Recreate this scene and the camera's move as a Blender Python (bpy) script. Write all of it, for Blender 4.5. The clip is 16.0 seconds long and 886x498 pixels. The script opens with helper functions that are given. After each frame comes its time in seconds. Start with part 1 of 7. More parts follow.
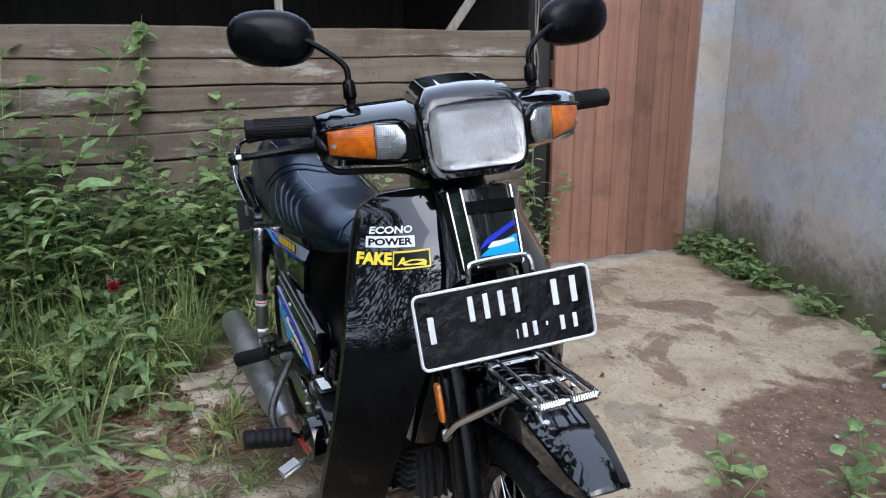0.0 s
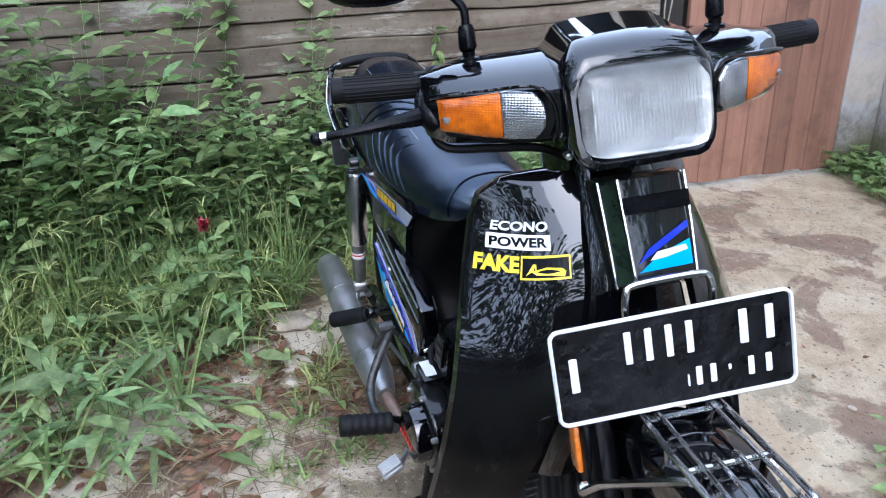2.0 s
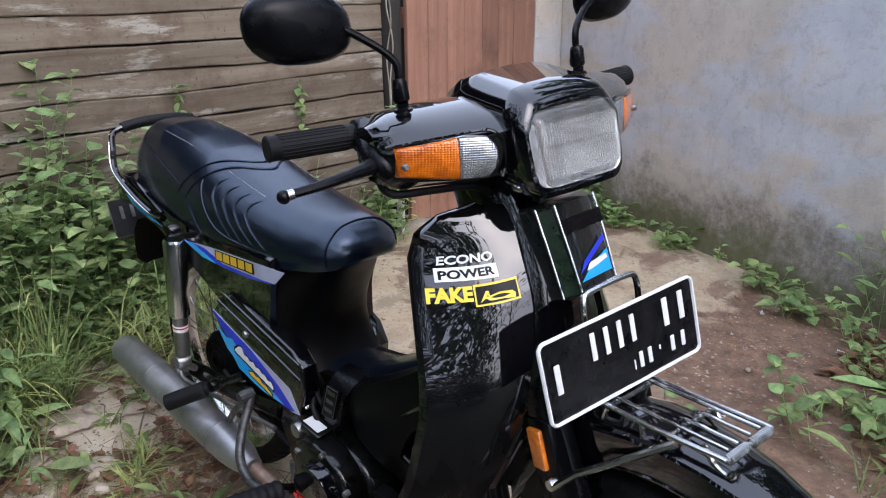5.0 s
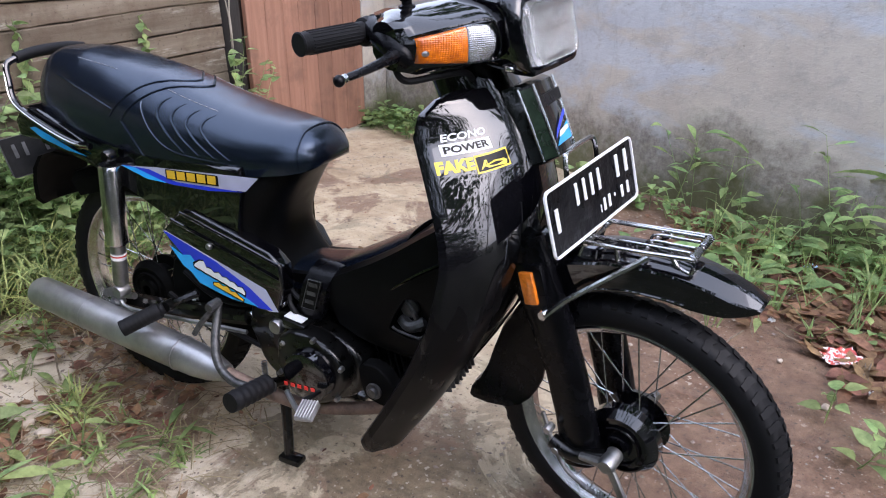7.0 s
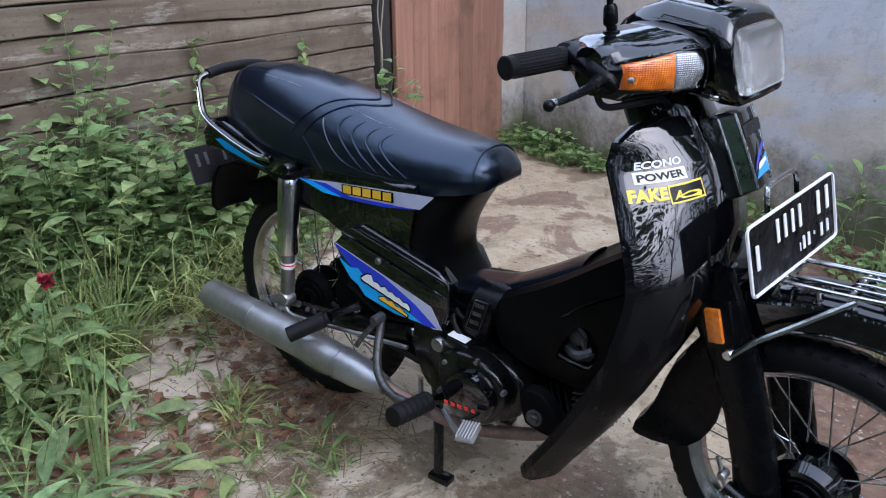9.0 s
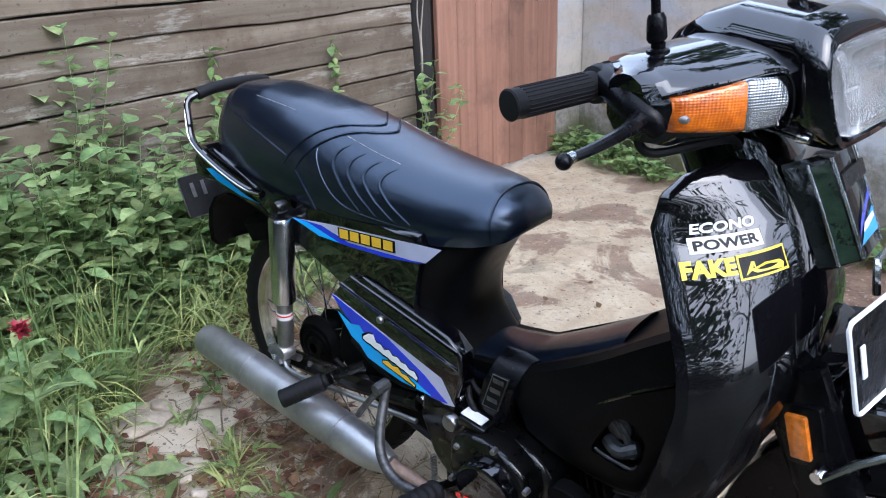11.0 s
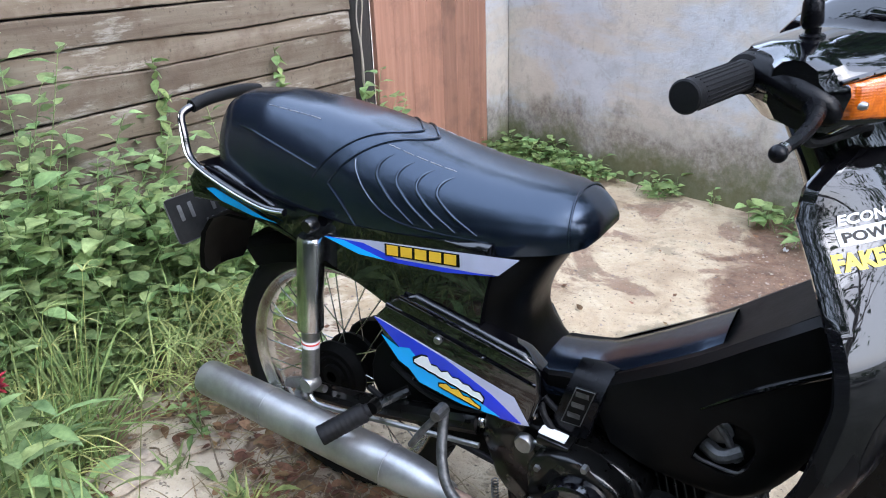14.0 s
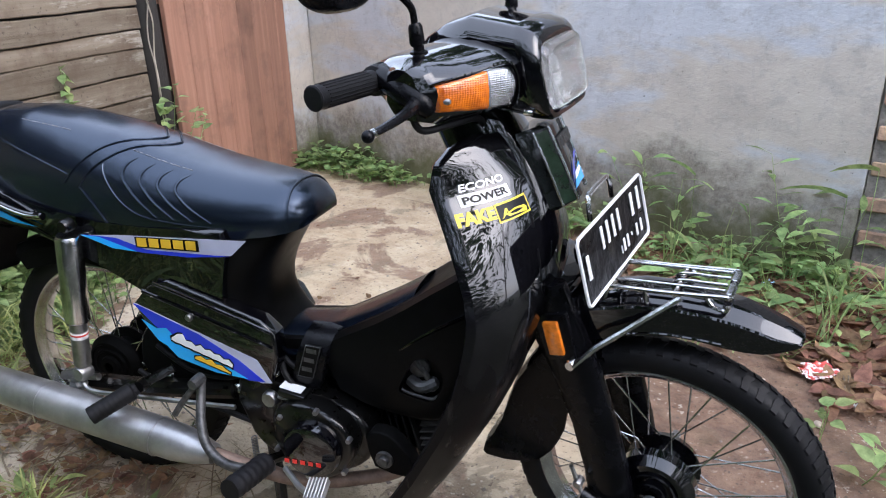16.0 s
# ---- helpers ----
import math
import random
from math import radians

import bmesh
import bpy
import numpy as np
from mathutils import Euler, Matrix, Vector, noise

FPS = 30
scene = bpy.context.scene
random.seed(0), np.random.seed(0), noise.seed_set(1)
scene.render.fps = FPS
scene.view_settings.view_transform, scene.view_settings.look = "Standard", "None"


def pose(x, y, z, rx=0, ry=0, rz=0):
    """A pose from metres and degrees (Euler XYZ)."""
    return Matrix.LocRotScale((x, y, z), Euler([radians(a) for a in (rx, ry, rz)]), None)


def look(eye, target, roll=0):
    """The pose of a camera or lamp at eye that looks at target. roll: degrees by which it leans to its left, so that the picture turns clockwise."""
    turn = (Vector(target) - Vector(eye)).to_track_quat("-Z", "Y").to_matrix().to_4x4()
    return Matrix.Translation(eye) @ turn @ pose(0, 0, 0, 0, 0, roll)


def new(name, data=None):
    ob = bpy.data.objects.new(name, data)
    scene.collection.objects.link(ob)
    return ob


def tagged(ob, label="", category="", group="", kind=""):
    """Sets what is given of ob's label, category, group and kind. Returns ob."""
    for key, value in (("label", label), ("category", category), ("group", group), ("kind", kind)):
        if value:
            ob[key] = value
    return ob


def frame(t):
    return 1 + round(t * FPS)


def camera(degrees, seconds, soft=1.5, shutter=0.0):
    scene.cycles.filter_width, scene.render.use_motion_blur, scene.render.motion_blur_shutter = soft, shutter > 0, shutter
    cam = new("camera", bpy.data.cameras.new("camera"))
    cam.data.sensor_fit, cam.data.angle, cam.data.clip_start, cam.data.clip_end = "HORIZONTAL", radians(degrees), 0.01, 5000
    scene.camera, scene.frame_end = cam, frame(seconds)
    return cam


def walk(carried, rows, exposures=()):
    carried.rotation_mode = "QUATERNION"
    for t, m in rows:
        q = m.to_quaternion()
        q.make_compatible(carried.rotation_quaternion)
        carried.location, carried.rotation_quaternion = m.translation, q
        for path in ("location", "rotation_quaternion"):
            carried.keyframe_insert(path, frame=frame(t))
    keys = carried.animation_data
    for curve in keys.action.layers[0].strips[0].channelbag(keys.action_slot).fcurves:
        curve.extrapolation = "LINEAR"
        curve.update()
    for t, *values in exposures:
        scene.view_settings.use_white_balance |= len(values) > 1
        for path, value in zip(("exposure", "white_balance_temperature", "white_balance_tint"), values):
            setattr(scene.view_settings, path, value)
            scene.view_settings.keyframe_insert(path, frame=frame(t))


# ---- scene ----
cam = camera(62.0, 16.0, soft=1.1)
PATH = [
    (0, (1.935, -0.589, 1.084), (0.222, 0.304, 0.569), -0.1),
    (0.5, (1.937, -0.603, 1.058), (0.272, 0.273, 0.382), 0.3),
    (1, (1.909, -0.604, 1.07), (0.238, 0.208, 0.328), 0.7),
    (1.5, (1.776, -0.557, 1.114), (0.07, 0.167, 0.362), -0.6),
    (2, (1.634, -0.497, 1.148), (-0.097, 0.111, 0.351), -1.8),
    (2.5, (1.583, -0.459, 1.155), (-0.101, 0.256, 0.348), -0.8),
    (3, (1.537, -0.475, 1.155), (-0.071, 0.45, 0.405), 2.4),
    (3.2, (1.5, -0.499, 1.152), (-0.06, 0.493, 0.388), 1.8),
    (5.3, (1.49, -0.874, 1.16), (0.219, 0.508, 0.472), -0.5),
    (5.5, (1.508, -0.913, 1.151), (0.268, 0.491, 0.449), -0.6),
    (6, (1.477, -1.003, 1.159), (0.375, 0.49, 0.412), -1.0),
    (6.5, (1.401, -1.099, 1.141), (0.517, 0.51, 0.347), 0.2),
    (7, (1.352, -1.17, 1.122), (0.528, 0.458, 0.304), -0.1),
    (7.5, (1.333, -1.2, 1.131), (0.464, 0.428, 0.359), 0.5),
    (8, (1.322, -1.206, 1.142), (0.436, 0.422, 0.392), 0.7),
    (8.5, (1.298, -1.221, 1.138), (0.37, 0.388, 0.398), 1.1),
    (9, (1.239, -1.223, 1.125), (0.157, 0.274, 0.357), -0.3),
    (9.5, (1.198, -1.181, 1.128), (0.047, 0.267, 0.368), -0.9),
    (9.7, (1.178, -1.13, 1.13), (-0.011, 0.291, 0.376), -1.5),
    (11.8, (1.115, -0.913, 1.113), (-0.13, 0.412, 0.279), -3.3),
    (12, (1.098, -0.92, 1.107), (-0.183, 0.352, 0.245), -3.4),
    (12.5, (1.014, -0.961, 1.112), (-0.204, 0.411, 0.315), -3.5),
    (13, (0.901, -1.015, 1.114), (-0.204, 0.459, 0.337), -3.5),
    (13.5, (0.851, -1.037, 1.112), (-0.174, 0.511, 0.369), -3.0),
    (14, (0.86, -1.038, 1.106), (-0.113, 0.531, 0.338), -2.2),
    (14.5, (0.912, -1.078, 1.106), (0.205, 0.647, 0.384), 0.2),
    (15, (0.979, -1.075, 1.11), (0.395, 0.69, 0.373), 0.4),
    (15.5, (1.057, -1.087, 1.116), (0.528, 0.697, 0.382), -0.7),
    (16, (1.165, -1.156, 1.131), (0.539, 0.591, 0.385), -1.5),
]
walk(cam, [(t, look(eye, target, roll)) for t, eye, target, roll in PATH],
     exposures=[(0, -0.05, 5900, 12), (0.5, 0.0, 6000, 12), (1, 0.43, 5930, 11), (1.5, 0.42, 5900, 12), (2, 0.45, 5550, 13), (2.5, 0.59, 5420, 13),
                (3, 0.62, 5500, 12), (5.5, 0.07, 6170, 19), (6, 0.17, 6170, 20), (6.5, 0.52, 6170, 19), (7, 0.49, 6170, 20), (8, 0.25, 6170, 18),
                (9, 0.14, 5700, 16), (9.5, 0.38, 5650, 15), (12, 0.76, 5680, 14), (12.5, 1.08, 5700, 14), (13, 1.06, 5850, 13), (13.5, 1.03, 5950, 13),
                (14, 0.87, 5850, 13), (15, 0.88, 6050, 11), (15.5, 0.60, 6150, 15), (16, 0.53, 6150, 16)])

# ---- world and light ----
world = bpy.data.worlds.new("sky")
scene.world = world
world.use_nodes = True
wn = world.node_tree.nodes
sky = wn.new("ShaderNodeTexSky")
sky.sky_type, sky.sun_disc = "NISHITA", False
SUN_EL, SUN_ROT = radians(42), radians(108)
sky.sun_elevation, sky.sun_rotation = SUN_EL, SUN_ROT
sky.air_density, sky.dust_density, sky.ozone_density = 1.0, 4.0, 1.5
# An even, thin cloud cover over the clear sky
cloud = wn.new("ShaderNodeMix")
cloud.data_type, cloud.blend_type = "RGBA", "ADD"
cloud.inputs[0].default_value = 1.0
cloud.inputs[7].default_value = (12.6, 14.2, 16.6, 1)
world.node_tree.links.new(sky.outputs[0], cloud.inputs[6])
world.node_tree.links.new(cloud.outputs[2], wn["Background"].inputs[0])
wn["Background"].inputs[1].default_value = 0.12
sun = new("sun", bpy.data.lights.new("sun", "SUN"))
sun.data.energy, sun.data.angle, sun.data.color = 1.1, radians(44), (0.97, 0.985, 1.0)
sun_way = Vector((math.sin(SUN_ROT) * math.cos(SUN_EL), math.cos(SUN_ROT) * math.cos(SUN_EL), math.sin(SUN_EL)))
sun.matrix_world = look(sun_way * 20, (0, 0, 0))
scene.view_settings.exposure = 0.0


# ---- materials ----
def material(name, base=(0.5, 0.5, 0.5), rough=0.5, metal=0.0, coat=0.0, vary=0.0, scale=8.0, bump=0.0, bump_scale=60.0,
             dark=None, spec=0.5, trans=0.0, per="none", coat_rough=0.03, rough_vary=0.0, coat_ior=1.5, spec_tint=None):
    """A surface with two scales of colour change, fine relief and, where asked, a random tone per piece."""
    m = bpy.data.materials.new(name)
    m.use_nodes = True
    nt = m.node_tree
    n, link = nt.nodes, nt.links.new
    b = n["Principled BSDF"]
    b.inputs["Base Color"].default_value = (*base, 1)
    b.inputs["Roughness"].default_value = rough
    b.inputs["Metallic"].default_value = metal
    b.inputs["Specular IOR Level"].default_value = spec
    b.inputs["Coat Weight"].default_value = coat
    b.inputs["Coat IOR"].default_value = coat_ior
    if spec_tint:
        b.inputs["Specular Tint"].default_value = (*spec_tint, 1)
    b.inputs["Coat Roughness"].default_value = coat_rough
    b.inputs["Transmission Weight"].default_value = trans
    tc = n.new("ShaderNodeTexCoord")
    if vary > 0 or dark:
        big = n.new("ShaderNodeTexNoise")
        big.inputs["Scale"].default_value, big.inputs["Detail"].default_value, big.inputs["Roughness"].default_value = scale, 8, 0.65
        link(tc.outputs["Object"], big.inputs["Vector"])
        ramp = n.new("ShaderNodeValToRGB")
        d = dark or tuple(c * (1 - vary) for c in base)
        li = tuple(min(1, c * (1 + 0.5 * vary)) for c in base)
        ramp.color_ramp.elements[0].color, ramp.color_ramp.elements[0].position = (*d, 1), 0.32
        ramp.color_ramp.elements[1].color, ramp.color_ramp.elements[1].position = (*li, 1), 0.66
        link(big.outputs["Fac"], ramp.inputs["Fac"])
        colour = ramp.outputs["Color"]
        if per != "none":
            if per == "object":
                src = n.new("ShaderNodeObjectInfo").outputs["Random"]
            else:
                src = n.new("ShaderNodeNewGeometry").outputs["Random Per Island"]
            hsv = n.new("ShaderNodeHueSaturation")
            mh = n.new("ShaderNodeMapRange")
            mh.inputs["To Min"].default_value, mh.inputs["To Max"].default_value = 0.475, 0.525
            mv = n.new("ShaderNodeMapRange")
            mv.inputs["To Min"].default_value, mv.inputs["To Max"].default_value = 0.6, 1.4
            mul = n.new("ShaderNodeMath")
            mul.operation = "MULTIPLY"
            mul.inputs[1].default_value = 7.13
            fr = n.new("ShaderNodeMath")
            fr.operation = "FRACT"
            link(src, mul.inputs[0])
            link(mul.outputs[0], fr.inputs[0])
            link(fr.outputs[0], mh.inputs["Value"])
            link(src, mv.inputs["Value"])
            link(mh.outputs[0], hsv.inputs["Hue"])
            link(mv.outputs[0], hsv.inputs["Value"])
            link(colour, hsv.inputs["Color"])
            colour = hsv.outputs["Color"]
        link(colour, b.inputs["Base Color"])
        if rough_vary > 0:
            rr = n.new("ShaderNodeMapRange")
            rr.inputs["From Min"].default_value, rr.inputs["From Max"].default_value = 0.3, 0.7
            rr.inputs["To Min"].default_value, rr.inputs["To Max"].default_value = rough, rough + rough_vary
            link(big.outputs["Fac"], rr.inputs["Value"])
            link(rr.outputs[0], b.inputs["Roughness"])
    if bump > 0:
        fine = n.new("ShaderNodeTexNoise")
        fine.inputs["Scale"].default_value, fine.inputs["Detail"].default_value = bump_scale, 6
        link(tc.outputs["Object"], fine.inputs["Vector"])
        bp = n.new("ShaderNodeBump")
        bp.inputs["Strength"].default_value, bp.inputs["Distance"].default_value = min(1.0, bump * 3), 0.25 / bump_scale
        link(fine.outputs["Fac"], bp.inputs["Height"])
        link(bp.outputs["Normal"], b.inputs["Normal"])
    return m


BLACK = material("black_paint", (0.002, 0.002, 0.003), 0.08, coat=1.0, spec=0.1, vary=0.3, scale=30, rough_vary=0.05, coat_ior=1.62, coat_rough=0.015)
PLASTIC = material("black_plastic", (0.003, 0.003, 0.004), 0.2, spec=0.16, vary=0.5, scale=20, bump=0.04, bump_scale=600, rough_vary=0.12)
DUSTY = material("dusty_plastic", (0.0035, 0.0035, 0.0035), 0.3, spec=0.07, vary=0.6, scale=14, dark=(0.002, 0.002, 0.002), bump=0.05, bump_scale=200, rough_vary=0.15)
VINYL = material("black_vinyl", (0.004, 0.006, 0.011), 0.22, spec=0.85, vary=0.25, scale=5, bump=0.06, bump_scale=900, rough_vary=0.03, spec_tint=(0.62, 0.77, 1.0))
RUBBER = material("tyre_rubber", (0.006, 0.006, 0.007), 0.5, spec=0.22, vary=0.5, scale=30, bump=0.15, bump_scale=400, rough_vary=0.2)
CHROME = material("chrome", (0.62, 0.62, 0.62), 0.12, metal=1.0, vary=0.25, scale=40, rough_vary=0.15)
DULLSTEEL = material("dull_steel", (0.34, 0.34, 0.34), 0.32, metal=1.0, vary=0.35, scale=25, bump=0.05, bump_scale=300, rough_vary=0.2)
SILVER = material("silver_paint", (0.42, 0.42, 0.42), 0.34, metal=0.85, vary=0.3, scale=14, bump=0.06, bump_scale=500, rough_vary=0.16)
RUST = material("rusty_pipe", (0.2, 0.14, 0.11), 0.6, metal=0.4, vary=0.6, scale=25, bump=0.2, bump_scale=200)
HEADGREY = material("dusty_engine_grey", (0.045, 0.045, 0.046), 0.5, spec=0.35, vary=0.5, scale=40, rough_vary=0.2)
ENGINE = material("engine_black", (0.003, 0.003, 0.003), 0.2, spec=0.11, coat=0.7, coat_rough=0.06, vary=0.5, scale=40, rough_vary=0.25)


def moulded_lens(name, base, dark, metal, rough=0.18):
    """A lamp lens with a fine moulded grid; mottled colour paints its reflector's glow."""
    m = material(name, base, rough, metal=metal, coat=1.0, vary=0.6, scale=28, dark=dark)
    n, link = m.node_tree.nodes, m.node_tree.links.new
    tc = n.new("ShaderNodeTexCoord")
    heights = []
    for axis in ("Y", "Z"):
        w = n.new("ShaderNodeTexWave")
        w.bands_direction = axis
        w.inputs["Scale"].default_value = 105.0
        link(tc.outputs["Object"], w.inputs["Vector"])
        heights.append(w.outputs["Fac"])
    add = n.new("ShaderNodeMath")
    link(heights[0], add.inputs[0])
    link(heights[1], add.inputs[1])
    bp = n.new("ShaderNodeBump")
    bp.inputs["Strength"].default_value, bp.inputs["Distance"].default_value = 0.4, 0.0007
    link(add.outputs[0], bp.inputs["Height"])
    link(bp.outputs["Normal"], n["Principled BSDF"].inputs["Normal"])
    return m


AMBER = moulded_lens("amber_lens", (0.66, 0.155, 0.002), (0.30, 0.05, 0.001), 0.15)
AMBERD = material("amber_reflector", (0.75, 0.2, 0.015), 0.2, coat=0.6, vary=0.3, scale=120)
def scuffed_paint():
    """Gloss black that is dusty and scratched towards the road."""
    m = material("scuffed_black_paint", (0.004, 0.004, 0.005), 0.07, coat=1.0, spec=0.1, vary=0.3, scale=30, coat_ior=1.62, coat_rough=0.012)
    n, link = m.node_tree.nodes, m.node_tree.links.new
    b = n["Principled BSDF"]
    tc = n.new("ShaderNodeTexCoord")
    sep = n.new("ShaderNodeSeparateXYZ")
    link(tc.outputs["Object"], sep.inputs[0])
    mp = n.new("ShaderNodeMapping")
    mp.inputs["Scale"].default_value = (30, 30, 6)
    link(tc.outputs["Object"], mp.inputs["Vector"])
    t = n.new("ShaderNodeTexNoise")
    t.inputs["Scale"].default_value, t.inputs["Detail"].default_value = 1.0, 8
    link(mp.outputs["Vector"], t.inputs["Vector"])
    lo = n.new("ShaderNodeMapRange")
    lo.inputs["From Min"].default_value, lo.inputs["From Max"].default_value = 0.66, 0.50
    link(sep.outputs["Z"], lo.inputs["Value"])
    mul = n.new("ShaderNodeMath")
    mul.operation = "MULTIPLY"
    link(lo.outputs[0], mul.inputs[0])
    link(t.outputs["Fac"], mul.inputs[1])
    mix = n.new("ShaderNodeMix")
    mix.data_type = "RGBA"
    mix.inputs[6].default_value, mix.inputs[7].default_value = (0.004, 0.004, 0.005, 1), (0.005, 0.0042, 0.0035, 1)
    link(mul.outputs[0], mix.inputs[0])
    link(mix.outputs[2], b.inputs["Base Color"])
    inv = n.new("ShaderNodeMapRange")
    inv.inputs["From Max"].default_value = 0.46
    inv.inputs["To Min"].default_value, inv.inputs["To Max"].default_value = 1.0, 0.0
    link(mul.outputs[0], inv.inputs["Value"])
    link(inv.outputs[0], b.inputs["Coat Weight"])
    rr = n.new("ShaderNodeMapRange")
    rr.inputs["From Max"].default_value = 0.46
    rr.inputs["To Min"].default_value, rr.inputs["To Max"].default_value = 0.07, 0.30
    link(mul.outputs[0], rr.inputs["Value"])
    link(rr.outputs[0], b.inputs["Roughness"])
    return m


SHIELDMAT = scuffed_paint()
CLEAR = moulded_lens("clear_lens", (0.52, 0.53, 0.55), (0.18, 0.19, 0.2), 0.8)
REDLENS = material("red_lens", (0.3, 0.02, 0.01), 0.15, coat=1.0)
WHITE = material("white_print", (0.75, 0.75, 0.75), 0.4, vary=0.1)
YELLOW = material("yellow_print", (0.8, 0.6, 0.03), 0.35, vary=0.1)
THREAD = material("grey_thread", (0.30, 0.30, 0.31), 0.7, vary=0.5, scale=60)
MATT = material("matt_black_rubber", (0.004, 0.004, 0.004), 0.6, spec=0.06, vary=0.4, scale=20)
CASTING = material("dark_casting", (0.10, 0.10, 0.10), 0.4, metal=0.7, vary=0.6, scale=60, rough_vary=0.2)
GOLD = material("gold_print", (0.72, 0.45, 0.03), 0.35, vary=0.15)
BLUE = material("blue_print", (0.02, 0.04, 0.55), 0.25, coat=0.8, vary=0.15)
CYAN = material("cyan_print", (0.02, 0.38, 0.85), 0.25, coat=0.8, vary=0.15)
LILAC = material("silver_print", (0.42, 0.43, 0.55), 0.25, coat=0.8, vary=0.12)
REDPRINT = material("red_print", (0.6, 0.03, 0.02), 0.4)
PLATEBLACK = material("plate_black", (0.006, 0.006, 0.007), 0.22, spec=0.2, vary=0.6, scale=30, bump=0.25, bump_scale=25, rough_vary=0.25)
GREYPLATE = material("grimy_plate", (0.02, 0.02, 0.02), 0.5, spec=0.2, vary=0.4, scale=30)
GREYPAINT = material("grimy_print", (0.12, 0.12, 0.12), 0.5, vary=0.4, scale=30)
SMOKE = material("smoked_acrylic", (0.012, 0.014, 0.014), 0.06, spec=0.3, coat=0.35, vary=0.3, scale=20)
GREENGLASS = material("tinted_side_strip", (0.03, 0.055, 0.035), 0.12, coat=1.0, vary=0.5, scale=30)
MIRROR = material("mirror_glass", (0.8, 0.8, 0.8), 0.02, metal=1.0)


def glass_material(name, tint, rough):
    m = bpy.data.materials.new(name)
    m.use_nodes = True
    b = m.node_tree.nodes["Principled BSDF"]
    b.inputs["Base Color"].default_value = (*tint, 1)
    b.inputs["Transmission Weight"].default_value = 0.975
    b.inputs["Roughness"].default_value = rough
    b.inputs["IOR"].default_value = 1.45
    return m


REFLECTOR = material("lamp_bowl", (0.42, 0.42, 0.41), 0.17, metal=1.0, vary=0.45, scale=26, rough_vary=0.12)
LAMPGLASS = glass_material("headlamp_glass", (0.97, 0.97, 0.965), 0.10)


# ---- mesh helpers ----
def part(name, bm, mat, parent, label="", steer=False, sharp=35, flat=False):
    """Link a bmesh as one mesh object under a thing or a part."""
    if steer:
        bmesh.ops.transform(bm, matrix=STEER, verts=bm.verts)
    bmesh.ops.recalc_face_normals(bm, faces=bm.faces)
    lim = radians(sharp)
    for f in bm.faces:
        f.smooth = not flat
    for e in bm.edges:
        if len(e.link_faces) == 2 and e.calc_face_angle(0) > lim:
            e.smooth = False
    me = bpy.data.meshes.new(name)
    bm.to_mesh(me)
    bm.free()
    me.materials.append(mat)
    ob = new(name, me)
    ob.parent = parent
    if label:
        tagged(ob, label)
    return ob


def catmull(pts, per=6):
    p = [Vector(q) for q in pts]
    out = []
    for i in range(len(p) - 1):
        a, b, c, d = p[max(i - 1, 0)], p[i], p[i + 1], p[min(i + 2, len(p) - 1)]
        for k in range(per):
            t = k / per
            out.append(0.5 * ((2 * b) + (c - a) * t + (2 * a - 5 * b + 4 * c - d) * t * t + (3 * b - a - 3 * c + d) * t ** 3))
    out.append(p[-1])
    return out


def skin(bm, rings, caps=True, closed=True):
    """Bridge rings of equal length into one surface."""
    vs = [[bm.verts.new(p) for p in r] for r in rings]
    n = len(rings[0])
    m = n if closed else n - 1
    for a, b in zip(vs, vs[1:]):
        for i in range(m):
            j = (i + 1) % n
            bm.faces.new((a[i], a[j], b[j], b[i]))
    if caps and closed:
        bm.faces.new(vs[0][::-1])
        bm.faces.new(vs[-1])
    return vs


def tube(bm, pts, r, n=10, per=6, smooth=True):
    """A round bar along a line; r: one radius, or one for each given point."""
    path = catmull(pts, per) if smooth and len(pts) > 2 else [Vector(p) for p in pts]
    rs = [r] * len(path) if not isinstance(r, (list, tuple)) else [float(q) for q in np.interp(np.linspace(0, len(r) - 1, len(path)), range(len(r)), r)]
    way = (path[1] - path[0]).normalized()
    u = way.orthogonal().normalized()
    rings = []
    for i, p in enumerate(path):
        w = (path[min(i + 1, len(path) - 1)] - path[max(i - 1, 0)]).normalized()
        u = (u - w * u.dot(w)).normalized()
        v = w.cross(u)
        rings.append([p + rs[i] * (math.cos(a) * u + math.sin(a) * v) for a in [2 * math.pi * k / n for k in range(n)]])
    skin(bm, rings)


def lathe(bm, prof, c, n=48, axis="y", closed=False, caps=False):
    """Turn a profile of (radius, offset) round an axis through c."""
    c = Vector(c)
    rings = []
    for k in range(n):
        a = 2 * math.pi * k / n
        ca, sa = math.cos(a), math.sin(a)
        if axis == "y":
            rings.append([c + Vector((r * ca, h, r * sa)) for r, h in prof])
        elif axis == "x":
            rings.append([c + Vector((h, r * ca, r * sa)) for r, h in prof])
        else:
            rings.append([c + Vector((r * ca, r * sa, h)) for r, h in prof])
    skin(bm, rings + [rings[0]], caps=False, closed=closed)
    bmesh.ops.remove_doubles(bm, verts=bm.verts, dist=1e-6)


def box(bm, c, size, turn=(0, 0, 0), bev=0.0, seg=2):
    made = bmesh.ops.create_cube(bm, size=1.0)["verts"]
    bmesh.ops.transform(bm, matrix=pose(*c, *turn) @ Matrix.Diagonal((*size, 1)), verts=made)
    if bev > 0:
        edges = list({e for v in made for e in v.link_edges})
        bmesh.ops.bevel(bm, geom=edges, offset=bev, segments=seg, affect="EDGES", profile=0.5)


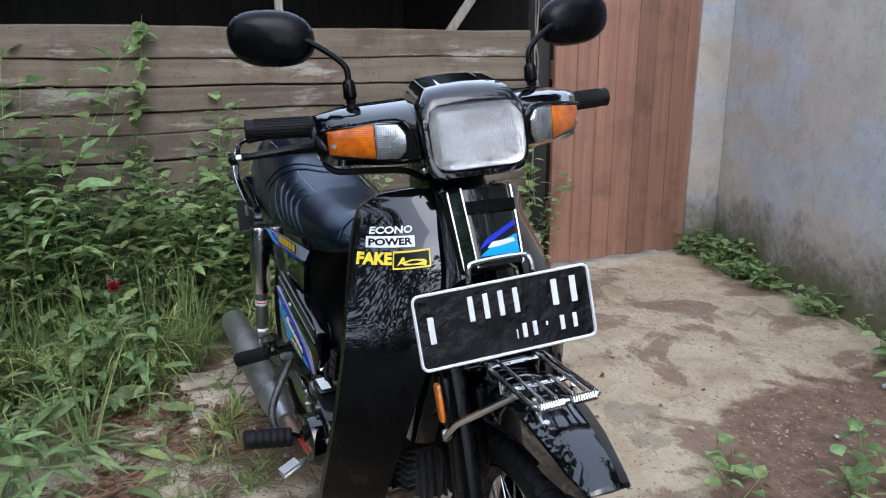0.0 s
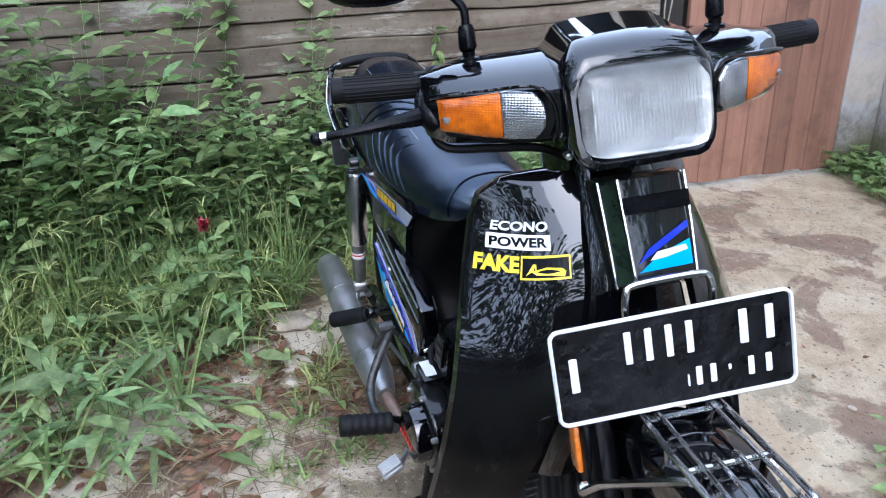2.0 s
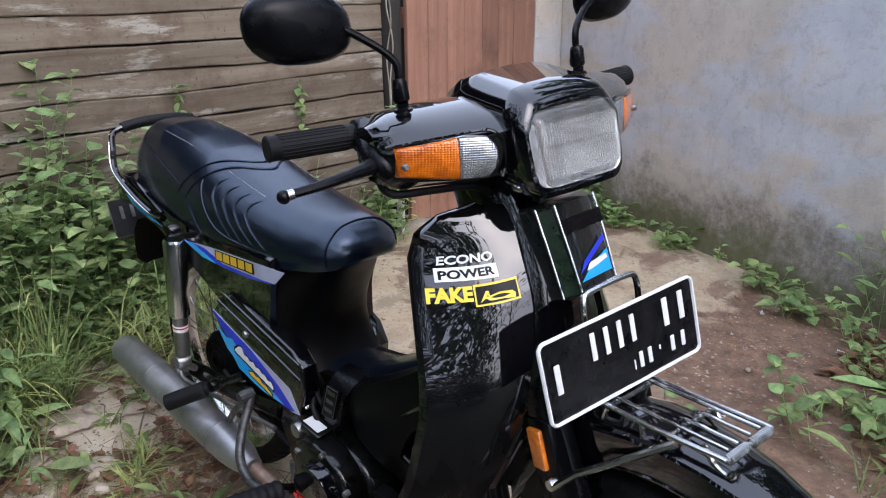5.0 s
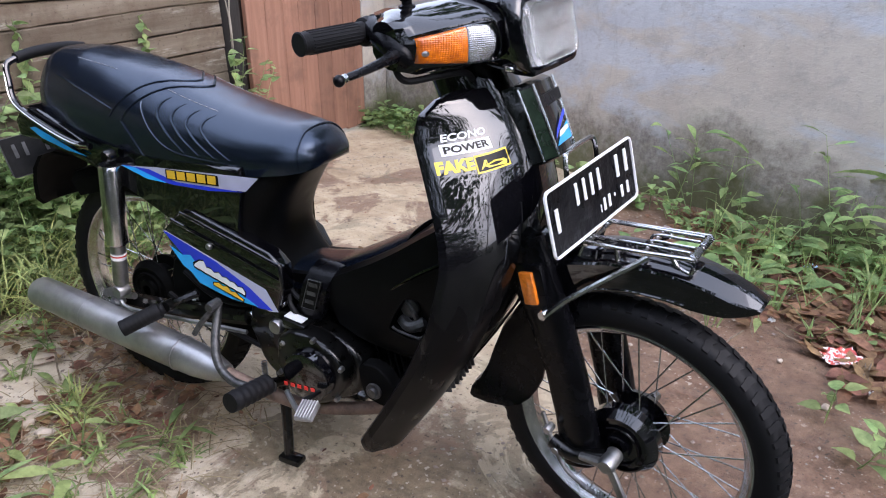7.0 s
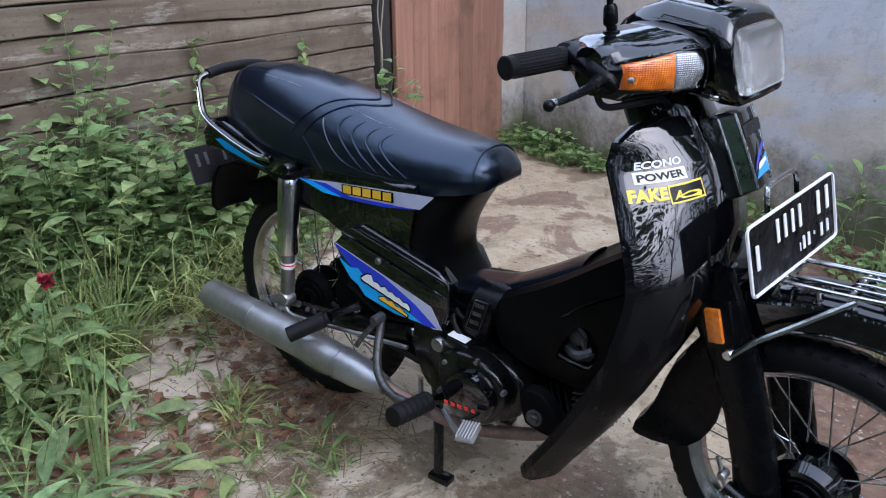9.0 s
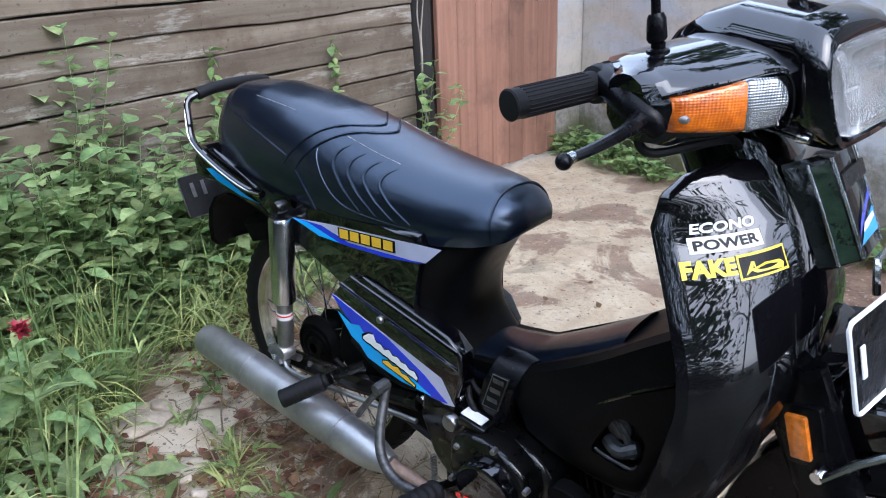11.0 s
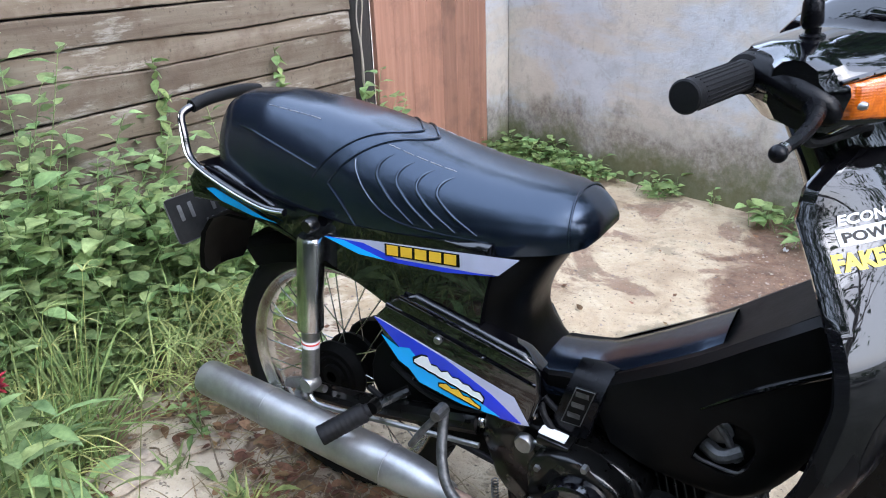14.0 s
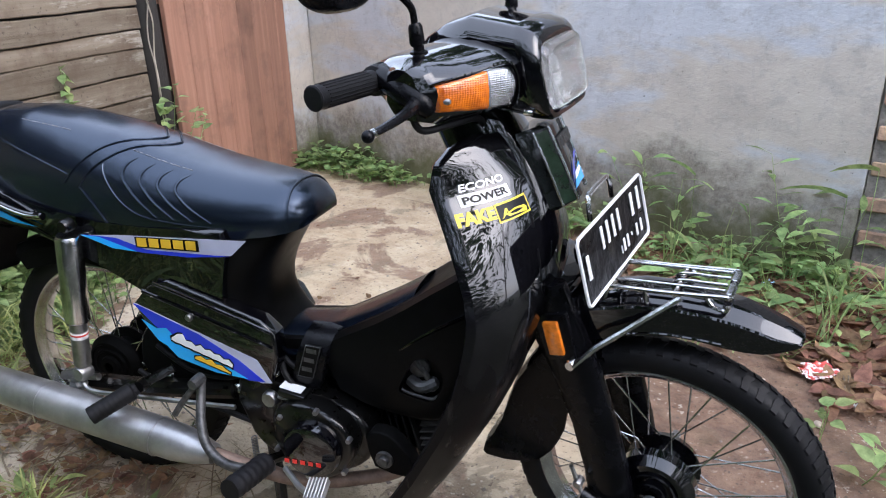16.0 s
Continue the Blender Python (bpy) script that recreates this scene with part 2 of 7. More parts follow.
def prism(bm, poly, y0, y1, bev=0.0, seg=3):
    """A flat outline of (x, z) points with thickness from y0 to y1 and rounded edges."""
    a = [bm.verts.new((x, y0, z)) for x, z in poly]
    b = [bm.verts.new((x, y1, z)) for x, z in poly]
    n = len(poly)
    faces = [bm.faces.new(a), bm.faces.new(b[::-1])]
    for i in range(n):
        bm.faces.new((a[i], b[i], b[(i + 1) % n], a[(i + 1) % n]))
    if bev > 0:
        edges = list({e for f in faces for e in f.edges})
        bmesh.ops.bevel(bm, geom=edges, offset=bev, segments=seg, affect="EDGES", profile=0.5)


def smooth_poly(pts, per=4):
    q = [(x, 0, z) for x, z in pts]
    n = len(q)
    out = []
    for i in range(n):
        a, b, c, d = [Vector(q[(i + k) % n]) for k in (-1, 0, 1, 2)]
        for k in range(per):
            t = k / per
            v = 0.5 * ((2 * b) + (c - a) * t + (2 * a - 5 * b + 4 * c - d) * t * t + (3 * b - a - 3 * c + d) * t ** 3)
            out.append((v.x, v.z))
    return out


def text_outline(words, bold=0.0):
    """Corner points and faces of words in the built-in font, scaled to a box one wide and one high."""
    cu = bpy.data.curves.new("words", "FONT")
    cu.body, cu.size, cu.resolution_u, cu.offset = words, 1.0, 3, bold
    ob = new("words", cu)
    me = bpy.data.meshes.new_from_object(ob.evaluated_get(bpy.context.evaluated_depsgraph_get()))
    bpy.data.objects.remove(ob)
    v = np.array([p.co[:2] for p in me.vertices])
    v = (v - v.min(0)) / (v.max(0) - v.min(0))
    return v, [list(p.vertices) for p in me.polygons]


def empty(name, label, category, at=(0, 0, 0)):
    ob = new(name)
    ob.empty_display_size = 0.1
    ob.location = at
    return tagged(ob, label, category)
# ---- the motorcycle ----
# x runs forward along the machine, y to its left; the handlebar is turned to its right.
HEAD = Vector((0.77, 0.0, 0.96))
RAKE = Vector((-0.18, 0.0, 0.36)).normalized()
STEER = Matrix.Translation((0, 0.012, 0)) @ Matrix.Translation(HEAD) @ Matrix.Rotation(radians(-11.5), 4, RAKE) @ Matrix.Translation(-HEAD)
REAR, FRONT, GUARD = Vector((-0.035, 0.0, 0.284)), Vector((1.164, -0.018, 0.257)), Vector((1.178, 0.0, 0.272))
moto = empty("motorcycle", "glossy black step-through motorcycle with blue decals on its centre stand", "motorcycle")


def wheel(name, c, R, width, steer, drum, h=0.052):
    """Hub with tyre, rim and crossed spokes."""
    bm = bmesh.new()
    lathe(bm, [(0.012, -drum - 0.016), (0.024, -drum - 0.014), (0.026, -drum - 0.006), (0.036, -drum - 0.006), (0.038, -drum - 0.011), (0.042, -drum - 0.011), (0.044, -drum - 0.005), (0.052, -drum - 0.004), (0.054, -drum - 0.009), (0.058, -drum - 0.008), (0.064, -drum), (0.07, -drum + 0.008), (0.07, -0.022), (0.05, -0.016), (0.045, 0.016),
               (0.066, 0.022), (0.062, 0.035), (0.025, 0.04), (0.012, 0.05)], c, 40)
    hub = part(name, bm, BLACK if steer else MATT, moto, "black drum hub of a spoked wheel", steer)
    bm = bmesh.new()
    prof = []
    for k in range(20):
        a = 2 * math.pi * k / 20
        ca, sa = math.cos(a), math.sin(a)
        prof.append((R - h / 2 + h / 2 * math.copysign(abs(ca) ** 0.8, ca), width / 2 * math.copysign(abs(sa) ** 0.75, sa)))
    lathe(bm, prof, c, 90, closed=True)
    n = 62
    for k in range(n):
        for side in (-1, 1):
            a0 = 2 * math.pi * (k + (0.5 if side > 0 else 0)) / n
            vs = []
            for dr in (-0.006, 0.0026):
                for da, y in ((-0.030, 0.003), (0.018, 0.003), (0.034, 0.014), (0.020, 0.0275), (-0.022, 0.0275), (-0.014, 0.014)):
                    yy = y * width / 0.062
                    drop = h / 2 * (1 - (1 - (2 * yy / width) ** 2.6) ** 0.42) * 0.9 if 2 * yy < width else h / 2
                    r = R + dr - drop
                    vs.append(bm.verts.new(c + Vector((r * math.cos(a0 + da), side * yy, r * math.sin(a0 + da)))))
            bm.faces.new(vs[6:])
            for i in range(6):
                j = (i + 1) % 6
                bm.faces.new((vs[i], vs[j], vs[6 + j], vs[6 + i]))
    part("tyre", bm, RUBBER, hub, "black rubber tyre with zigzag tread", steer)
    bm = bmesh.new()
    rr = R - h
    lathe(bm, [(rr + 0.008, -0.021), (rr + 0.010, -0.024), (rr + 0.004, -0.026), (rr - 0.002, -0.022), (rr - 0.006, -0.014), (rr - 0.013, -0.009), (rr - 0.014, 0.0),
               (rr - 0.013, 0.009), (rr - 0.006, 0.014), (rr - 0.002, 0.022), (rr + 0.004, 0.026), (rr + 0.010, 0.024), (rr + 0.008, 0.021)], c, 72)
    part("rim", bm, CHROME, hub, "chromed steel rim", steer)
    bm = bmesh.new()
    tube(bm, [(0, 0, 0), (0, 0, 1)], 1.0, 6)
    me = bpy.data.meshes.new("spoke")
    bm.to_mesh(me)
    bm.free()
    me.materials.append(CHROME)
    for k in range(36):
        side = -1 if k % 2 else 1
        lean = 0.42 if (k // 2) % 2 else -0.42
        a = 2 * math.pi * k / 36
        p = c + Vector((0.055 * math.cos(a + lean), side * 0.024, 0.055 * math.sin(a + lean)))
        q = c + Vector(((rr - 0.012) * math.cos(a), side * 0.006, (rr - 0.012) * math.sin(a)))
        ob = new("spoke", me)
        ob.parent = hub
        w = q - p
        m = Matrix.Translation(p) @ w.to_track_quat("Z", "Y").to_matrix().to_4x4() @ Matrix.Diagonal((0.0016, 0.0016, w.length, 1))
        ob.matrix_basis = STEER @ m if steer else m
    return hub


rear_wheel = wheel("rear_wheel", REAR, 0.283, 0.068, False, 0.036)
front_wheel = wheel("front_wheel", FRONT, 0.277, 0.064, True, 0.05, 0.057)

# Main body under the seat, tail cowl and inner rear mudguard.
body_line = [(-0.298, 0.668), (-0.285, 0.722), (-0.24, 0.728), (-0.10, 0.70), (0.10, 0.672), (0.30, 0.676), (0.38, 0.68), (0.375, 0.62), (0.36, 0.55), (0.36, 0.46), (0.36, 0.42), (0.30, 0.46), (0.24, 0.505),
             (0.175, 0.540), (0.09, 0.578), (-0.02, 0.618), (-0.12, 0.642), (-0.22, 0.65)]


def tapered(poly, widths, bev, seg=4):
    """A prism whose half width follows x."""
    bm = bmesh.new()
    prism(bm, poly, -1.0, 1.0)
    xs, ws = zip(*widths)
    for v in bm.verts:
        v.co.y *= float(np.interp(v.co.x, xs, ws))
    edges = [e for e in bm.edges if abs(e.verts[0].co.y - e.verts[1].co.y) < 0.05 and e.verts[0].co.y * e.verts[1].co.y > 0]
    bmesh.ops.bevel(bm, geom=edges, offset=bev, segments=seg, affect="EDGES", profile=0.5)
    return bm


bm = tapered(smooth_poly(body_line, 2), [(-0.3, 0.085), (-0.2, 0.115), (0.0, 0.128), (0.2, 0.131), (0.40, 0.128)], 0.014)
part("body_shell", bm, BLACK, moto, "glossy black painted body shell")
bm = bmesh.new()
rings = []
for z, x1, w in ((0.700, 0.505, 0.085), (0.680, 0.497, 0.092), (0.655, 0.474, 0.104), (0.63, 0.454, 0.116), (0.60, 0.434, 0.121), (0.57, 0.418, 0.121), (0.54, 0.408, 0.120), (0.51, 0.406, 0.119), (0.48, 0.416, 0.118), (0.455, 0.436, 0.116), (0.43, 0.47, 0.110), (0.40, 0.49, 0.10)):
    x0 = 0.22
    cx, a = (x0 + x1) / 2, (x1 - x0) / 2
    rings.append([Vector((cx + a * math.copysign(abs(math.cos(t)) ** 0.85, math.cos(t)), w * math.copysign(abs(math.sin(t)) ** 0.75, math.sin(t)), z)) for t in [2 * math.pi * k / 48 for k in range(48)]])
skin(bm, rings)
part("body_neck", bm, DUSTY, moto, "glossy black body below the seat nose", sharp=50)

bm = bmesh.new()
rings = []
for a, r, w in [(40, 0.330, 0.052), (65, 0.326, 0.055), (90, 0.320, 0.056), (110, 0.322, 0.06), (124, 0.335, 0.066)]:
    ca, sa = math.cos(radians(a)), math.sin(radians(a))
    rings.append([REAR + Vector((rr * ca, y, rr * sa)) for rr, y in ((r - 0.06, -w), (r - 0.02, -w), (r, -w * 0.7), (r + 0.004, 0), (r, w * 0.7), (r - 0.02, w), (r - 0.06, w),
                                                                     (r - 0.06, w - 0.004), (r - 0.01, 0), (r - 0.06, -w + 0.004))])
skin(bm, rings)
part("rear_mudguard", bm, MATT, moto, "black plastic rear mudguard")
bm = bmesh.new()
rings = []
for x, z, w in ((-0.20, 0.61, 0.072), (-0.25, 0.615, 0.078), (-0.295, 0.60, 0.080), (-0.325, 0.565, 0.080), (-0.345, 0.52, 0.076), (-0.36, 0.475, 0.068), (-0.365, 0.455, 0.05)):
    rings.append([Vector((x, -w, z)), Vector((x - 0.012, -w * 0.8, z - 0.002)), Vector((x - 0.016, 0, z - 0.002)), Vector((x - 0.012, w * 0.8, z - 0.002)), Vector((x, w, z)), Vector((x + 0.012, w * 0.96, z + 0.004)), Vector((x - 0.010, 0, z + 0.002)), Vector((x + 0.012, -w * 0.96, z + 0.004))])
skin(bm, rings)
part("rear_flap", bm, MATT, moto, "black flap below the tail lamp")


# Seat
SEAT = [(-0.243, 0.790, 0.735, 0.035), (-0.237, 0.822, 0.705, 0.072), (-0.220, 0.846, 0.690, 0.094), (-0.19, 0.859, 0.68, 0.106), (-0.10, 0.862, 0.668, 0.118),
        (0.0, 0.850, 0.66, 0.124), (0.10, 0.832, 0.654, 0.129), (0.165, 0.814, 0.652, 0.1315), (0.185, 0.808, 0.652, 0.1315), (0.20, 0.803, 0.652, 0.131),
        (0.25, 0.789, 0.653, 0.129), (0.30, 0.777, 0.655, 0.126), (0.35, 0.768, 0.657, 0.121), (0.40, 0.761, 0.66, 0.114), (0.46, 0.753, 0.667, 0.099), (0.49, 0.744, 0.672, 0.084), (0.510, 0.728, 0.678, 0.066), (0.521, 0.712, 0.688, 0.045)]
SX, SZT, SZB, SW = zip(*SEAT)
HALF = [(0.0, 0.0), (0.24, 0.006), (0.41, 0.026), (0.55, 0.075), (0.67, 0.15), (0.78, 0.245), (0.88, 0.36), (0.955, 0.50), (1.0, 0.72), (0.97, 1.0)]


def seat_at(x, s, side=-1, lift=0.0):
    """A place on the seat's skin: x along it, s from the crown (0) to the lower edge (1)."""
    zt, zb, w = (float(np.interp(x, SX, q)) for q in (SZT, SZB, SW))
    k = np.interp(s, np.linspace(0, 1, len(HALF)), range(len(HALF)))
    yy = float(np.interp(k, range(len(HALF)), [h[0] for h in HALF]))
    dd = float(np.interp(k, range(len(HALF)), [h[1] for h in HALF]))
    drop = dd * (zt - zb)
    return Vector((x, side * (w * yy + lift * yy), zt - drop + lift * (1 - min(1, dd * 2))))


bm = bmesh.new()
rings = []
xs = sorted(set(list(np.linspace(-0.243, 0.521, 60)) + [-0.24, -0.23, 0.515, 0.165, 0.185, 0.20]))
for x in xs:
    left = [seat_at(x, s, 1) for s in np.linspace(0, 1, 20)]
    right = [seat_at(x, s, -1) for s in np.linspace(0, 1, 20)]
    rings.append(right[::-1] + left[1:])
skin(bm, rings)
seat = part("seat", bm, VINYL, moto, "black stitched vinyl dual seat with pleats", sharp=60)
for k in range(4):
    for side in (-1, 1):
        bm = bmesh.new()
        x0 = 0.170 + 0.037 * k
        pts = [seat_at(x0 + dx, s, side, 0.0002) for dx, s in ((0.012, 0.40), (0.000, 0.48), (-0.006, 0.56), (-0.004, 0.64), (0.010, 0.71), (0.032, 0.79), (0.072, 0.885))]
        tube(bm, pts, [0.0006, 0.0020, 0.0028, 0.0031, 0.0031, 0.0028, 0.001], 8, 5)
        part("pleat", bm, VINYL, seat)
for side in (-1, 1):
    for line, r in (([(0.118, 0.58), (0.124, 0.66), (0.145, 0.77), (0.175, 0.845), (0.215, 0.89), (0.28, 0.905), (0.37, 0.92)], 0.0016),
                    ([(-0.235, 0.50), (-0.15, 0.58), (-0.05, 0.67), (0.04, 0.74)], 0.0018), ([(0.068, 0.80), (0.10, 0.88), (0.132, 0.985)], 0.0016)):
        bm = bmesh.new()
        tube(bm, [seat_at(x, s, side, 0.0005) for x, s in line], r, 6, 5)
        part("piping", bm, VINYL, seat)
    for x0, x1, s0 in ((-0.10, 0.025, 0.335), (0.165, 0.295, 0.33)):
        bm = bmesh.new()
        for k in range(5):
            a = x0 + (x1 - x0) * k / 5
            tube(bm, [seat_at(a, s0, side, 0.0), seat_at(a + (x1 - x0) / 5 * 0.82, s0, side, 0.0)], 0.0006, 5, smooth=False)
        part("stitching", bm, THREAD, seat, "grey stitching")
# slanting band across the seat, between two seams
for x0, lean, r in ((0.217, 0.185, 0.0026), (0.186, 0.190, 0.0022)):
    bm = bmesh.new()
    line = [0.80 - 0.08 * k for k in range(10)] + [0.02]
    tube(bm, [seat_at(x0 - lean * s, s, 1, 0.0006) for s in line] + [seat_at(x0 - lean * s, s, -1, 0.0006) for s in line[-2::-1]], r, 8, 3)
    part("strap_seam", bm, VINYL, seat)
bm = bmesh.new()
tube(bm, [seat_at(0.478 + 0.012 * s, s, 1, 0.001) for s in np.linspace(0.95, 0.0, 12)] + [seat_at(0.478 + 0.012 * s, s, -1, 0.001) for s in np.linspace(0.08, 0.95, 11)], 0.0022, 8, 3)
part("nose_seam", bm, VINYL, seat)

# Grab rail round the tail, with its padded rear bar
bm = bmesh.new()
half = [(-0.03, 0.132, 0.672), (-0.08, 0.136, 0.676), (-0.17, 0.137, 0.705), (-0.25, 0.132, 0.742), (-0.272, 0.122, 0.79), (-0.283, 0.112, 0.822), (-0.278, 0.09, 0.835), (-0.276, 0.05, 0.842)]
tube(bm, half + [(x, -y, z) for x, y, z in half[::-1]], 0.0075, 10)
rail = part("grab_rail", bm, BLACK, moto, "black tubular grab rail with a bright edge")
for y in (-1, 1):
    bm = bmesh.new()
    tube(bm, [(-0.03, y * 0.1395, 0.674), (-0.08, y * 0.1435, 0.678), (-0.17, y * 0.1445, 0.708), (-0.25, y * 0.1395, 0.745), (-0.273, y * 0.1295, 0.79), (-0.284, y * 0.118, 0.824)], 0.0022, 8)
    part("rail_trim", bm, CHROME, rail, "bright metal trim line")
bm = bmesh.new()
tube(bm, [(-0.278, -0.09, 0.835), (-0.276, -0.05, 0.842), (-0.275, 0.0, 0.844), (-0.276, 0.05, 0.842), (-0.278, 0.09, 0.835)], 0.0125, 14)
part("rail_pad", bm, RUBBER, rail, "black rubber pad")
bm = bmesh.new()
prism(bm, [(-0.285, 0.70), (-0.255, 0.735), (-0.20, 0.735), (-0.12, 0.70), (-0.06, 0.68), (-0.06, 0.66), (-0.28, 0.66)], -0.122, 0.122, 0.008)
part("tail_panel", bm, BLACK, moto)
bm = bmesh.new()
box(bm, (-0.296, 0.0, 0.668), (0.035, 0.14, 0.04), (0, 12, 0), 0.010)
part("tail_lamp", bm, REDLENS, moto, "red tail lamp lens")

def number_plate(name, centre, across, up, w, h, bars, steer, mat_edge, label):
    """A pressed plate with a raised rim and bars for its characters."""
    across, up = Vector(across).normalized(), Vector(up).normalized()
    up = (up - across * up.dot(across)).normalized()
    out = across.cross(up)
    m = Matrix((across, up, out)).transposed().to_4x4()
    m.translation = centre
    bm = bmesh.new()
    nx, ny = 22, 9
    grid = {}
    for i in range(nx + 1):
        for j in range(ny + 1):
            x, y = (i / nx - 0.5) * w, (j / ny - 0.5) * h
            grid[i, j] = bm.verts.new((x, y, 0.0016 * noise.noise((x * 22, y * 22, 3.1))))
    for i in range(nx):
        for j in range(ny):
            bm.faces.new((grid[i, j], grid[i + 1, j], grid[i + 1, j + 1], grid[i, j + 1]))
    made = bmesh.ops.extrude_face_region(bm, geom=list(bm.faces))["geom"]
    bmesh.ops.translate(bm, vec=(0, 0, -0.0012), verts=[g for g in made if isinstance(g, bmesh.types.BMVert)])
    bmesh.ops.transform(bm, matrix=m, verts=bm.verts)
    plate = part(name, bm, PLATEBLACK if steer else GREYPLATE, moto, label, steer)
    bm = bmesh.new()
    e = 0.0023
    corner = 0.010
    loop = []
    for sx, sy, a0 in ((1, 1, 0), (-1, 1, 90), (-1, -1, 180), (1, -1, 270)):
        for k in range(5):
            a = radians(a0 + 22.5 * k)
            loop.append(Vector((sx * (w / 2 - corner) + corner * math.cos(a), sy * (h / 2 - corner) + corner * math.sin(a), 0.0012)))
    rings = []
    for i, p in enumerate(loop):
        d = (loop[(i + 1) % len(loop)] - loop[i - 1]).normalized()
        nrm = Vector((d.y, -d.x, 0))
        rings.append([p + nrm * e * a + Vector((0, 0, b)) for a, b in ((-1.2, -0.001), (-0.8, 0.0022), (0.0, 0.0028), (0.8, 0.001), (0.8, -0.002))])
    skin(bm, rings + [rings[0]], caps=False)
    bmesh.ops.remove_doubles(bm, verts=bm.verts, dist=1e-6)
    bmesh.ops.transform(bm, matrix=m, verts=bm.verts)
    part("plate_rim", bm, mat_edge, plate, "worn white raised rim", steer)
    for x, y, bw, bh in bars:
        bm = bmesh.new()
        box(bm, (x * w, y * h, 0.0022), (bw * w * 0.62, bh * h, 0.0026), (0, 0, 0), 0.001, 1)
        if not steer:
            box(bm, (x * w, y * h, -0.0028), (bw * w * 0.62, bh * h, 0.0026), (0, 0, 0), 0.001, 1)
        bmesh.ops.transform(bm, matrix=m, verts=bm.verts)
        part("plate_bar", bm, mat_edge, plate, "white bar in place of a character", steer)
    return plate


FPLATE_BARS = [(-0.42, 0.02, 0.055, 0.36)] + [(x, 0.2, 0.048, 0.34) for x in (-0.19, -0.105, -0.02, 0.065)] + [(x, 0.2, 0.058, 0.36) for x in (0.29, 0.40)] + \
              [(x, -0.23, 0.042, 0.2) for x in (0.09, 0.15, 0.31, 0.385)] + [(0.045, -0.26, 0.014, 0.13), (0.22, -0.2, 0.02, 0.06)]
number_plate("number_plate", Vector((1.0575, -0.006, 0.7025)), (0.012, 0.275, 0.008), (-0.022, 0.002, 0.104), 0.277, 0.112, FPLATE_BARS, True, WHITE,
             "black number plate with a white rim and white characters")
number_plate("rear_number_plate", Vector((-0.368, 0.012, 0.590)), (0.0, -1.0, 0.0), (-0.35, 0, 1), 0.25, 0.095,
             [(x, 0.14, 0.06, 0.36) for x in (-0.38, -0.17, -0.06, 0.05, 0.28, 0.39)] + [(x, -0.26, 0.04, 0.2) for x in (-0.06, 0.0, 0.1, 0.16)], False, GREYPAINT,
             "grimy grey rear number plate")

# Side covers with their creases, bolts and decals
near_cover = None
cover = [(0.156, 0.512), (0.20, 0.556), (0.245, 0.572), (0.44, 0.515), (0.468, 0.490), (0.470, 0.440), (0.452, 0.384), (0.425, 0.376), (0.30, 0.395), (0.24, 0.412), (0.185, 0.455)]
far_cover = [(0.156, 0.512), (0.20, 0.548), (0.30, 0.50), (0.375, 0.465), (0.40, 0.42), (0.395, 0.384), (0.30, 0.395), (0.24, 0.412), (0.185, 0.455)]
for side in (-1, 1):
    bm = bmesh.new()
    prism(bm, cover if side < 0 else far_cover, side * 0.10, side * 0.139, 0.007)
    panel = part("side_cover", bm, BLACK, moto, "glossy black side cover" + (" with blue and silver decal" if side < 0 else ""))
    near_cover = panel if side < 0 else near_cover
    for x0, z0, x1, z1 in ((0.215, 0.563, 0.462, 0.494), (0.185, 0.543, 0.462, 0.463)) if side < 0 else ():
        bm = bmesh.new()
        tube(bm, [(x0, side * 0.138, z0), ((x0 + x1) / 2, side * 0.1395, (z0 + z1) / 2 + 0.002), (x1, side * 0.138, z1)], 0.0042, 8)
        part("crease", bm, BLACK, panel)
    bm = bmesh.new()
    lathe(bm, [(0.0, -0.004), (0.006, -0.003), (0.0075, 0.0), (0.0075, 0.004)], (0.288, side * 0.144, 0.502), 12)
    part("bolt", bm, DULLSTEEL, panel)


def decal(name, poly, mat, parent, y, side, label="", lift=0.0008):
    bm = bmesh.new()
    prism(bm, poly, side * y, side * (y + lift))
    part(name, bm, mat, parent, label, flat=True)


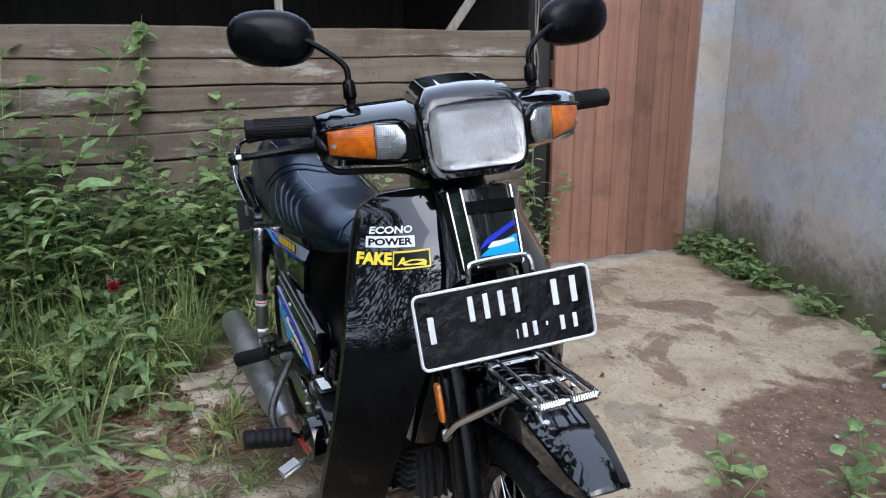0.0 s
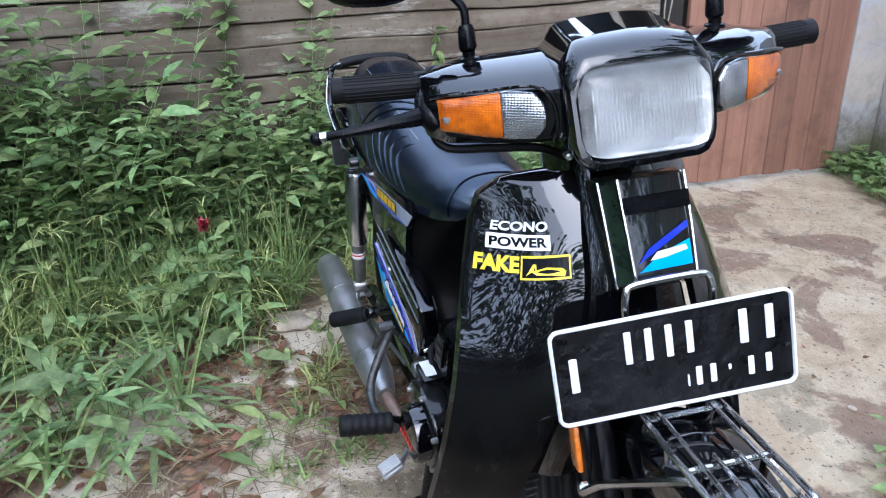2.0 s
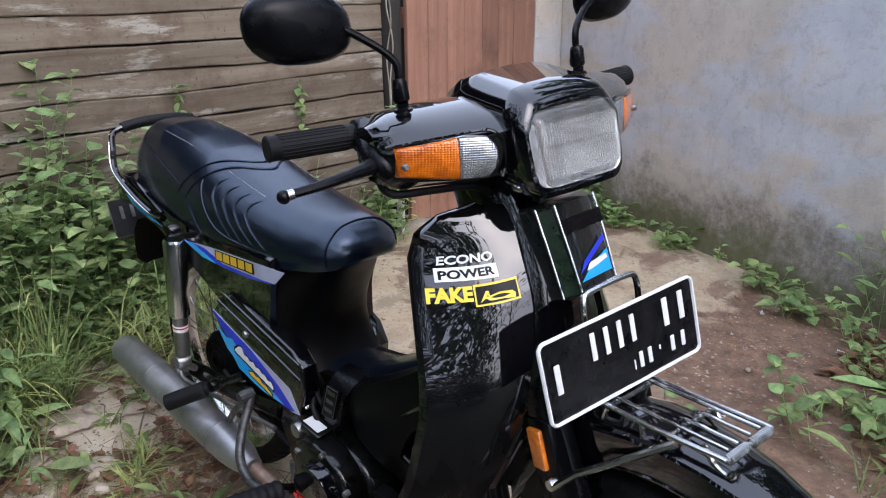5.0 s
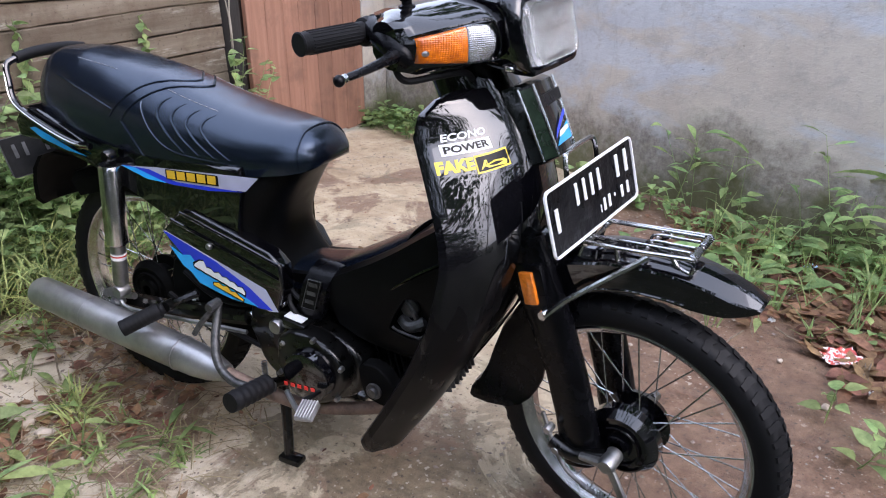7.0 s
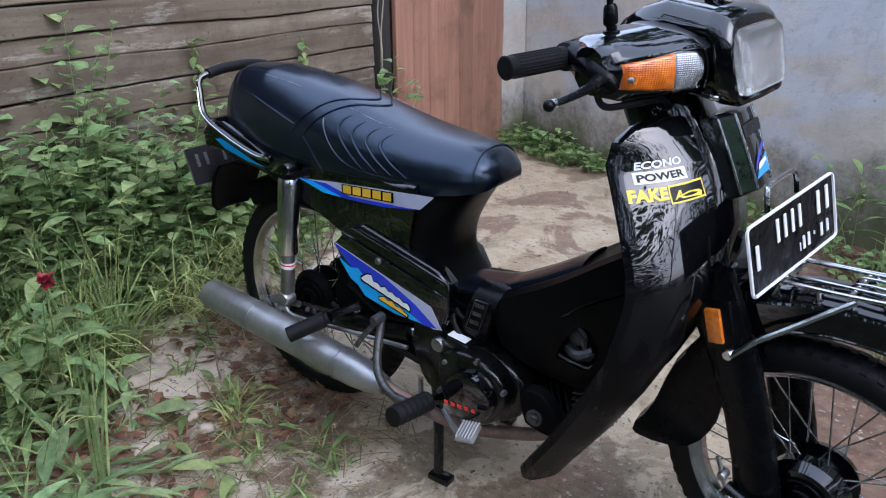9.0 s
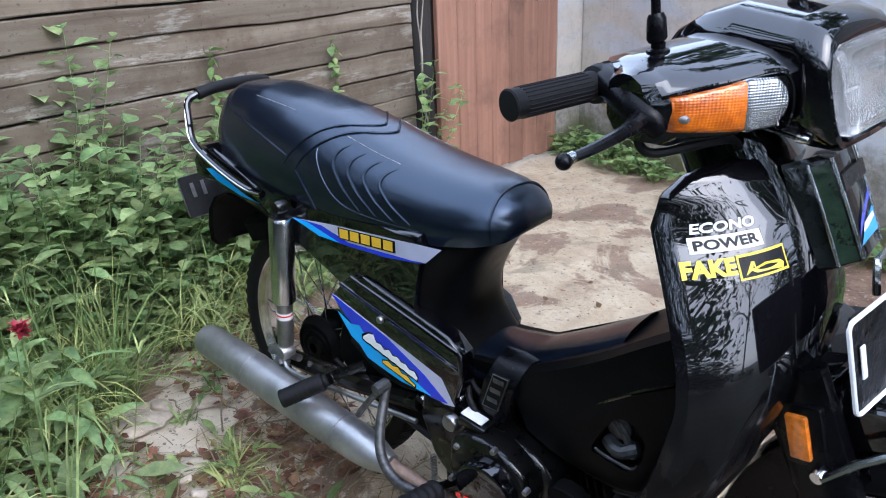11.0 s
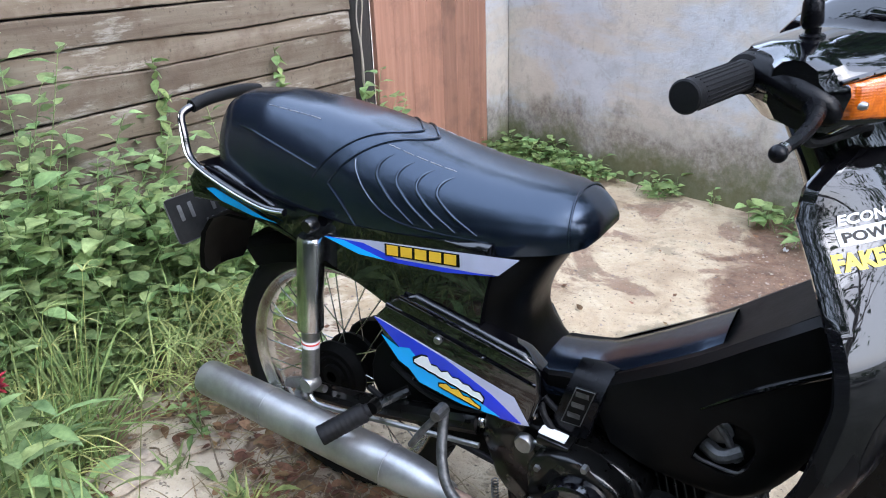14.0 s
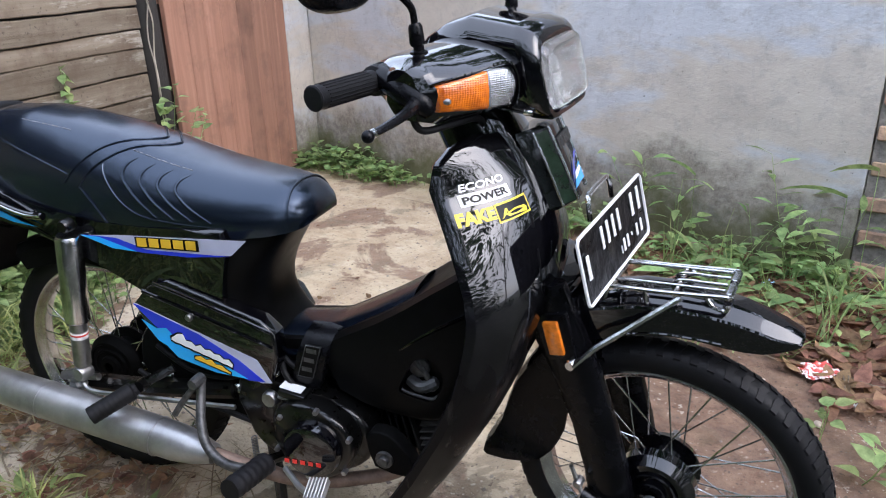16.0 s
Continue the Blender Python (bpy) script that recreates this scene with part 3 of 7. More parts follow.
for side in (-1,):
    y = 0.1388
    decal("decal", [(0.158, 0.514), (0.168, 0.513), (0.425, 0.432), (0.452, 0.386), (0.43, 0.382), (0.30, 0.42), (0.21, 0.472)], LILAC, near_cover, y, side, "silver lilac decal")
    decal("decal", [(0.158, 0.513), (0.170, 0.511), (0.30, 0.468), (0.385, 0.425), (0.438, 0.386), (0.40, 0.384), (0.23, 0.446)], BLUE, near_cover, y + 0.0008, side, "deep blue decal")
    decal("decal", [(0.172, 0.482), (0.205, 0.466), (0.228, 0.470), (0.250, 0.447), (0.30, 0.428), (0.35, 0.410), (0.40, 0.387), (0.33, 0.389), (0.30, 0.395), (0.245, 0.408), (0.225, 0.430), (0.205, 0.440)], CYAN, near_cover, y + 0.0014, side, "bright cyan decal")
    def ribbon(x0, z0, x1, z1, tops, low, grow, slant):
        """A slanted stroke with a bumpy upper edge."""
        n = len(tops) - 1
        up_ = [(x0 + (x1 - x0) * i / n + slant * h, z0 + (z1 - z0) * i / n + h + grow) for i, h in enumerate(tops)]
        dn = [(x0 + (x1 - x0) * i / n - slant * low * (1 + i % 2), z0 + (z1 - z0) * i / n - low * (1 + 0.5 * (i % 2)) - grow) for i in range(n + 1)]
        up_[0] = (up_[0][0] - grow, up_[0][1])
        return dn + up_[::-1]
    tops = (0.003, 0.016, 0.020, 0.009, 0.012, 0.007, 0.014, 0.008, 0.012, 0.008, 0.011, 0.006, 0.010, 0.003)
    decal("emblem", ribbon(0.236, 0.449, 0.372, 0.409, tops, 0.003, 0.0028, 0.35), PLASTIC, near_cover, y + 0.002, side, "dark edge of an emblem stroke")
    decal("emblem", ribbon(0.238, 0.449, 0.370, 0.410, tops, 0.002, 0.0, 0.35), WHITE, near_cover, y + 0.0026, side, "white emblem stroke")
    tops = (0.004, 0.010, 0.007, 0.012, 0.006, 0.009, 0.005, 0.003)
    decal("emblem", ribbon(0.285, 0.414, 0.366, 0.392, tops, 0.001, 0.0018, 0.4), PLASTIC, near_cover, y + 0.0030, side, "dark edge of an emblem stroke")
    decal("emblem", ribbon(0.286, 0.414, 0.364, 0.393, tops, 0.0005, 0.0, 0.4), GOLD, near_cover, y + 0.0034, side, "gold emblem stroke")
    yb = 0.1292
    decal("decal", [(0.055, 0.642), (0.16, 0.652), (0.43, 0.668), (0.395, 0.636), (0.30, 0.628), (0.20, 0.626)], LILAC, moto, yb + 0.002, side, "silver decal strip")
    decal("decal", [(0.06, 0.644), (0.14, 0.645), (0.21, 0.628), (0.39, 0.634), (0.30, 0.623), (0.2, 0.621), (0.12, 0.626)], BLUE, moto, yb + 0.0026, side, "blue decal strip")
    decal("decal", [(0.057, 0.643), (0.10, 0.643), (0.185, 0.622), (0.13, 0.623)], CYAN, moto, yb + 0.0032, side, "cyan decal strip")
    decal("emblem", [(0.186, 0.631), (0.186, 0.6525), (0.328, 0.659), (0.328, 0.637)], PLASTIC, moto, yb + 0.0034, side, "dark field of an emblem")
    for k in range(5):
        x = 0.190 + 0.0275 * k
        z = 0.6325 + 0.0012 * k
        decal("emblem", [(x, z + 0.001), (x + 0.0008, z + 0.0185), (x + 0.0226, z + 0.0195), (x + 0.0220, z + 0.002)], GOLD, moto, yb + 0.0040, side, "gold bar of an emblem")
    decal("decal", [(-0.235, 0.688), (-0.215, 0.692), (-0.10, 0.652), (-0.06, 0.644), (-0.12, 0.649), (-0.20, 0.668)], CYAN, moto, 0.1225, side, "cyan tail decal")

# Rear suspension: shocks, swing arm, chain case
for side in (-1, 1):
    bm = bmesh.new()
    top, bot = Vector((0.040, side * 0.145, 0.665)), Vector((-0.004, side * 0.145, 0.335))
    w = bot - top
    tube(bm, [top + w * 0.06, top + w * 0.08, top + w * 0.62, top + w * 0.63], [0.021, 0.0245, 0.0245, 0.022], 24, smooth=False)
    shock = part("shock_absorber", bm, CHROME, moto, "chromed rear shock absorber cover")
    bm = bmesh.new()
    tube(bm, [top + w * 0.6, top + w * 0.94], 0.017, 16, smooth=False)
    part("damper", bm, DULLSTEEL, shock)
    for f0, f1, mm in ((0.700, 0.745, WHITE), (0.712, 0.722, REDPRINT)):
        bm = bmesh.new()
        rr = 0.0174 if mm is WHITE else 0.0178
        tube(bm, [top + w * f0, top + w * f1], rr, 18, smooth=False)
        part("damper_sticker", bm, mm, shock, "white sticker with a red stripe")
    for at, mm, rr in ((top, ENGINE, 0.013), (bot, DULLSTEEL, 0.017)):
        bm = bmesh.new()
        lathe(bm, [(0.0, -rr), (rr * 0.8, -rr), (rr, -rr * 0.7), (rr, rr * 0.7), (0.0, rr)], at, 16)
        part("shock_eye", bm, mm, shock)
    bm = bmesh.new()
    tube(bm, [(REAR.x - 0.03, side * 0.105, 0.284), (0.10, side * 0.105, 0.295), (0.34, side * 0.10, 0.33)], [0.018, 0.02, 0.022], 10)
    part("swing_arm", bm, ENGINE, moto, "black swing arm")
    bm = bmesh.new()
    lathe(bm, [(0.0, -0.02), (0.011, -0.02), (0.013, -0.014), (0.018, -0.012), (0.018, 0.004), (0.0, 0.004)], (REAR.x, side * 0.132, REAR.z + 0.012), 6)
    tube(bm, [(REAR.x - 0.05, side * 0.128, 0.30), (REAR.x + 0.05, side * 0.128, 0.315)], 0.008, 8)
    box(bm, (REAR.x - 0.022, side * 0.13, 0.312), (0.05, 0.012, 0.02), (0, -20, 0), 0.003)
    part("axle_nut", bm, DULLSTEEL, moto)
bm = bmesh.new()
tube(bm, [(0.0, -0.155, 0.312), (0.03, -0.158, 0.30), (0.16, -0.15, 0.305), (0.36, -0.14, 0.315)], 0.005, 8)
part("brake_rod", bm, DULLSTEEL, moto)

# Chain case on the far side, pivot plate under the side cover, hoses and small fittings
bm = bmesh.new()
prism(bm, smooth_poly([(-0.10, 0.25), (-0.085, 0.325), (0.0, 0.36), (0.20, 0.385), (0.37, 0.385), (0.40, 0.31), (0.36, 0.25), (0.10, 0.225), (-0.04, 0.215)], 3), 0.082, 0.112, 0.008)
part("chain_case", bm, MATT, moto, "dull black chain case")
bm = bmesh.new()
prism(bm, smooth_poly([(0.14, 0.44), (0.10, 0.34), (0.16, 0.285), (0.30, 0.255), (0.42, 0.26), (0.43, 0.42), (0.30, 0.46)], 3), -0.088, -0.055, 0.006)
part("pivot_plate", bm, MATT, moto, "dull black frame plate")
for x, y, z, r in ((0.175, -0.092, 0.335, 0.012), (0.245, -0.095, 0.318, 0.014), (0.345, -0.10, 0.335, 0.012), (0.40, -0.10, 0.385, 0.008), (0.205, -0.094, 0.375, 0.008), (0.432, -0.118, 0.392, 0.007), (0.455, -0.12, 0.398, 0.006)):
    bm = bmesh.new()
    lathe(bm, [(0.0, -0.010), (r * 0.7, -0.010), (r, -0.006), (r, 0.004), (0.0, 0.004)], (x, y, z), 12)
    part("pivot_bolt", bm, CHROME, moto)
for pts in ([(0.10, -0.10, 0.33), (0.18, -0.105, 0.30), (0.28, -0.11, 0.285), (0.38, -0.12, 0.275)], [(0.16, -0.10, 0.40), (0.24, -0.105, 0.36), (0.33, -0.11, 0.36), (0.42, -0.115, 0.40)], [(0.30, -0.10, 0.40), (0.36, -0.11, 0.37), (0.44, -0.12, 0.37)]):
    bm = bmesh.new()
    tube(bm, pts, 0.006, 8)
    part("breather_hose", bm, RUBBER, moto)

# Exhaust
bm = bmesh.new()
end, fore = Vector((-0.272, -0.172, 0.285)), Vector((0.325, -0.178, 0.224))
w = fore - end
tube(bm, [end + w * a for a in (0.0, 0.004, 0.02, 0.3, 0.7, 0.86, 0.93, 0.97, 1.0)], [0.027, 0.034, 0.037, 0.0395, 0.0395, 0.0375, 0.032, 0.025, 0.02], 28, smooth=False)
muffler = part("muffler", bm, SILVER, moto, "silver painted exhaust muffler")
for a in (0.30, 0.78):
    bm = bmesh.new()
    tube(bm, [end + w * a, end + w * (a + 0.006)], 0.0407, 28, smooth=False)
    part("weld_seam", bm, SILVER, muffler)
bm = bmesh.new()
lathe(bm, [(0.0, 0.0), (0.010, 0.0), (0.012, -0.012), (0.014, -0.012), (0.014, 0.002)], end + Vector((-0.002, 0, 0.004)), 16, axis="x")
part("tail_outlet", bm, RUST, muffler)
bm = bmesh.new()
tube(bm, [fore, (0.40, -0.165, 0.20), (0.50, -0.13, 0.165), (0.60, -0.08, 0.158), (0.67, -0.045, 0.172), (0.73, -0.01, 0.235)], 0.0145, 14)
part("header_pipe", bm, RUST, moto, "rust-brown exhaust header pipe")
bm = bmesh.new()
tube(bm, [(0.30, -0.150, 0.378), (0.304, -0.164, 0.348), (0.316, -0.190, 0.308), (0.340, -0.213, 0.272), (0.380, -0.222, 0.248), (0.430, -0.215, 0.240), (0.475, -0.20, 0.248)], [0.009, 0.009, 0.0095, 0.0095, 0.0095, 0.010, 0.010], 12)
tube(bm, [(0.298, -0.155, 0.372), (0.268, -0.17, 0.335), (0.245, -0.178, 0.300)], 0.0065, 8)
lathe(bm, [(0.0, -0.022), (0.010, -0.02), (0.012, -0.01), (0.012, 0.01), (0.0, 0.012)], (0.298, -0.158, 0.376), 10)
part("step_bracket", bm, CASTING, moto, "dark grey tubular footrest bracket")

# Footrests
for side in (-1, 1):
    bm = bmesh.new()
    p, q = Vector((0.462, side * 0.205, 0.2545)), Vector((0.452, side * 0.305, 0.268))
    fs = [k / 26 for k in range(27)]
    tube(bm, [p.lerp(q, f) for f in fs], [0.0205 + (0.0013 if (k % 4) in (1, 2) and k < 23 else 0) for k in range(27)], 18, smooth=False)
    part("footrest", bm, RUBBER, moto, "black ribbed rubber footrest")
    bm = bmesh.new()
    p, q = Vector((0.150, side * 0.165, 0.335)), Vector((0.091, side * 0.237, 0.303))
    tube(bm, [p.lerp(q, k / 30) for k in range(31)], [0.013 if k < 3 else 0.0180 + (0.0007 if k % 3 else 0.0) for k in range(31)], 16, smooth=False)
    peg = part("passenger_footrest", bm, RUBBER, moto, "black ribbed passenger footrest")
    bm = bmesh.new()
    lathe(bm, [(0.0, -0.01), (0.012, -0.01), (0.014, 0.0), (0.012, 0.012), (0.0, 0.012)], (0.155, side * 0.155, 0.338), 12)
    tube(bm, [(0.20, side * 0.11, 0.36), (0.155, side * 0.15, 0.338)], 0.010, 8)
    part("peg_pivot", bm, ENGINE, peg)
bm = bmesh.new()
tube(bm, [(0.44, -0.215, 0.25), (0.44, 0.0, 0.17), (0.44, 0.215, 0.25)], 0.011, 10)
part("footrest_bar", bm, ENGINE, moto)
bm = bmesh.new()
tube(bm, [(0.475, -0.165, 0.215), (0.53, -0.205, 0.215), (0.57, -0.235, 0.235)], 0.006, 8)
box(bm, (0.588, -0.243, 0.252), (0.044, 0.042, 0.010), (24, -14, 0), 0.004)
pedal = part("brake_pedal", bm, SILVER, moto, "worn bright metal brake pedal")
for k in range(6):
    bm = bmesh.new()
    box(bm, (0.571 + 0.007 * k, -0.245, 0.2565 + 0.0016 * k), (0.003, 0.040, 0.006), (24, -14, 0), 0.001, 1)
    part("rib", bm, SILVER, pedal)

# Centre stand
bm = bmesh.new()
for side in (-1, 1):
    tube(bm, [(0.40, side * 0.09, 0.235), (0.42, side * 0.11, 0.12), (0.437, side * 0.135, 0.015)], [0.013, 0.012, 0.011], 10)
    box(bm, (0.447, side * 0.139, 0.009), (0.055, 0.032, 0.016), (0, 0, 0), 0.004)
tube(bm, [(0.41, -0.095, 0.20), (0.41, 0.095, 0.20)], 0.011, 10)
stand = part("centre_stand", bm, ENGINE, moto, "black steel centre stand")
bm = bmesh.new()
coil = [(0.378 + 0.006 * math.cos(k * 1.05), -0.118 + 0.006 * math.sin(k * 1.05), 0.235 - 0.0011 * k) for k in range(90)]
tube(bm, coil, 0.0016, 5, smooth=False)
part("stand_spring", bm, DULLSTEEL, stand)

# Engine
bm = bmesh.new()
prism(bm, smooth_poly([(0.36, 0.36), (0.40, 0.385), (0.50, 0.372), (0.60, 0.345), (0.64, 0.30), (0.63, 0.235), (0.56, 0.195), (0.45, 0.20), (0.38, 0.25)], 3), -0.125, 0.11, 0.012)
engine = part("engine_case", bm, ENGINE, moto, "black painted engine crankcase")
bm = bmesh.new()
prism(bm, smooth_poly([(0.462, 0.335), (0.50, 0.365), (0.545, 0.367), (0.605, 0.34), (0.625, 0.29), (0.60, 0.235), (0.55, 0.208), (0.50, 0.215), (0.468, 0.26)], 3), -0.168, -0.12, 0.009)
part("engine_cover", bm, ENGINE, engine)
bm = bmesh.new()
lathe(bm, [(0.0, -0.030), (0.047, -0.030), (0.0535, -0.0275), (0.056, -0.018), (0.057, 0.012)], (0.550, -0.166, 0.287), 48)
clutch = part("clutch_cover", bm, BLACK, engine, "round black clutch cover with red markings")
for k in range(5):
    bm = bmesh.new()
    a = 0.497 + 0.0165 * k
    box(bm, (a + 0.006, -0.1972, 0.264 + 0.001 * k), (0.0095, 0.002, 0.0085), (0, 0, 0), 0.0006, 1)
    part("cover_mark", bm, REDPRINT, engine, "red bar of an emblem")
for a in range(0, 360, 60):
    bm = bmesh.new()
    lathe(bm, [(0.0, -0.006), (0.005, -0.006), (0.006, 0.0), (0.006, 0.006)], (0.543 + 0.082 * math.cos(radians(a + 20)), -0.168, 0.288 + 0.075 * math.sin(radians(a + 20))), 6)
    part("cover_bolt", bm, DULLSTEEL, engine)
bm = bmesh.new()
box(bm, (0.497, -0.128, 0.372), (0.055, 0.05, 0.016), (0, 8, 0), 0.004)
lid = part("top_cover", bm, ENGINE, engine)
bm = bmesh.new()
box(bm, (0.492, -0.134, 0.3815), (0.045, 0.022, 0.002), (0, 8, 0), 0.0006, 1)
part("paper_tag", bm, WHITE, lid, "small white label")
bm = bmesh.new()
box(bm, (0.680, 0.005, 0.275), (0.13, 0.09, 0.09), (0, -14, 0), 0.008)
part("cylinder", bm, ENGINE, engine, "finned black cylinder")
for k in range(7):
    x = 0.625 + 0.0135 * k
    bm = bmesh.new()
    box(bm, (x, 0.0, 0.272 + 0.20 * (x - 0.635)), (0.0045, 0.15 - 0.002 * abs(k - 4), 0.115), (0, -14, 0), 0.0015, 1)
    part("fin", bm, ENGINE, engine)
bm = bmesh.new()
box(bm, (0.740, 0.02, 0.285), (0.06, 0.13, 0.12), (0, -14, 0), 0.014, 3)
head = part("cylinder_head", bm, HEADGREY, engine, "dusty dark grey cylinder head")
for k in range(8):
    bm = bmesh.new()
    box(bm, (0.777, -0.036 + 0.016 * k, 0.282 - 0.002 * abs(k - 3.5)), (0.022, 0.0045, 0.104 - 0.004 * abs(k - 3.5)), (0, -14, 0), 0.0012, 1)
    part("fin", bm, HEADGREY, head)
for k in range(7):
    bm = bmesh.new()
    box(bm, (0.743, -0.050, 0.240 + 0.015 * k), (0.058, 0.024, 0.004), (0, -14, 0), 0.0012, 1)
    part("fin", bm, HEADGREY, head)
bm = bmesh.new()
tube(bm, [(0.787, -0.01, 0.347), (0.793, 0.0, 0.320), (0.794, -0.002, 0.24)], 0.005, 8)
box(bm, (0.765, 0.01, 0.352), (0.05, 0.07, 0.022), (0, -14, 0), 0.005)
part("head_cover", bm, HEADGREY, engine, "dusty cover on the cylinder head")
bm = bmesh.new()
lathe(bm, [(0.0, -0.006), (0.009, -0.006), (0.011, -0.003), (0.011, 0.0), (0.017, 0.0), (0.018, 0.008)], (0.672, -0.138, 0.258), 14)
part("side_bolt", bm, CASTING, engine)
bm = bmesh.new()
prism(bm, smooth_poly([(0.635, 0.30), (0.665, 0.315), (0.70, 0.30), (0.735, 0.245), (0.72, 0.225), (0.685, 0.232), (0.65, 0.235)], 2), -0.132, -0.10, 0.004)
part("engine_bracket", bm, MATT, engine, "dull black engine bracket")
bm = bmesh.new()
lathe(bm, [(0.0, -0.014), (0.014, -0.014), (0.017, -0.009), (0.017, 0.0), (0.0, 0.0)], (0.445, -0.135, 0.352), 18)
tube(bm, [(0.46, -0.138, 0.357), (0.515, -0.135, 0.355)], 0.004, 8)
part("filler_cap", bm, DULLSTEEL, engine)
bm = bmesh.new()
tube(bm, [(0.455, -0.10, 0.42), (0.47, -0.12, 0.40), (0.50, -0.12, 0.36)], 0.006, 8)
tube(bm, [(0.44, -0.09, 0.44), (0.48, -0.11, 0.415), (0.54, -0.10, 0.38)], 0.005, 8)
part("hose", bm, RUBBER, engine)

# Frame tunnel with its pad, and the carburettor seen through the hole
tunnel_poly = [(0.430, 0.440), (0.47, 0.450), (0.535, 0.462), (0.62, 0.508), (0.70, 0.556), (0.78, 0.612), (0.86, 0.66), (0.89, 0.60), (0.87, 0.48), (0.82, 0.385),
               (0.76, 0.335), (0.66, 0.338), (0.59, 0.355), (0.54, 0.38), (0.48, 0.39)]
hole_c = Vector((0.740, 0.0, 0.425))
bm = bmesh.new()
inner = smooth_poly([(0.713, 0.389), (0.758, 0.383), (0.780, 0.420), (0.776, 0.456), (0.752, 0.470), (0.727, 0.460), (0.697, 0.400)], 4)
outer = []
tp = smooth_poly(tunnel_poly, 6)
for k in range(28):
    d = (Vector(inner[k]) - Vector((hole_c.x, hole_c.z))).normalized()
    best = max(tp, key=lambda q: (Vector(q) - Vector((hole_c.x, hole_c.z))).normalized().dot(d))
    outer.append(best)
for side in (-1, 1):
    for lo, hi, y0, y1 in ((inner, outer, 0.105, 0.098),):
        ii = [bm.verts.new((x, side * 0.106, z)) for x, z in inner]
        ib = [bm.verts.new((x, side * 0.085, z)) for x, z in inner]
        mid = [bm.verts.new((p[0] * 0.3 + q[0] * 0.7, side * 0.106, p[1] * 0.3 + q[1] * 0.7)) for p, q in zip(inner, outer)]
        oo = [bm.verts.new((p[0] * 0.06 + q[0] * 0.94, side * 0.098, p[1] * 0.06 + q[1] * 0.94)) for p, q in zip(inner, outer)]
        ee = [bm.verts.new((x, side * 0.075, z)) for x, z in outer]
        for p, q in ((ib, ii), (ii, mid), (mid, oo), (oo, ee)):
            for k in range(28):
                j = (k + 1) % 28
                bm.faces.new((p[k], p[j], q[j], q[k]))
prism(bm, tp, -0.0755, 0.0755)
part("centre_cover", bm, DUSTY, moto, "black plastic centre cover with a round opening", sharp=50)
bm = bmesh.new()
lathe(bm, [(0.0, -0.085), (0.012, -0.085), (0.02, -0.082), (0.02, -0.074)], (0.728, 0, 0.435), 16)
tube(bm, [(0.71, -0.078, 0.405), (0.735, -0.09, 0.40), (0.76, -0.08, 0.41)], 0.012, 10)
tube(bm, [(0.72, -0.08, 0.45), (0.74, -0.085, 0.43), (0.75, -0.08, 0.40)], 0.006, 8)
lathe(bm, [(0.0, -0.092), (0.010, -0.092), (0.013, -0.088), (0.013, -0.074)], (0.752, 0, 0.405), 14)
tube(bm, [(0.700, -0.101, 0.397), (0.714, -0.101, 0.391), (0.757, -0.101, 0.386), (0.770, -0.101, 0.396)], 0.0026, 8)
part("carburettor", bm, CASTING, moto, "grey metal carburettor behind the opening")
TOPX, TOPZ = [0.42, 0.47, 0.535, 0.62, 0.70, 0.78, 0.86], [0.446, 0.450, 0.462, 0.508, 0.556, 0.612, 0.66]
bm = bmesh.new()
rings = []
for x in np.linspace(0.435, 0.715, 24):
    zt = float(np.interp(x, TOPX, TOPZ))
    prof = [(0.0, 0.012), (0.03, 0.011), (0.052, 0.006), (0.066, -0.006), (0.078, -0.026), (0.080, -0.034), (0.074, -0.034)]
    grow = 1.0 if x < 0.70 else 0.96
    left = [Vector((x, y * grow, zt + z)) for y, z in prof]
    rings.append([Vector((p.x, -p.y, p.z)) for p in left[::-1]] + left[1:])
skin(bm, rings)
for s in (-1, 1):
    crease = bmesh.new()
    tube(crease, [(0.700, s * 0.1045, 0.478), (0.765, s * 0.106, 0.528), (0.857, s * 0.104, 0.584)], [0.0015, 0.0045, 0.006], 8)
    part("cover_crease", crease, BLACK, moto)
pad = part("tunnel_pad", bm, VINYL, moto, "black vinyl tunnel pad with stitched edge")
bm = bmesh.new()
rings = []
for k in range(18):
    t = k / 17
    x0, x1 = 0.508 - 0.036 * t, 0.570 - 0.028 * t
    z0, z1 = 0.488 - 0.120 * t, 0.484 - 0.108 * t
    y = 0.074 + 0.040 * min(1.0, t * 3.2) ** 0.55
    rings.append([Vector((x0, -y + 0.014, z0)), Vector((x0 + 0.003, -y - 0.001, z0)), Vector(((x0 + x1) / 2, -y - 0.004, (z0 + z1) / 2)), Vector((x1 - 0.003, -y - 0.001, z1)), Vector((x1, -y + 0.014, z1)), Vector(((x0 + x1) / 2, -y + 0.02, (z0 + z1) / 2))])
skin(bm, rings)
part("pad_strap", bm, PLASTIC, pad, "vinyl flap at the side of the pad")
bm = bmesh.new()
for side in (-1, 1):
    for k in range(20):
        x = 0.45 + 0.0128 * k
        z = float(np.interp(x, TOPX, TOPZ))
        tube(bm, [(x, side * 0.0735, z - 0.014), (x + 0.005, side * 0.0735, z - 0.0125)], 0.0010, 5, smooth=False)
part("pad_stitches", bm, LILAC, pad)
bm = bmesh.new()
prism(bm, [(0.521, 0.470), (0.553, 0.469), (0.530, 0.400), (0.498, 0.401)], -0.1215, -0.116, 0.001, 1)
plaque = part("plaque", bm, DUSTY, pad, "embossed dark plaque")
bm = bmesh.new()
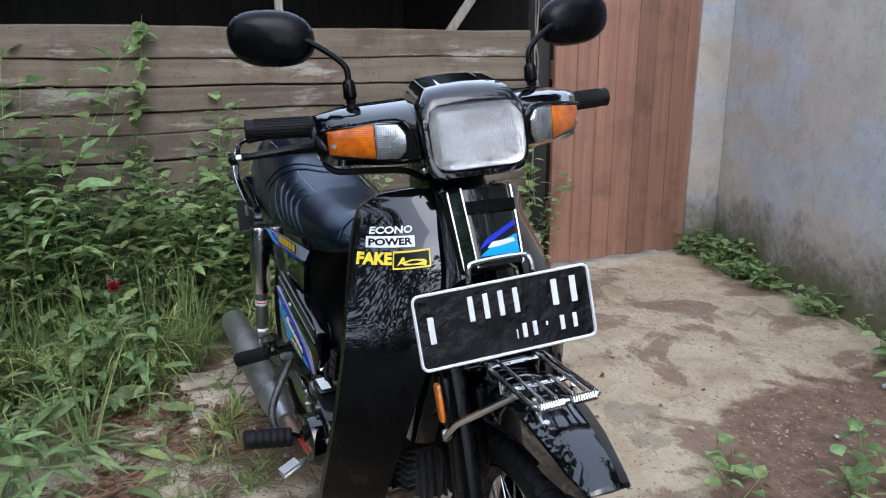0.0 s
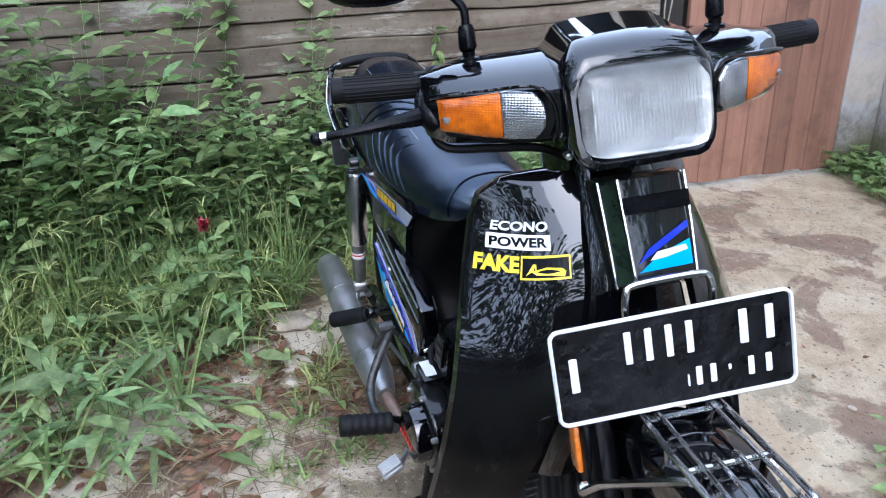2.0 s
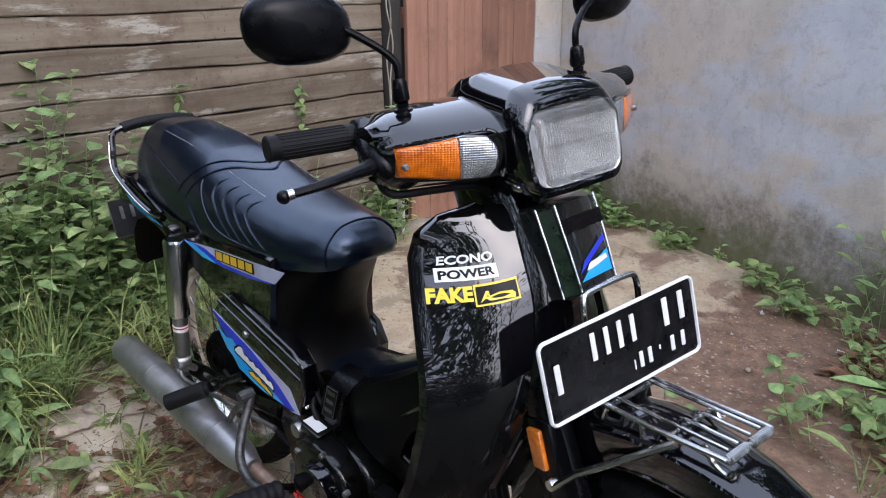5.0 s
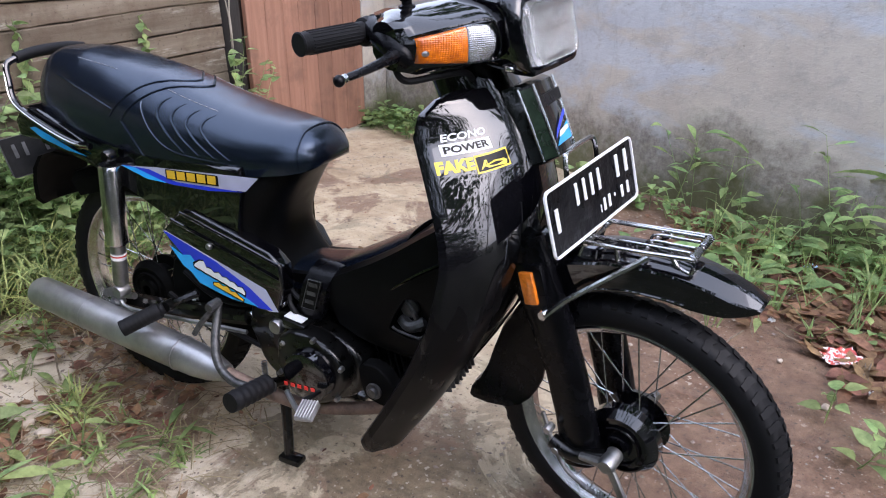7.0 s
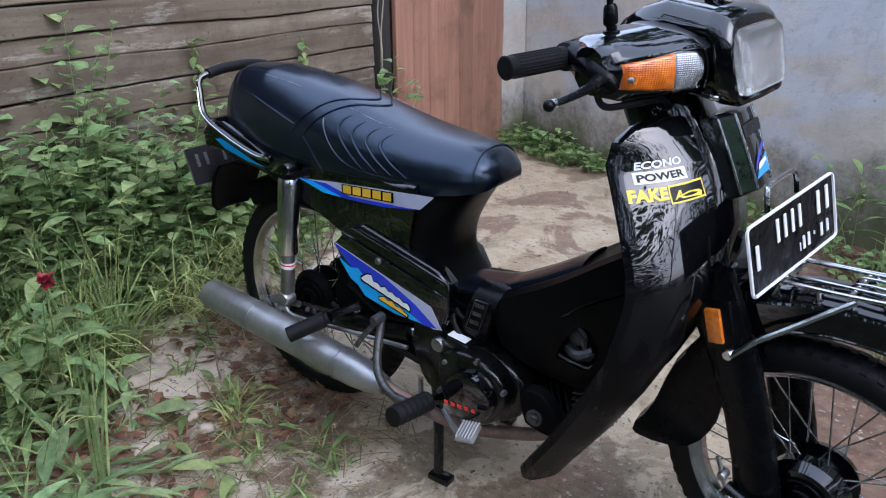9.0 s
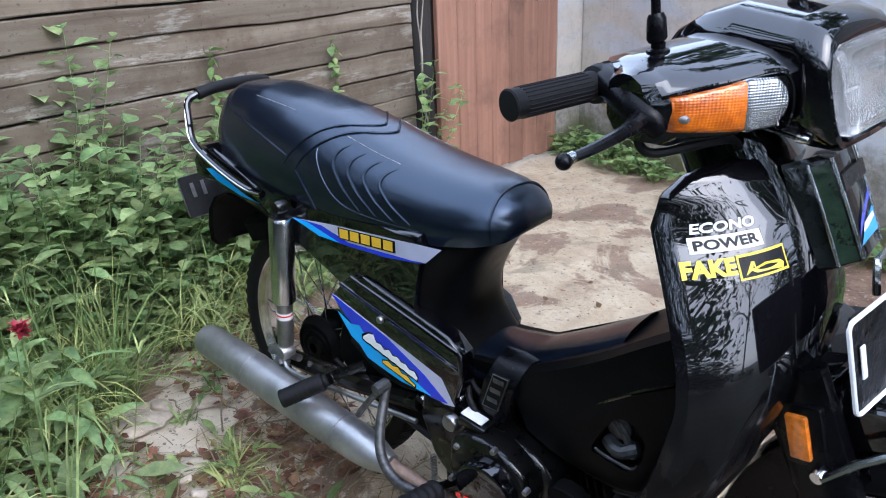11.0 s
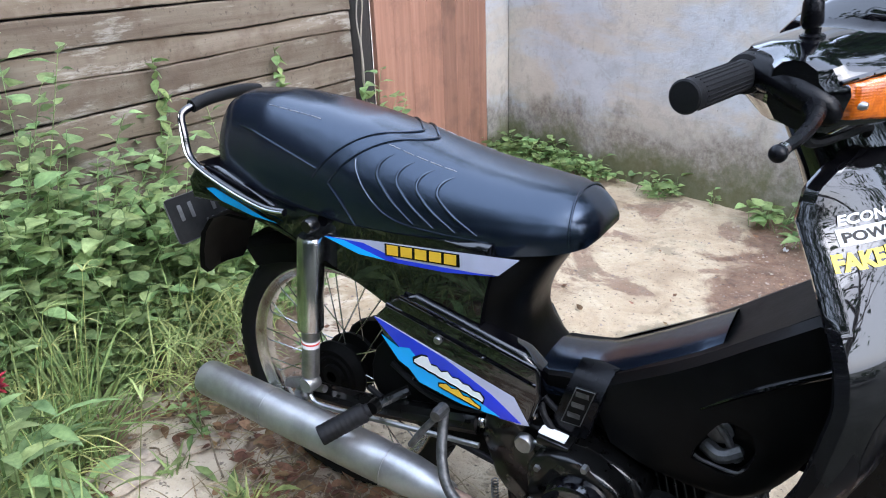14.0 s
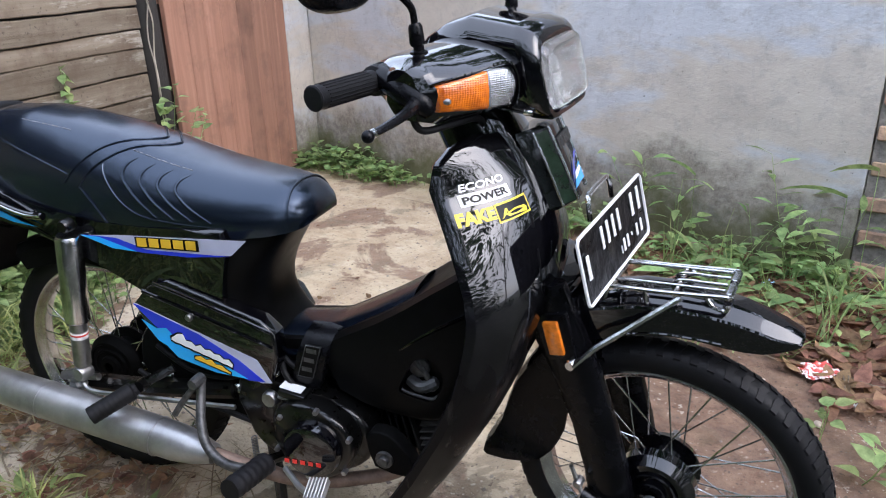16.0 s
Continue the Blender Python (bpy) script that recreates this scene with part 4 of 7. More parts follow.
tube(bm, [(0.522, -0.1218, 0.4695), (0.552, -0.1218, 0.4685), (0.530, -0.1218, 0.4008), (0.499, -0.1218, 0.4015), (0.522, -0.1218, 0.4695)], 0.0009, 5, smooth=False)
part("plaque_rim", bm, CASTING, plaque, "thin bright rim")
bm = bmesh.new()
for k in range(3):
    box(bm, (0.532 - 0.0065 * k, -0.1216, 0.458 - 0.020 * k), (0.021, 0.001, 0.009), (0, 3, 0))
part("plaque_lines", bm, CASTING, plaque)

# Leg shield: rows of height, inner and outer edge
SHIELD = [(0.868, 0.868, 0.052, 0.852, 0.080), (0.858, 0.878, 0.054, 0.826, 0.128), (0.836, 0.893, 0.058, 0.809, 0.156), (0.80, 0.914, 0.066, 0.805, 0.167), (0.75, 0.938, 0.072, 0.830, 0.185),
          (0.70, 0.950, 0.082, 0.852, 0.199), (0.65, 0.957, 0.095, 0.872, 0.212), (0.60, 0.957, 0.106, 0.880, 0.221), (0.50, 0.930, 0.122, 0.863, 0.231), (0.40, 0.884, 0.130, 0.821, 0.234),
          (0.30, 0.828, 0.130, 0.767, 0.232), (0.20, 0.764, 0.118, 0.706, 0.220), (0.165, 0.738, 0.114, 0.704, 0.200)][::-1]
LZ, LXI, LYI, LXO, LYO = zip(*SHIELD)


def shield_at(u, z, side=-1, lift=0.0):
    xi, yi, xo, yo = (float(np.interp(z, LZ, q)) for q in (LXI, LYI, LXO, LYO))
    x, y = xi + (xo - xi) * u, yi + (yo - yi) * u
    x += 0.015 * math.sin(math.pi * u) * min(1.0, (0.9 - z) * 8)
    nrm = Vector((yo - yi, -(xo - xi), 0)).normalized()
    return Vector((x + lift * nrm.x, side * (y + lift * nrm.y), z))


zs = list(np.linspace(0.165, 0.80, 34)) + list(np.linspace(0.805, 0.868, 12))
for side in (-1, 1):
    bm = bmesh.new()
    us = np.linspace(0, 1, 14)
    rings = []
    for z in zs:
        f = [shield_at(u, z, side) for u in us]
        b = [shield_at(u, z, side, -0.004) - Vector((0.002, 0, 0)) for u in us]
        lip = [shield_at(1.0, z, side, -0.004) + Vector((-0.012, side * 0.002, 0)), shield_at(1.0, z, side, -0.008) + Vector((-0.012, -side * 0.002, 0))]
        rings.append(f + lip + b[::-1])
    skin(bm, rings)
    shield = part("leg_shield", bm, SHIELDMAT, moto, "glossy black leg shield with scuffed lower end", sharp=40)


def on_shield(words, u0, u1, z0, rise, height, mat, name, label, lift, bold=0.0, shear=0.0):
    """Words laid on the curved shield, from the outer end u0 to the inner end u1."""
    v, faces = text_outline(words, bold)
    bm = bmesh.new()
    vs = [bm.verts.new(shield_at(u0 + (u1 - u0) * float(a), z0 + rise * float(a) + height * float(b), -1, lift)) for a, b in v]
    for f in faces:
        try:
            bm.faces.new([vs[i] for i in f])
        except ValueError:
            pass
    part(name, bm, mat, shields[0], label, flat=True)


def patch_on_shield(pts, mat, name, label, lift):
    """A thin flat shape given by corners (u, z) on the shield."""
    bm = bmesh.new()
    a = [bm.verts.new(shield_at(u, z, -1, lift)) for u, z in pts]
    b = [bm.verts.new(shield_at(u, z, -1, lift - 0.0006)) for u, z in pts]
    bm.faces.new(a)
    for i in range(len(a)):
        j = (i + 1) % len(a)
        bm.faces.new((a[i], a[j], b[j], b[i]))
    part(name, bm, mat, shields[0], label, flat=True)


def strip_on_shield(u0, u1, z0, rise, height, mat, name, label, lift, n=8):
    top = [(u0 + (u1 - u0) * k / n, z0 + rise * k / n + height) for k in range(n + 1)]
    low = [(u0 + (u1 - u0) * k / n, z0 + rise * k / n) for k in range(n + 1)]
    bm = bmesh.new()
    a = [bm.verts.new(shield_at(u, z, -1, lift)) for u, z in top]
    b = [bm.verts.new(shield_at(u, z, -1, lift)) for u, z in low]
    for i in range(n):
        bm.faces.new((a[i], a[i + 1], b[i + 1], b[i]))
    part(name, bm, mat, shields[0], label, flat=True)


    bm = bmesh.new()
    tube(bm, [shield_at(0.015, z, side, 0.0012) for z in (0.862, 0.83, 0.79, 0.75, 0.71, 0.67)], [0.0012, 0.0022, 0.0022, 0.0022, 0.0022, 0.001], 8)
    part("shield_bead", bm, BLACK, shield)
shields = [o for o in moto.children if o.name.startswith("leg_shield")]
on_shield("ECONO", 0.83, 0.325, 0.7955, 0.008, 0.0115, WHITE, "lettering", "white lettering", 0.0012, 0.035)
strip_on_shield(0.86, 0.30, 0.7755, 0.008, 0.0165, WHITE, "sticker", "white sticker with black lettering", 0.0009)
on_shield("POWER", 0.83, 0.33, 0.7787, 0.008, 0.0105, PLASTIC, "lettering", "black lettering", 0.0016, 0.035)
on_shield("FAKE", 0.94, 0.575, 0.7495, 0.005, 0.0185, YELLOW, "lettering", "yellow lettering", 0.0012, 0.05)
strip_on_shield(0.565, 0.12, 0.7475, 0.008, 0.0265, YELLOW, "sticker", "yellow framed sticker", 0.0009)
strip_on_shield(0.550, 0.135, 0.7502, 0.0077, 0.0213, PLASTIC, "sticker", "black field of the sticker", 0.0013)
patch_on_shield([(0.52, 0.7530), (0.46, 0.7670), (0.435, 0.7670), (0.43, 0.7610), (0.34, 0.7655), (0.20, 0.7665), (0.165, 0.7635), (0.18, 0.7575), (0.30, 0.7575), (0.43, 0.7555), (0.47, 0.7580)], YELLOW, "emblem", "yellow emblem stroke", 0.0018)
patch_on_shield([(0.455, 0.7605), (0.448, 0.7640), (0.442, 0.7605)], PLASTIC, "emblem", "black gap in the emblem", 0.0022)

# Head column and its smoked front panel
bm = bmesh.new()
col = [((0.792, 0.0, 0.93), 0.060, 0.048), ((0.815, 0.0, 0.885), 0.072, 0.054), ((0.848, 0.0, 0.83), 0.078, 0.062), ((0.875, 0.0, 0.76), 0.078, 0.070), ((0.895, 0.0, 0.70), 0.075, 0.080),
       ((0.905, 0.0, 0.62), 0.066, 0.098), ((0.885, 0.0, 0.52), 0.055, 0.105), ((0.85, 0, 0.42), 0.045, 0.10)]
rings = []
for c, a, b in col:
    c = Vector(c)
    rings.append([c + Vector((a * math.copysign(abs(math.cos(t)) ** 0.6, math.cos(t)), b * math.copysign(abs(math.sin(t)) ** 0.6, math.sin(t)), 0)) for t in [2 * math.pi * k / 28 for k in range(28)]])
skin(bm, rings)
column = part("head_column", bm, BLACK, moto, "glossy black steering head cover")
up = Vector((-0.052, 0, 0.128)).normalized()
fwd = Vector((up.z, 0, -up.x))


def front_panel(du, dy, df):
    return Vector((0.946, 0.004, 0.815)) + up * du + Vector((0, dy, 0)) + fwd * df


bm = bmesh.new()
rings = []
for du, hw, f0, f1 in ((-0.072, 0.036, -0.03, 0.010), (-0.066, 0.040, -0.03, 0.026), (0.0, 0.043, -0.03, 0.024), (0.058, 0.045, -0.03, 0.020), (0.066, 0.044, -0.03, 0.008)):
    rings.append([front_panel(du, y, f) for y, f in ((-hw - 0.012, f0), (-hw - 0.008, f1 - 0.022), (-hw, f1 - 0.002), (-hw + 0.004, f1), (hw - 0.004, f1), (hw, f1 - 0.002), (hw + 0.008, f1 - 0.022), (hw + 0.012, f0))])
skin(bm, rings)
panel = part("front_panel", bm, SMOKE, moto, "smoked clear front panel with bright edges")
for side in (-1, 1):
    for dy, df in ((0.0415, 0.0255), (0.0535, 0.002)):
        bm = bmesh.new()
        tube(bm, [front_panel(-0.066, side * dy, df), front_panel(0.0, side * (dy + 0.0025), df - 0.001), front_panel(0.060, side * (dy + 0.004), df - 0.004)], 0.0022, 8)
        part("bright_strip", bm, CHROME, panel, "bright metal strip")
    bm = bmesh.new()
    a = [bm.verts.new(front_panel(du, side * dy, df)) for du, dy, df in ((-0.064, 0.0425, 0.023), (-0.064, 0.0525, 0.004), (0.056, 0.0565, -0.002), (0.056, 0.0465, 0.018))]
    bm.faces.new(a)
    bmesh.ops.solidify(bm, geom=list(bm.faces), thickness=0.001)
    part("side_strip", bm, GREENGLASS, panel)


def panel_decal(pts, mat, lift, label):
    bm = bmesh.new()
    vs = [bm.verts.new(front_panel(du, dy, 0.0262 + lift)) for dy, du in pts]
    bm.faces.new(vs)
    part("decal", bm, mat, panel, label, flat=True)


panel_decal([(-0.036, -0.050), (0.037, -0.050), (0.037, -0.020), (-0.005, -0.032)], CYAN, 0.0004, "cyan decal")
panel_decal([(-0.036, -0.040), (0.037, -0.006), (0.036, 0.002), (-0.02, -0.024)], BLUE, 0.0008, "blue decal")
panel_decal([(-0.02, -0.038), (-0.01, -0.029), (0.03, -0.026), (0.032, -0.032), (0.0, -0.037)], WHITE, 0.0012, "white emblem stroke")
bm = bmesh.new()
box(bm, front_panel(0.028, 0.0, 0.0255), (0.004, 0.09, 0.02), (0, -22, 0), 0.001, 1)
part("panel_band", bm, PLASTIC, panel)

# Handlebar cover, steered
def bar_part(name, bm, mat, parent, label="", steer=True, sharp=35):
    """A part of the handlebar: its far half hangs a little lower and wider."""
    for v in bm.verts:
        if v.co.y > 0:
            v.co.z -= 0.028 * v.co.y
            v.co.y *= 1.03
    return part(name, bm, mat, parent, label, steer, sharp)


def bar_section(y):
    """Outline of the handlebar cover in (x, z) at distance |y| from the middle."""
    a = abs(y)
    xf = float(np.interp(a, [0.06, 0.10, 0.16, 0.205, 0.218, 0.224], [0.935, 0.928, 0.901, 0.872, 0.860, 0.846]))
    xr = float(np.interp(a, [0.06, 0.12, 0.165, 0.185, 0.205, 0.224], [0.765, 0.745, 0.735, 0.752, 0.775, 0.790]))
    zt = float(np.interp(a, [0.06, 0.10, 0.18, 0.222], [1.020, 1.018, 1.014, 1.006]))
    zb = float(np.interp(a, [0.06, 0.12, 0.20, 0.224], [0.922, 0.922, 0.927, 0.936]))
    zm = (zt + zb) / 2
    run = xf - xr
    return [(xf, zm + 0.002), (xf - 0.002, zt - 0.027), (xf - 0.008, zt - 0.021), (xf - 0.20 * run, zt - 0.009), (xf - 0.42 * run, zt - 0.001), (xf - 0.62 * run, zt + 0.0005), (xr + 0.20 * run, zt - 0.003), (xr + 0.07 * run, zt - 0.010), (xr, zt - 0.028),
            (xr, zm - 0.012), (xr + 0.16 * run, zb + 0.008), ((xf + xr) / 2, zb), (xf - 0.22 * run, zb), (xf - 0.008, zb + 0.012)]


bm = bmesh.new()
ys = list(np.linspace(-0.224, 0.224, 57))
rings = []
for y in ys:
    sec = bar_section(max(abs(y), 0.06))
    rings.append([Vector((x, y, z)) for x, z in sec])
skin(bm, rings)
bars = bar_part("handlebar_cover", bm, BLACK, moto, "glossy black handlebar cover", True, sharp=24)
for side in (-1, 1):
    # trim groove, indicator lenses
    def face_at(a, h, lift):
        xf = float(np.interp(a, [0.06, 0.10, 0.16, 0.205, 0.218, 0.224], [0.935, 0.928, 0.901, 0.872, 0.860, 0.846]))
        return Vector((xf + lift, side * a, h))
    for name, a0, a1, mat, label in (("indicator_lens", 0.147, 0.212, AMBER, "ribbed amber indicator lens"), ("clear_lens", 0.102, 0.146, CLEAR, "clear position lamp lens")):
        bm = bmesh.new()
        rings = []
        for k in range(13):
            a = a0 + (a1 - a0) * k / 12
            zb = float(np.interp(a, [0.098, 0.112, 0.137, 0.212], [0.955, 0.937, 0.937, 0.948]))
            zt = float(np.interp(a, [0.098, 0.112, 0.137, 0.212], [0.972, 0.990, 0.993, 0.984]))
            rib = 0.0006 if k % 2 else 0.0
            rings.append([face_at(a, z, l) for z, l in ((zb, -0.012), (zb, 0.0), (zb + 0.004, 0.0022 + rib), ((zb + zt) / 2, 0.0034 + rib), (zt - 0.004, 0.0022 + rib), (zt, 0.0), (zt, -0.014))])
        skin(bm, rings)
        lens = bar_part(name, bm, mat, bars, label, True, sharp=70)
    bm = bmesh.new()
    lathe(bm, [(0.0, 0.004), (0.003, 0.004), (0.0045, 0.0), (0.0045, -0.01)], face_at(0.205, 0.962, 0.004), 10, axis="x")
    bar_part("lens_screw", bm, DULLSTEEL, lens, "", True)
    bm = bmesh.new()
    tube(bm, [face_at(a, z, -0.001) for a, z in ((0.219, 0.986), (0.19, 0.992), (0.16, 0.9955), (0.112, 0.9975), (0.094, 0.982), (0.088, 0.955), (0.094, 0.934))], 0.0026, 8)
    bar_part("cover_trim", bm, BLACK, bars, "", True)
    # grip, switch collar, lever
    bm = bmesh.new()
    g0, g1 = Vector((0.760, side * 0.176, 0.981 - (0.005 if side > 0 else 0.0))), Vector((0.747, side * 0.330, 0.989 - (0.008 if side > 0 else 0.0)))
    w = g1 - g0
    tube(bm, [g0 - w * 0.06, g0 + w * 0.05, g0 + w * 0.06, g0 + w * 0.11, g0 + w * 0.12, g0 + w * 0.20, g0 + w * 0.215, g0 + w * 0.97, g0 + w * 0.99, g1], [0.0225, 0.0235, 0.0205, 0.0205, 0.0230, 0.0215, 0.0165, 0.0165, 0.0175, 0.0155], 28, smooth=False)
    grip = bar_part("grip", bm, RUBBER, moto, "black ribbed rubber grip", True)
    bm = bmesh.new()
    for k in range(22):
        a = 2 * math.pi * k / 22
        o = Vector((0.0168 * math.cos(a), 0, 0.0168 * math.sin(a)))
        tube(bm, [g0 + w * 0.30 + o, g0 + w * 0.90 + o], 0.0008, 5, smooth=False)
    bar_part("grip_ribs", bm, RUBBER, grip, "", True)
    if side < 0:
        bm = bmesh.new()
        tube(bm, [(0.80, side * 0.195, 0.965), (0.835, side * 0.225, 0.962), (0.850, side * 0.27, 0.962), (0.853, side * 0.32, 0.960), (0.849, side * 0.352, 0.958)], [0.014, 0.012, 0.0075, 0.006, 0.005], 10)
        lever = bar_part("lever", bm, PLASTIC, moto, "black hand lever with a ball end", True)
        bm = bmesh.new()
        bmesh.ops.create_uvsphere(bm, u_segments=14, v_segments=10, radius=0.0085, matrix=Matrix.Translation((0.848, side * 0.357, 0.957)))
        bar_part("ball_end", bm, PLASTIC, lever, "", True)
        bm = bmesh.new()
        lathe(bm, [(0.0, -0.004), (0.0065, -0.004), (0.0065, 0.004), (0.0, 0.004)], (0.849, side * 0.349, 0.958), 12)
        bar_part("ball_collar", bm, CHROME, lever, "bright collar", True)
        bm = bmesh.new()
        tube(bm, [(0.815, side * 0.195, 0.955), (0.825, side * 0.215, 0.935), (0.832, side * 0.20, 0.915), (0.85, side * 0.15, 0.912), (0.86, side * 0.09, 0.905), (0.85, side * 0.05, 0.88)], 0.0055, 8)
        bar_part("cable", bm, RUBBER, bars, "black control cable", True)
        bm = bmesh.new()
        tube(bm, [(0.764, side * 0.192, 0.986), (0.788, side * 0.204, 0.982), (0.818, side * 0.216, 0.972), (0.842, side * 0.217, 0.960), (0.851, side * 0.212, 0.946)], [0.020, 0.019, 0.018, 0.017, 0.011], 16)
        bar_part("lever_bracket", bm, PLASTIC, bars, "", True)
    # mirror
    bm = bmesh.new()
    b = Vector((0.807, side * 0.158, 1.005))
    tube(bm, [b, b + Vector((0, 0, 0.012)), b + Vector((0, 0, 0.014)), b + Vector((0, 0, 0.02))], [0.014, 0.013, 0.008, 0.008], 14, smooth=False)
    tube(bm, [b + Vector((-0.001, 0, 0.02)), b + Vector((-0.002, 0, 0.024)), b + Vector((-0.003, 0, 0.045)), b + Vector((-0.004, 0, 0.05))], [0.009, 0.0115, 0.0105, 0.008], 14, smooth=False)
    mstem = bar_part("mirror", bm, PLASTIC, moto, "black oval rear-view mirror on a bent stem", True)
    bm = bmesh.new()
    low = 0.005 if side > 0 else 0.0
    at = Vector((0.777, side * 0.214, 1.123 - low))
    tube(bm, [b + Vector((-0.004, 0, 0.045)), b + Vector((-0.006, 0, 0.068)), b + Vector((-0.012, side * 0.012, 0.085)), at.lerp(b + Vector((-0.01, 0, 0.08)), 0.4), at], 0.0052, 10)
    bar_part("mirror_stem", bm, PLASTIC, mstem, "", True)
    bm = bmesh.new()
    mc = Vector((0.748, side * 0.266, 1.130 - low))
    rings = []
    for f, sc in ((-0.004, 0.93), (0.0, 0.98), (0.006, 1.0), (0.014, 0.97), (0.024, 0.85), (0.030, 0.65), (0.033, 0.35), (0.034, 0.05)):
        rings.append([mc + Vector((f - 0.10 * math.cos(t) * 0.067 * sc * 1.0, side * (0.069 * sc * math.copysign(abs(math.cos(t)) ** 0.8, math.cos(t))), 0.045 * sc * math.copysign(abs(math.sin(t)) ** 0.85, math.sin(t)) + 0.10 * 0.069 * math.cos(t))) for t in [2 * math.pi * k / 32 for k in range(32)]])
    skin(bm, rings)
    bar_part("mirror_shell", bm, PLASTIC, mstem, "black mirror shell", True)
    bm = bmesh.new()
    rings = []
    for f, sc in ((-0.0055, 0.01), (-0.0055, 0.9)):
        rings.append([mc + Vector((f - 0.0067 * math.cos(t) * sc, side * 0.069 * sc * math.cos(t), 0.045 * sc * math.sin(t) + 0.0069 * math.cos(t))) for t in [2 * math.pi * k / 32 for k in range(32)]])
    skin(bm, rings)
    bar_part("mirror_glass", bm, MIRROR, mstem, "mirror glass", True)

# Headlamp cowl: flat facets with narrow rounded creases
def cowl_ring(x, hw, zt, zb, crown, slant):
    pts = [(0.0, zt + crown), (hw * 0.42, zt + crown * 0.72), (hw * 0.72, zt), (hw * 0.79, zt - 0.003), (hw * 0.97, zt - 0.023), (hw * 1.0, zt - 0.031), (hw * 0.98, zb + 0.030), (hw * 0.94, zb + 0.016), (hw * 0.84, zb + 0.004), (hw * 0.72, zb), (0.0, zb - 0.002)]
    full = pts + [(-y, z) for y, z in pts[-2:0:-1]]
    zm = (zt + zb) / 2
    return [Vector((x - slant * (z - zm), y, z)) for y, z in full]


bm = bmesh.new()
rings = [cowl_ring(*q) for q in ((0.735, 0.050, 0.994, 0.955, 0.003, 0.0), (0.757, 0.062, 1.014, 0.945, 0.004, 0.05), (0.80, 0.073, 1.036, 0.93, 0.004, 0.1), (0.85, 0.079, 1.048, 0.915, 0.004, 0.15), (0.925, 0.083, 1.038, 0.905, 0.004, 0.2),
                                 (0.930, 0.0845, 1.039, 0.9035, 0.004, 0.2), (0.955, 0.084, 1.030, 0.9035, 0.004, 0.22), (0.963, 0.081, 1.022, 0.907, 0.003, 0.22), (0.964, 0.076, 1.014, 0.913, 0.001, 0.22))]
skin(bm, rings + [cowl_ring(0.950, 0.072, 1.010, 0.917, 0.001, 0.22), cowl_ring(0.918, 0.04, 0.985, 0.945, 0.001, 0.1)])
nacelle = bar_part("headlamp_cowl", bm, BLACK, moto, "glossy black faceted headlamp cowl", True, sharp=40)
bm = bmesh.new()
rings = []
for f, sc in ((-0.004, 1.03), (0.004, 1.0), (0.009, 0.94), (0.012, 0.8), (0.0145, 0.55), (0.0155, 0.25), (0.0157, 0.02)):
    ring = []
    for k in range(48):
        t = 2 * math.pi * (k + 0.5) / 48
        c, s = math.cos(t), math.sin(t)
        yy, zz = 0.0728 * sc * math.copysign(abs(c) ** 0.3, c) * (1 + 0.05 * s), 0.0475 * sc * math.copysign(abs(s) ** 0.3, s)
        ring.append(Vector((0.962 + f - 0.0105 * zz / 0.0465, yy + 0.003, 0.965 + zz)))
    rings.append(ring)
skin(bm, rings)
lamp = bar_part("headlamp_lens", bm, LAMPGLASS, nacelle, "fluted clear headlamp lens", True, sharp=60)
lamp.visible_shadow = False
bm = bmesh.new()
rings = []
for x, sc in ((0.9565, 0.97), (0.950, 0.93), (0.940, 0.80), (0.932, 0.62), (0.9265, 0.42), (0.9235, 0.2), (0.9225, 0.05)):
    ring = []
    for k in range(40):
        t = 2 * math.pi * (k + 0.5) / 40
        c, s = math.cos(t), math.sin(t)
        q = 0.3 + 0.7 * (1 - sc)
        zz = 0.0465 * sc * math.copysign(abs(s) ** q, s)
        ring.append(Vector((x - 0.0105 * zz / 0.0465, 0.0728 * sc * math.copysign(abs(c) ** q, c) + 0.003, 0.965 + zz)))
    rings.append(ring)
skin(bm, rings)
bar_part("reflector", bm, REFLECTOR, nacelle, "dull silver lamp bowl", True, sharp=60)
bm = bmesh.new()
tube(bm, [(0.924, 0.002, 0.966), (0.934, 0.002, 0.966), (0.944, 0.002, 0.966), (0.949, 0.002, 0.966)], [0.008, 0.010, 0.010, 0.003], 14, smooth=False)
bar_part("bulb", bm, CLEAR, nacelle, "", True)
bm = bmesh.new()
for k in range(30):
    y = -0.062 + 0.124 * k / 29
    for z0, z1 in ((0.932, 0.968), (0.972, 0.998)):
        d = 0.0135 - 0.006 * (y / 0.068) ** 2
        tube(bm, [(0.9625 + d - 0.0105 * (z0 - 0.965) / 0.0465, y + 0.002, z0), (0.9625 + d + 0.0012 - 0.0105 * ((z0 + z1) / 2 - 0.965) / 0.0465, y + 0.002, (z0 + z1) / 2), (0.9625 + d - 0.0105 * (z1 - 0.965) / 0.0465, y + 0.002, z1)], 0.0012, 6, 2)
flutes = tagged(bar_part("fluting", bm, LAMPGLASS, lamp, "", True), kind="stuff")
flutes.visible_shadow = False
for y in (-0.082, 0.082):
    bm = bmesh.new()
    lathe(bm, [(0.0, 0.004), (0.004, 0.003), (0.005, 0.0), (0.005, -0.01)], (0.945, y, 0.918), 10, axis="x")
    bar_part("cowl_screw", bm, CHROME, nacelle, "", True)
bm = bmesh.new()
tube(bm, [(0.795, 0, 0.95), (0.83, 0, 0.87)], 0.05, 20, smooth=False)
part("steering_neck", bm, PLASTIC, moto, "", True)

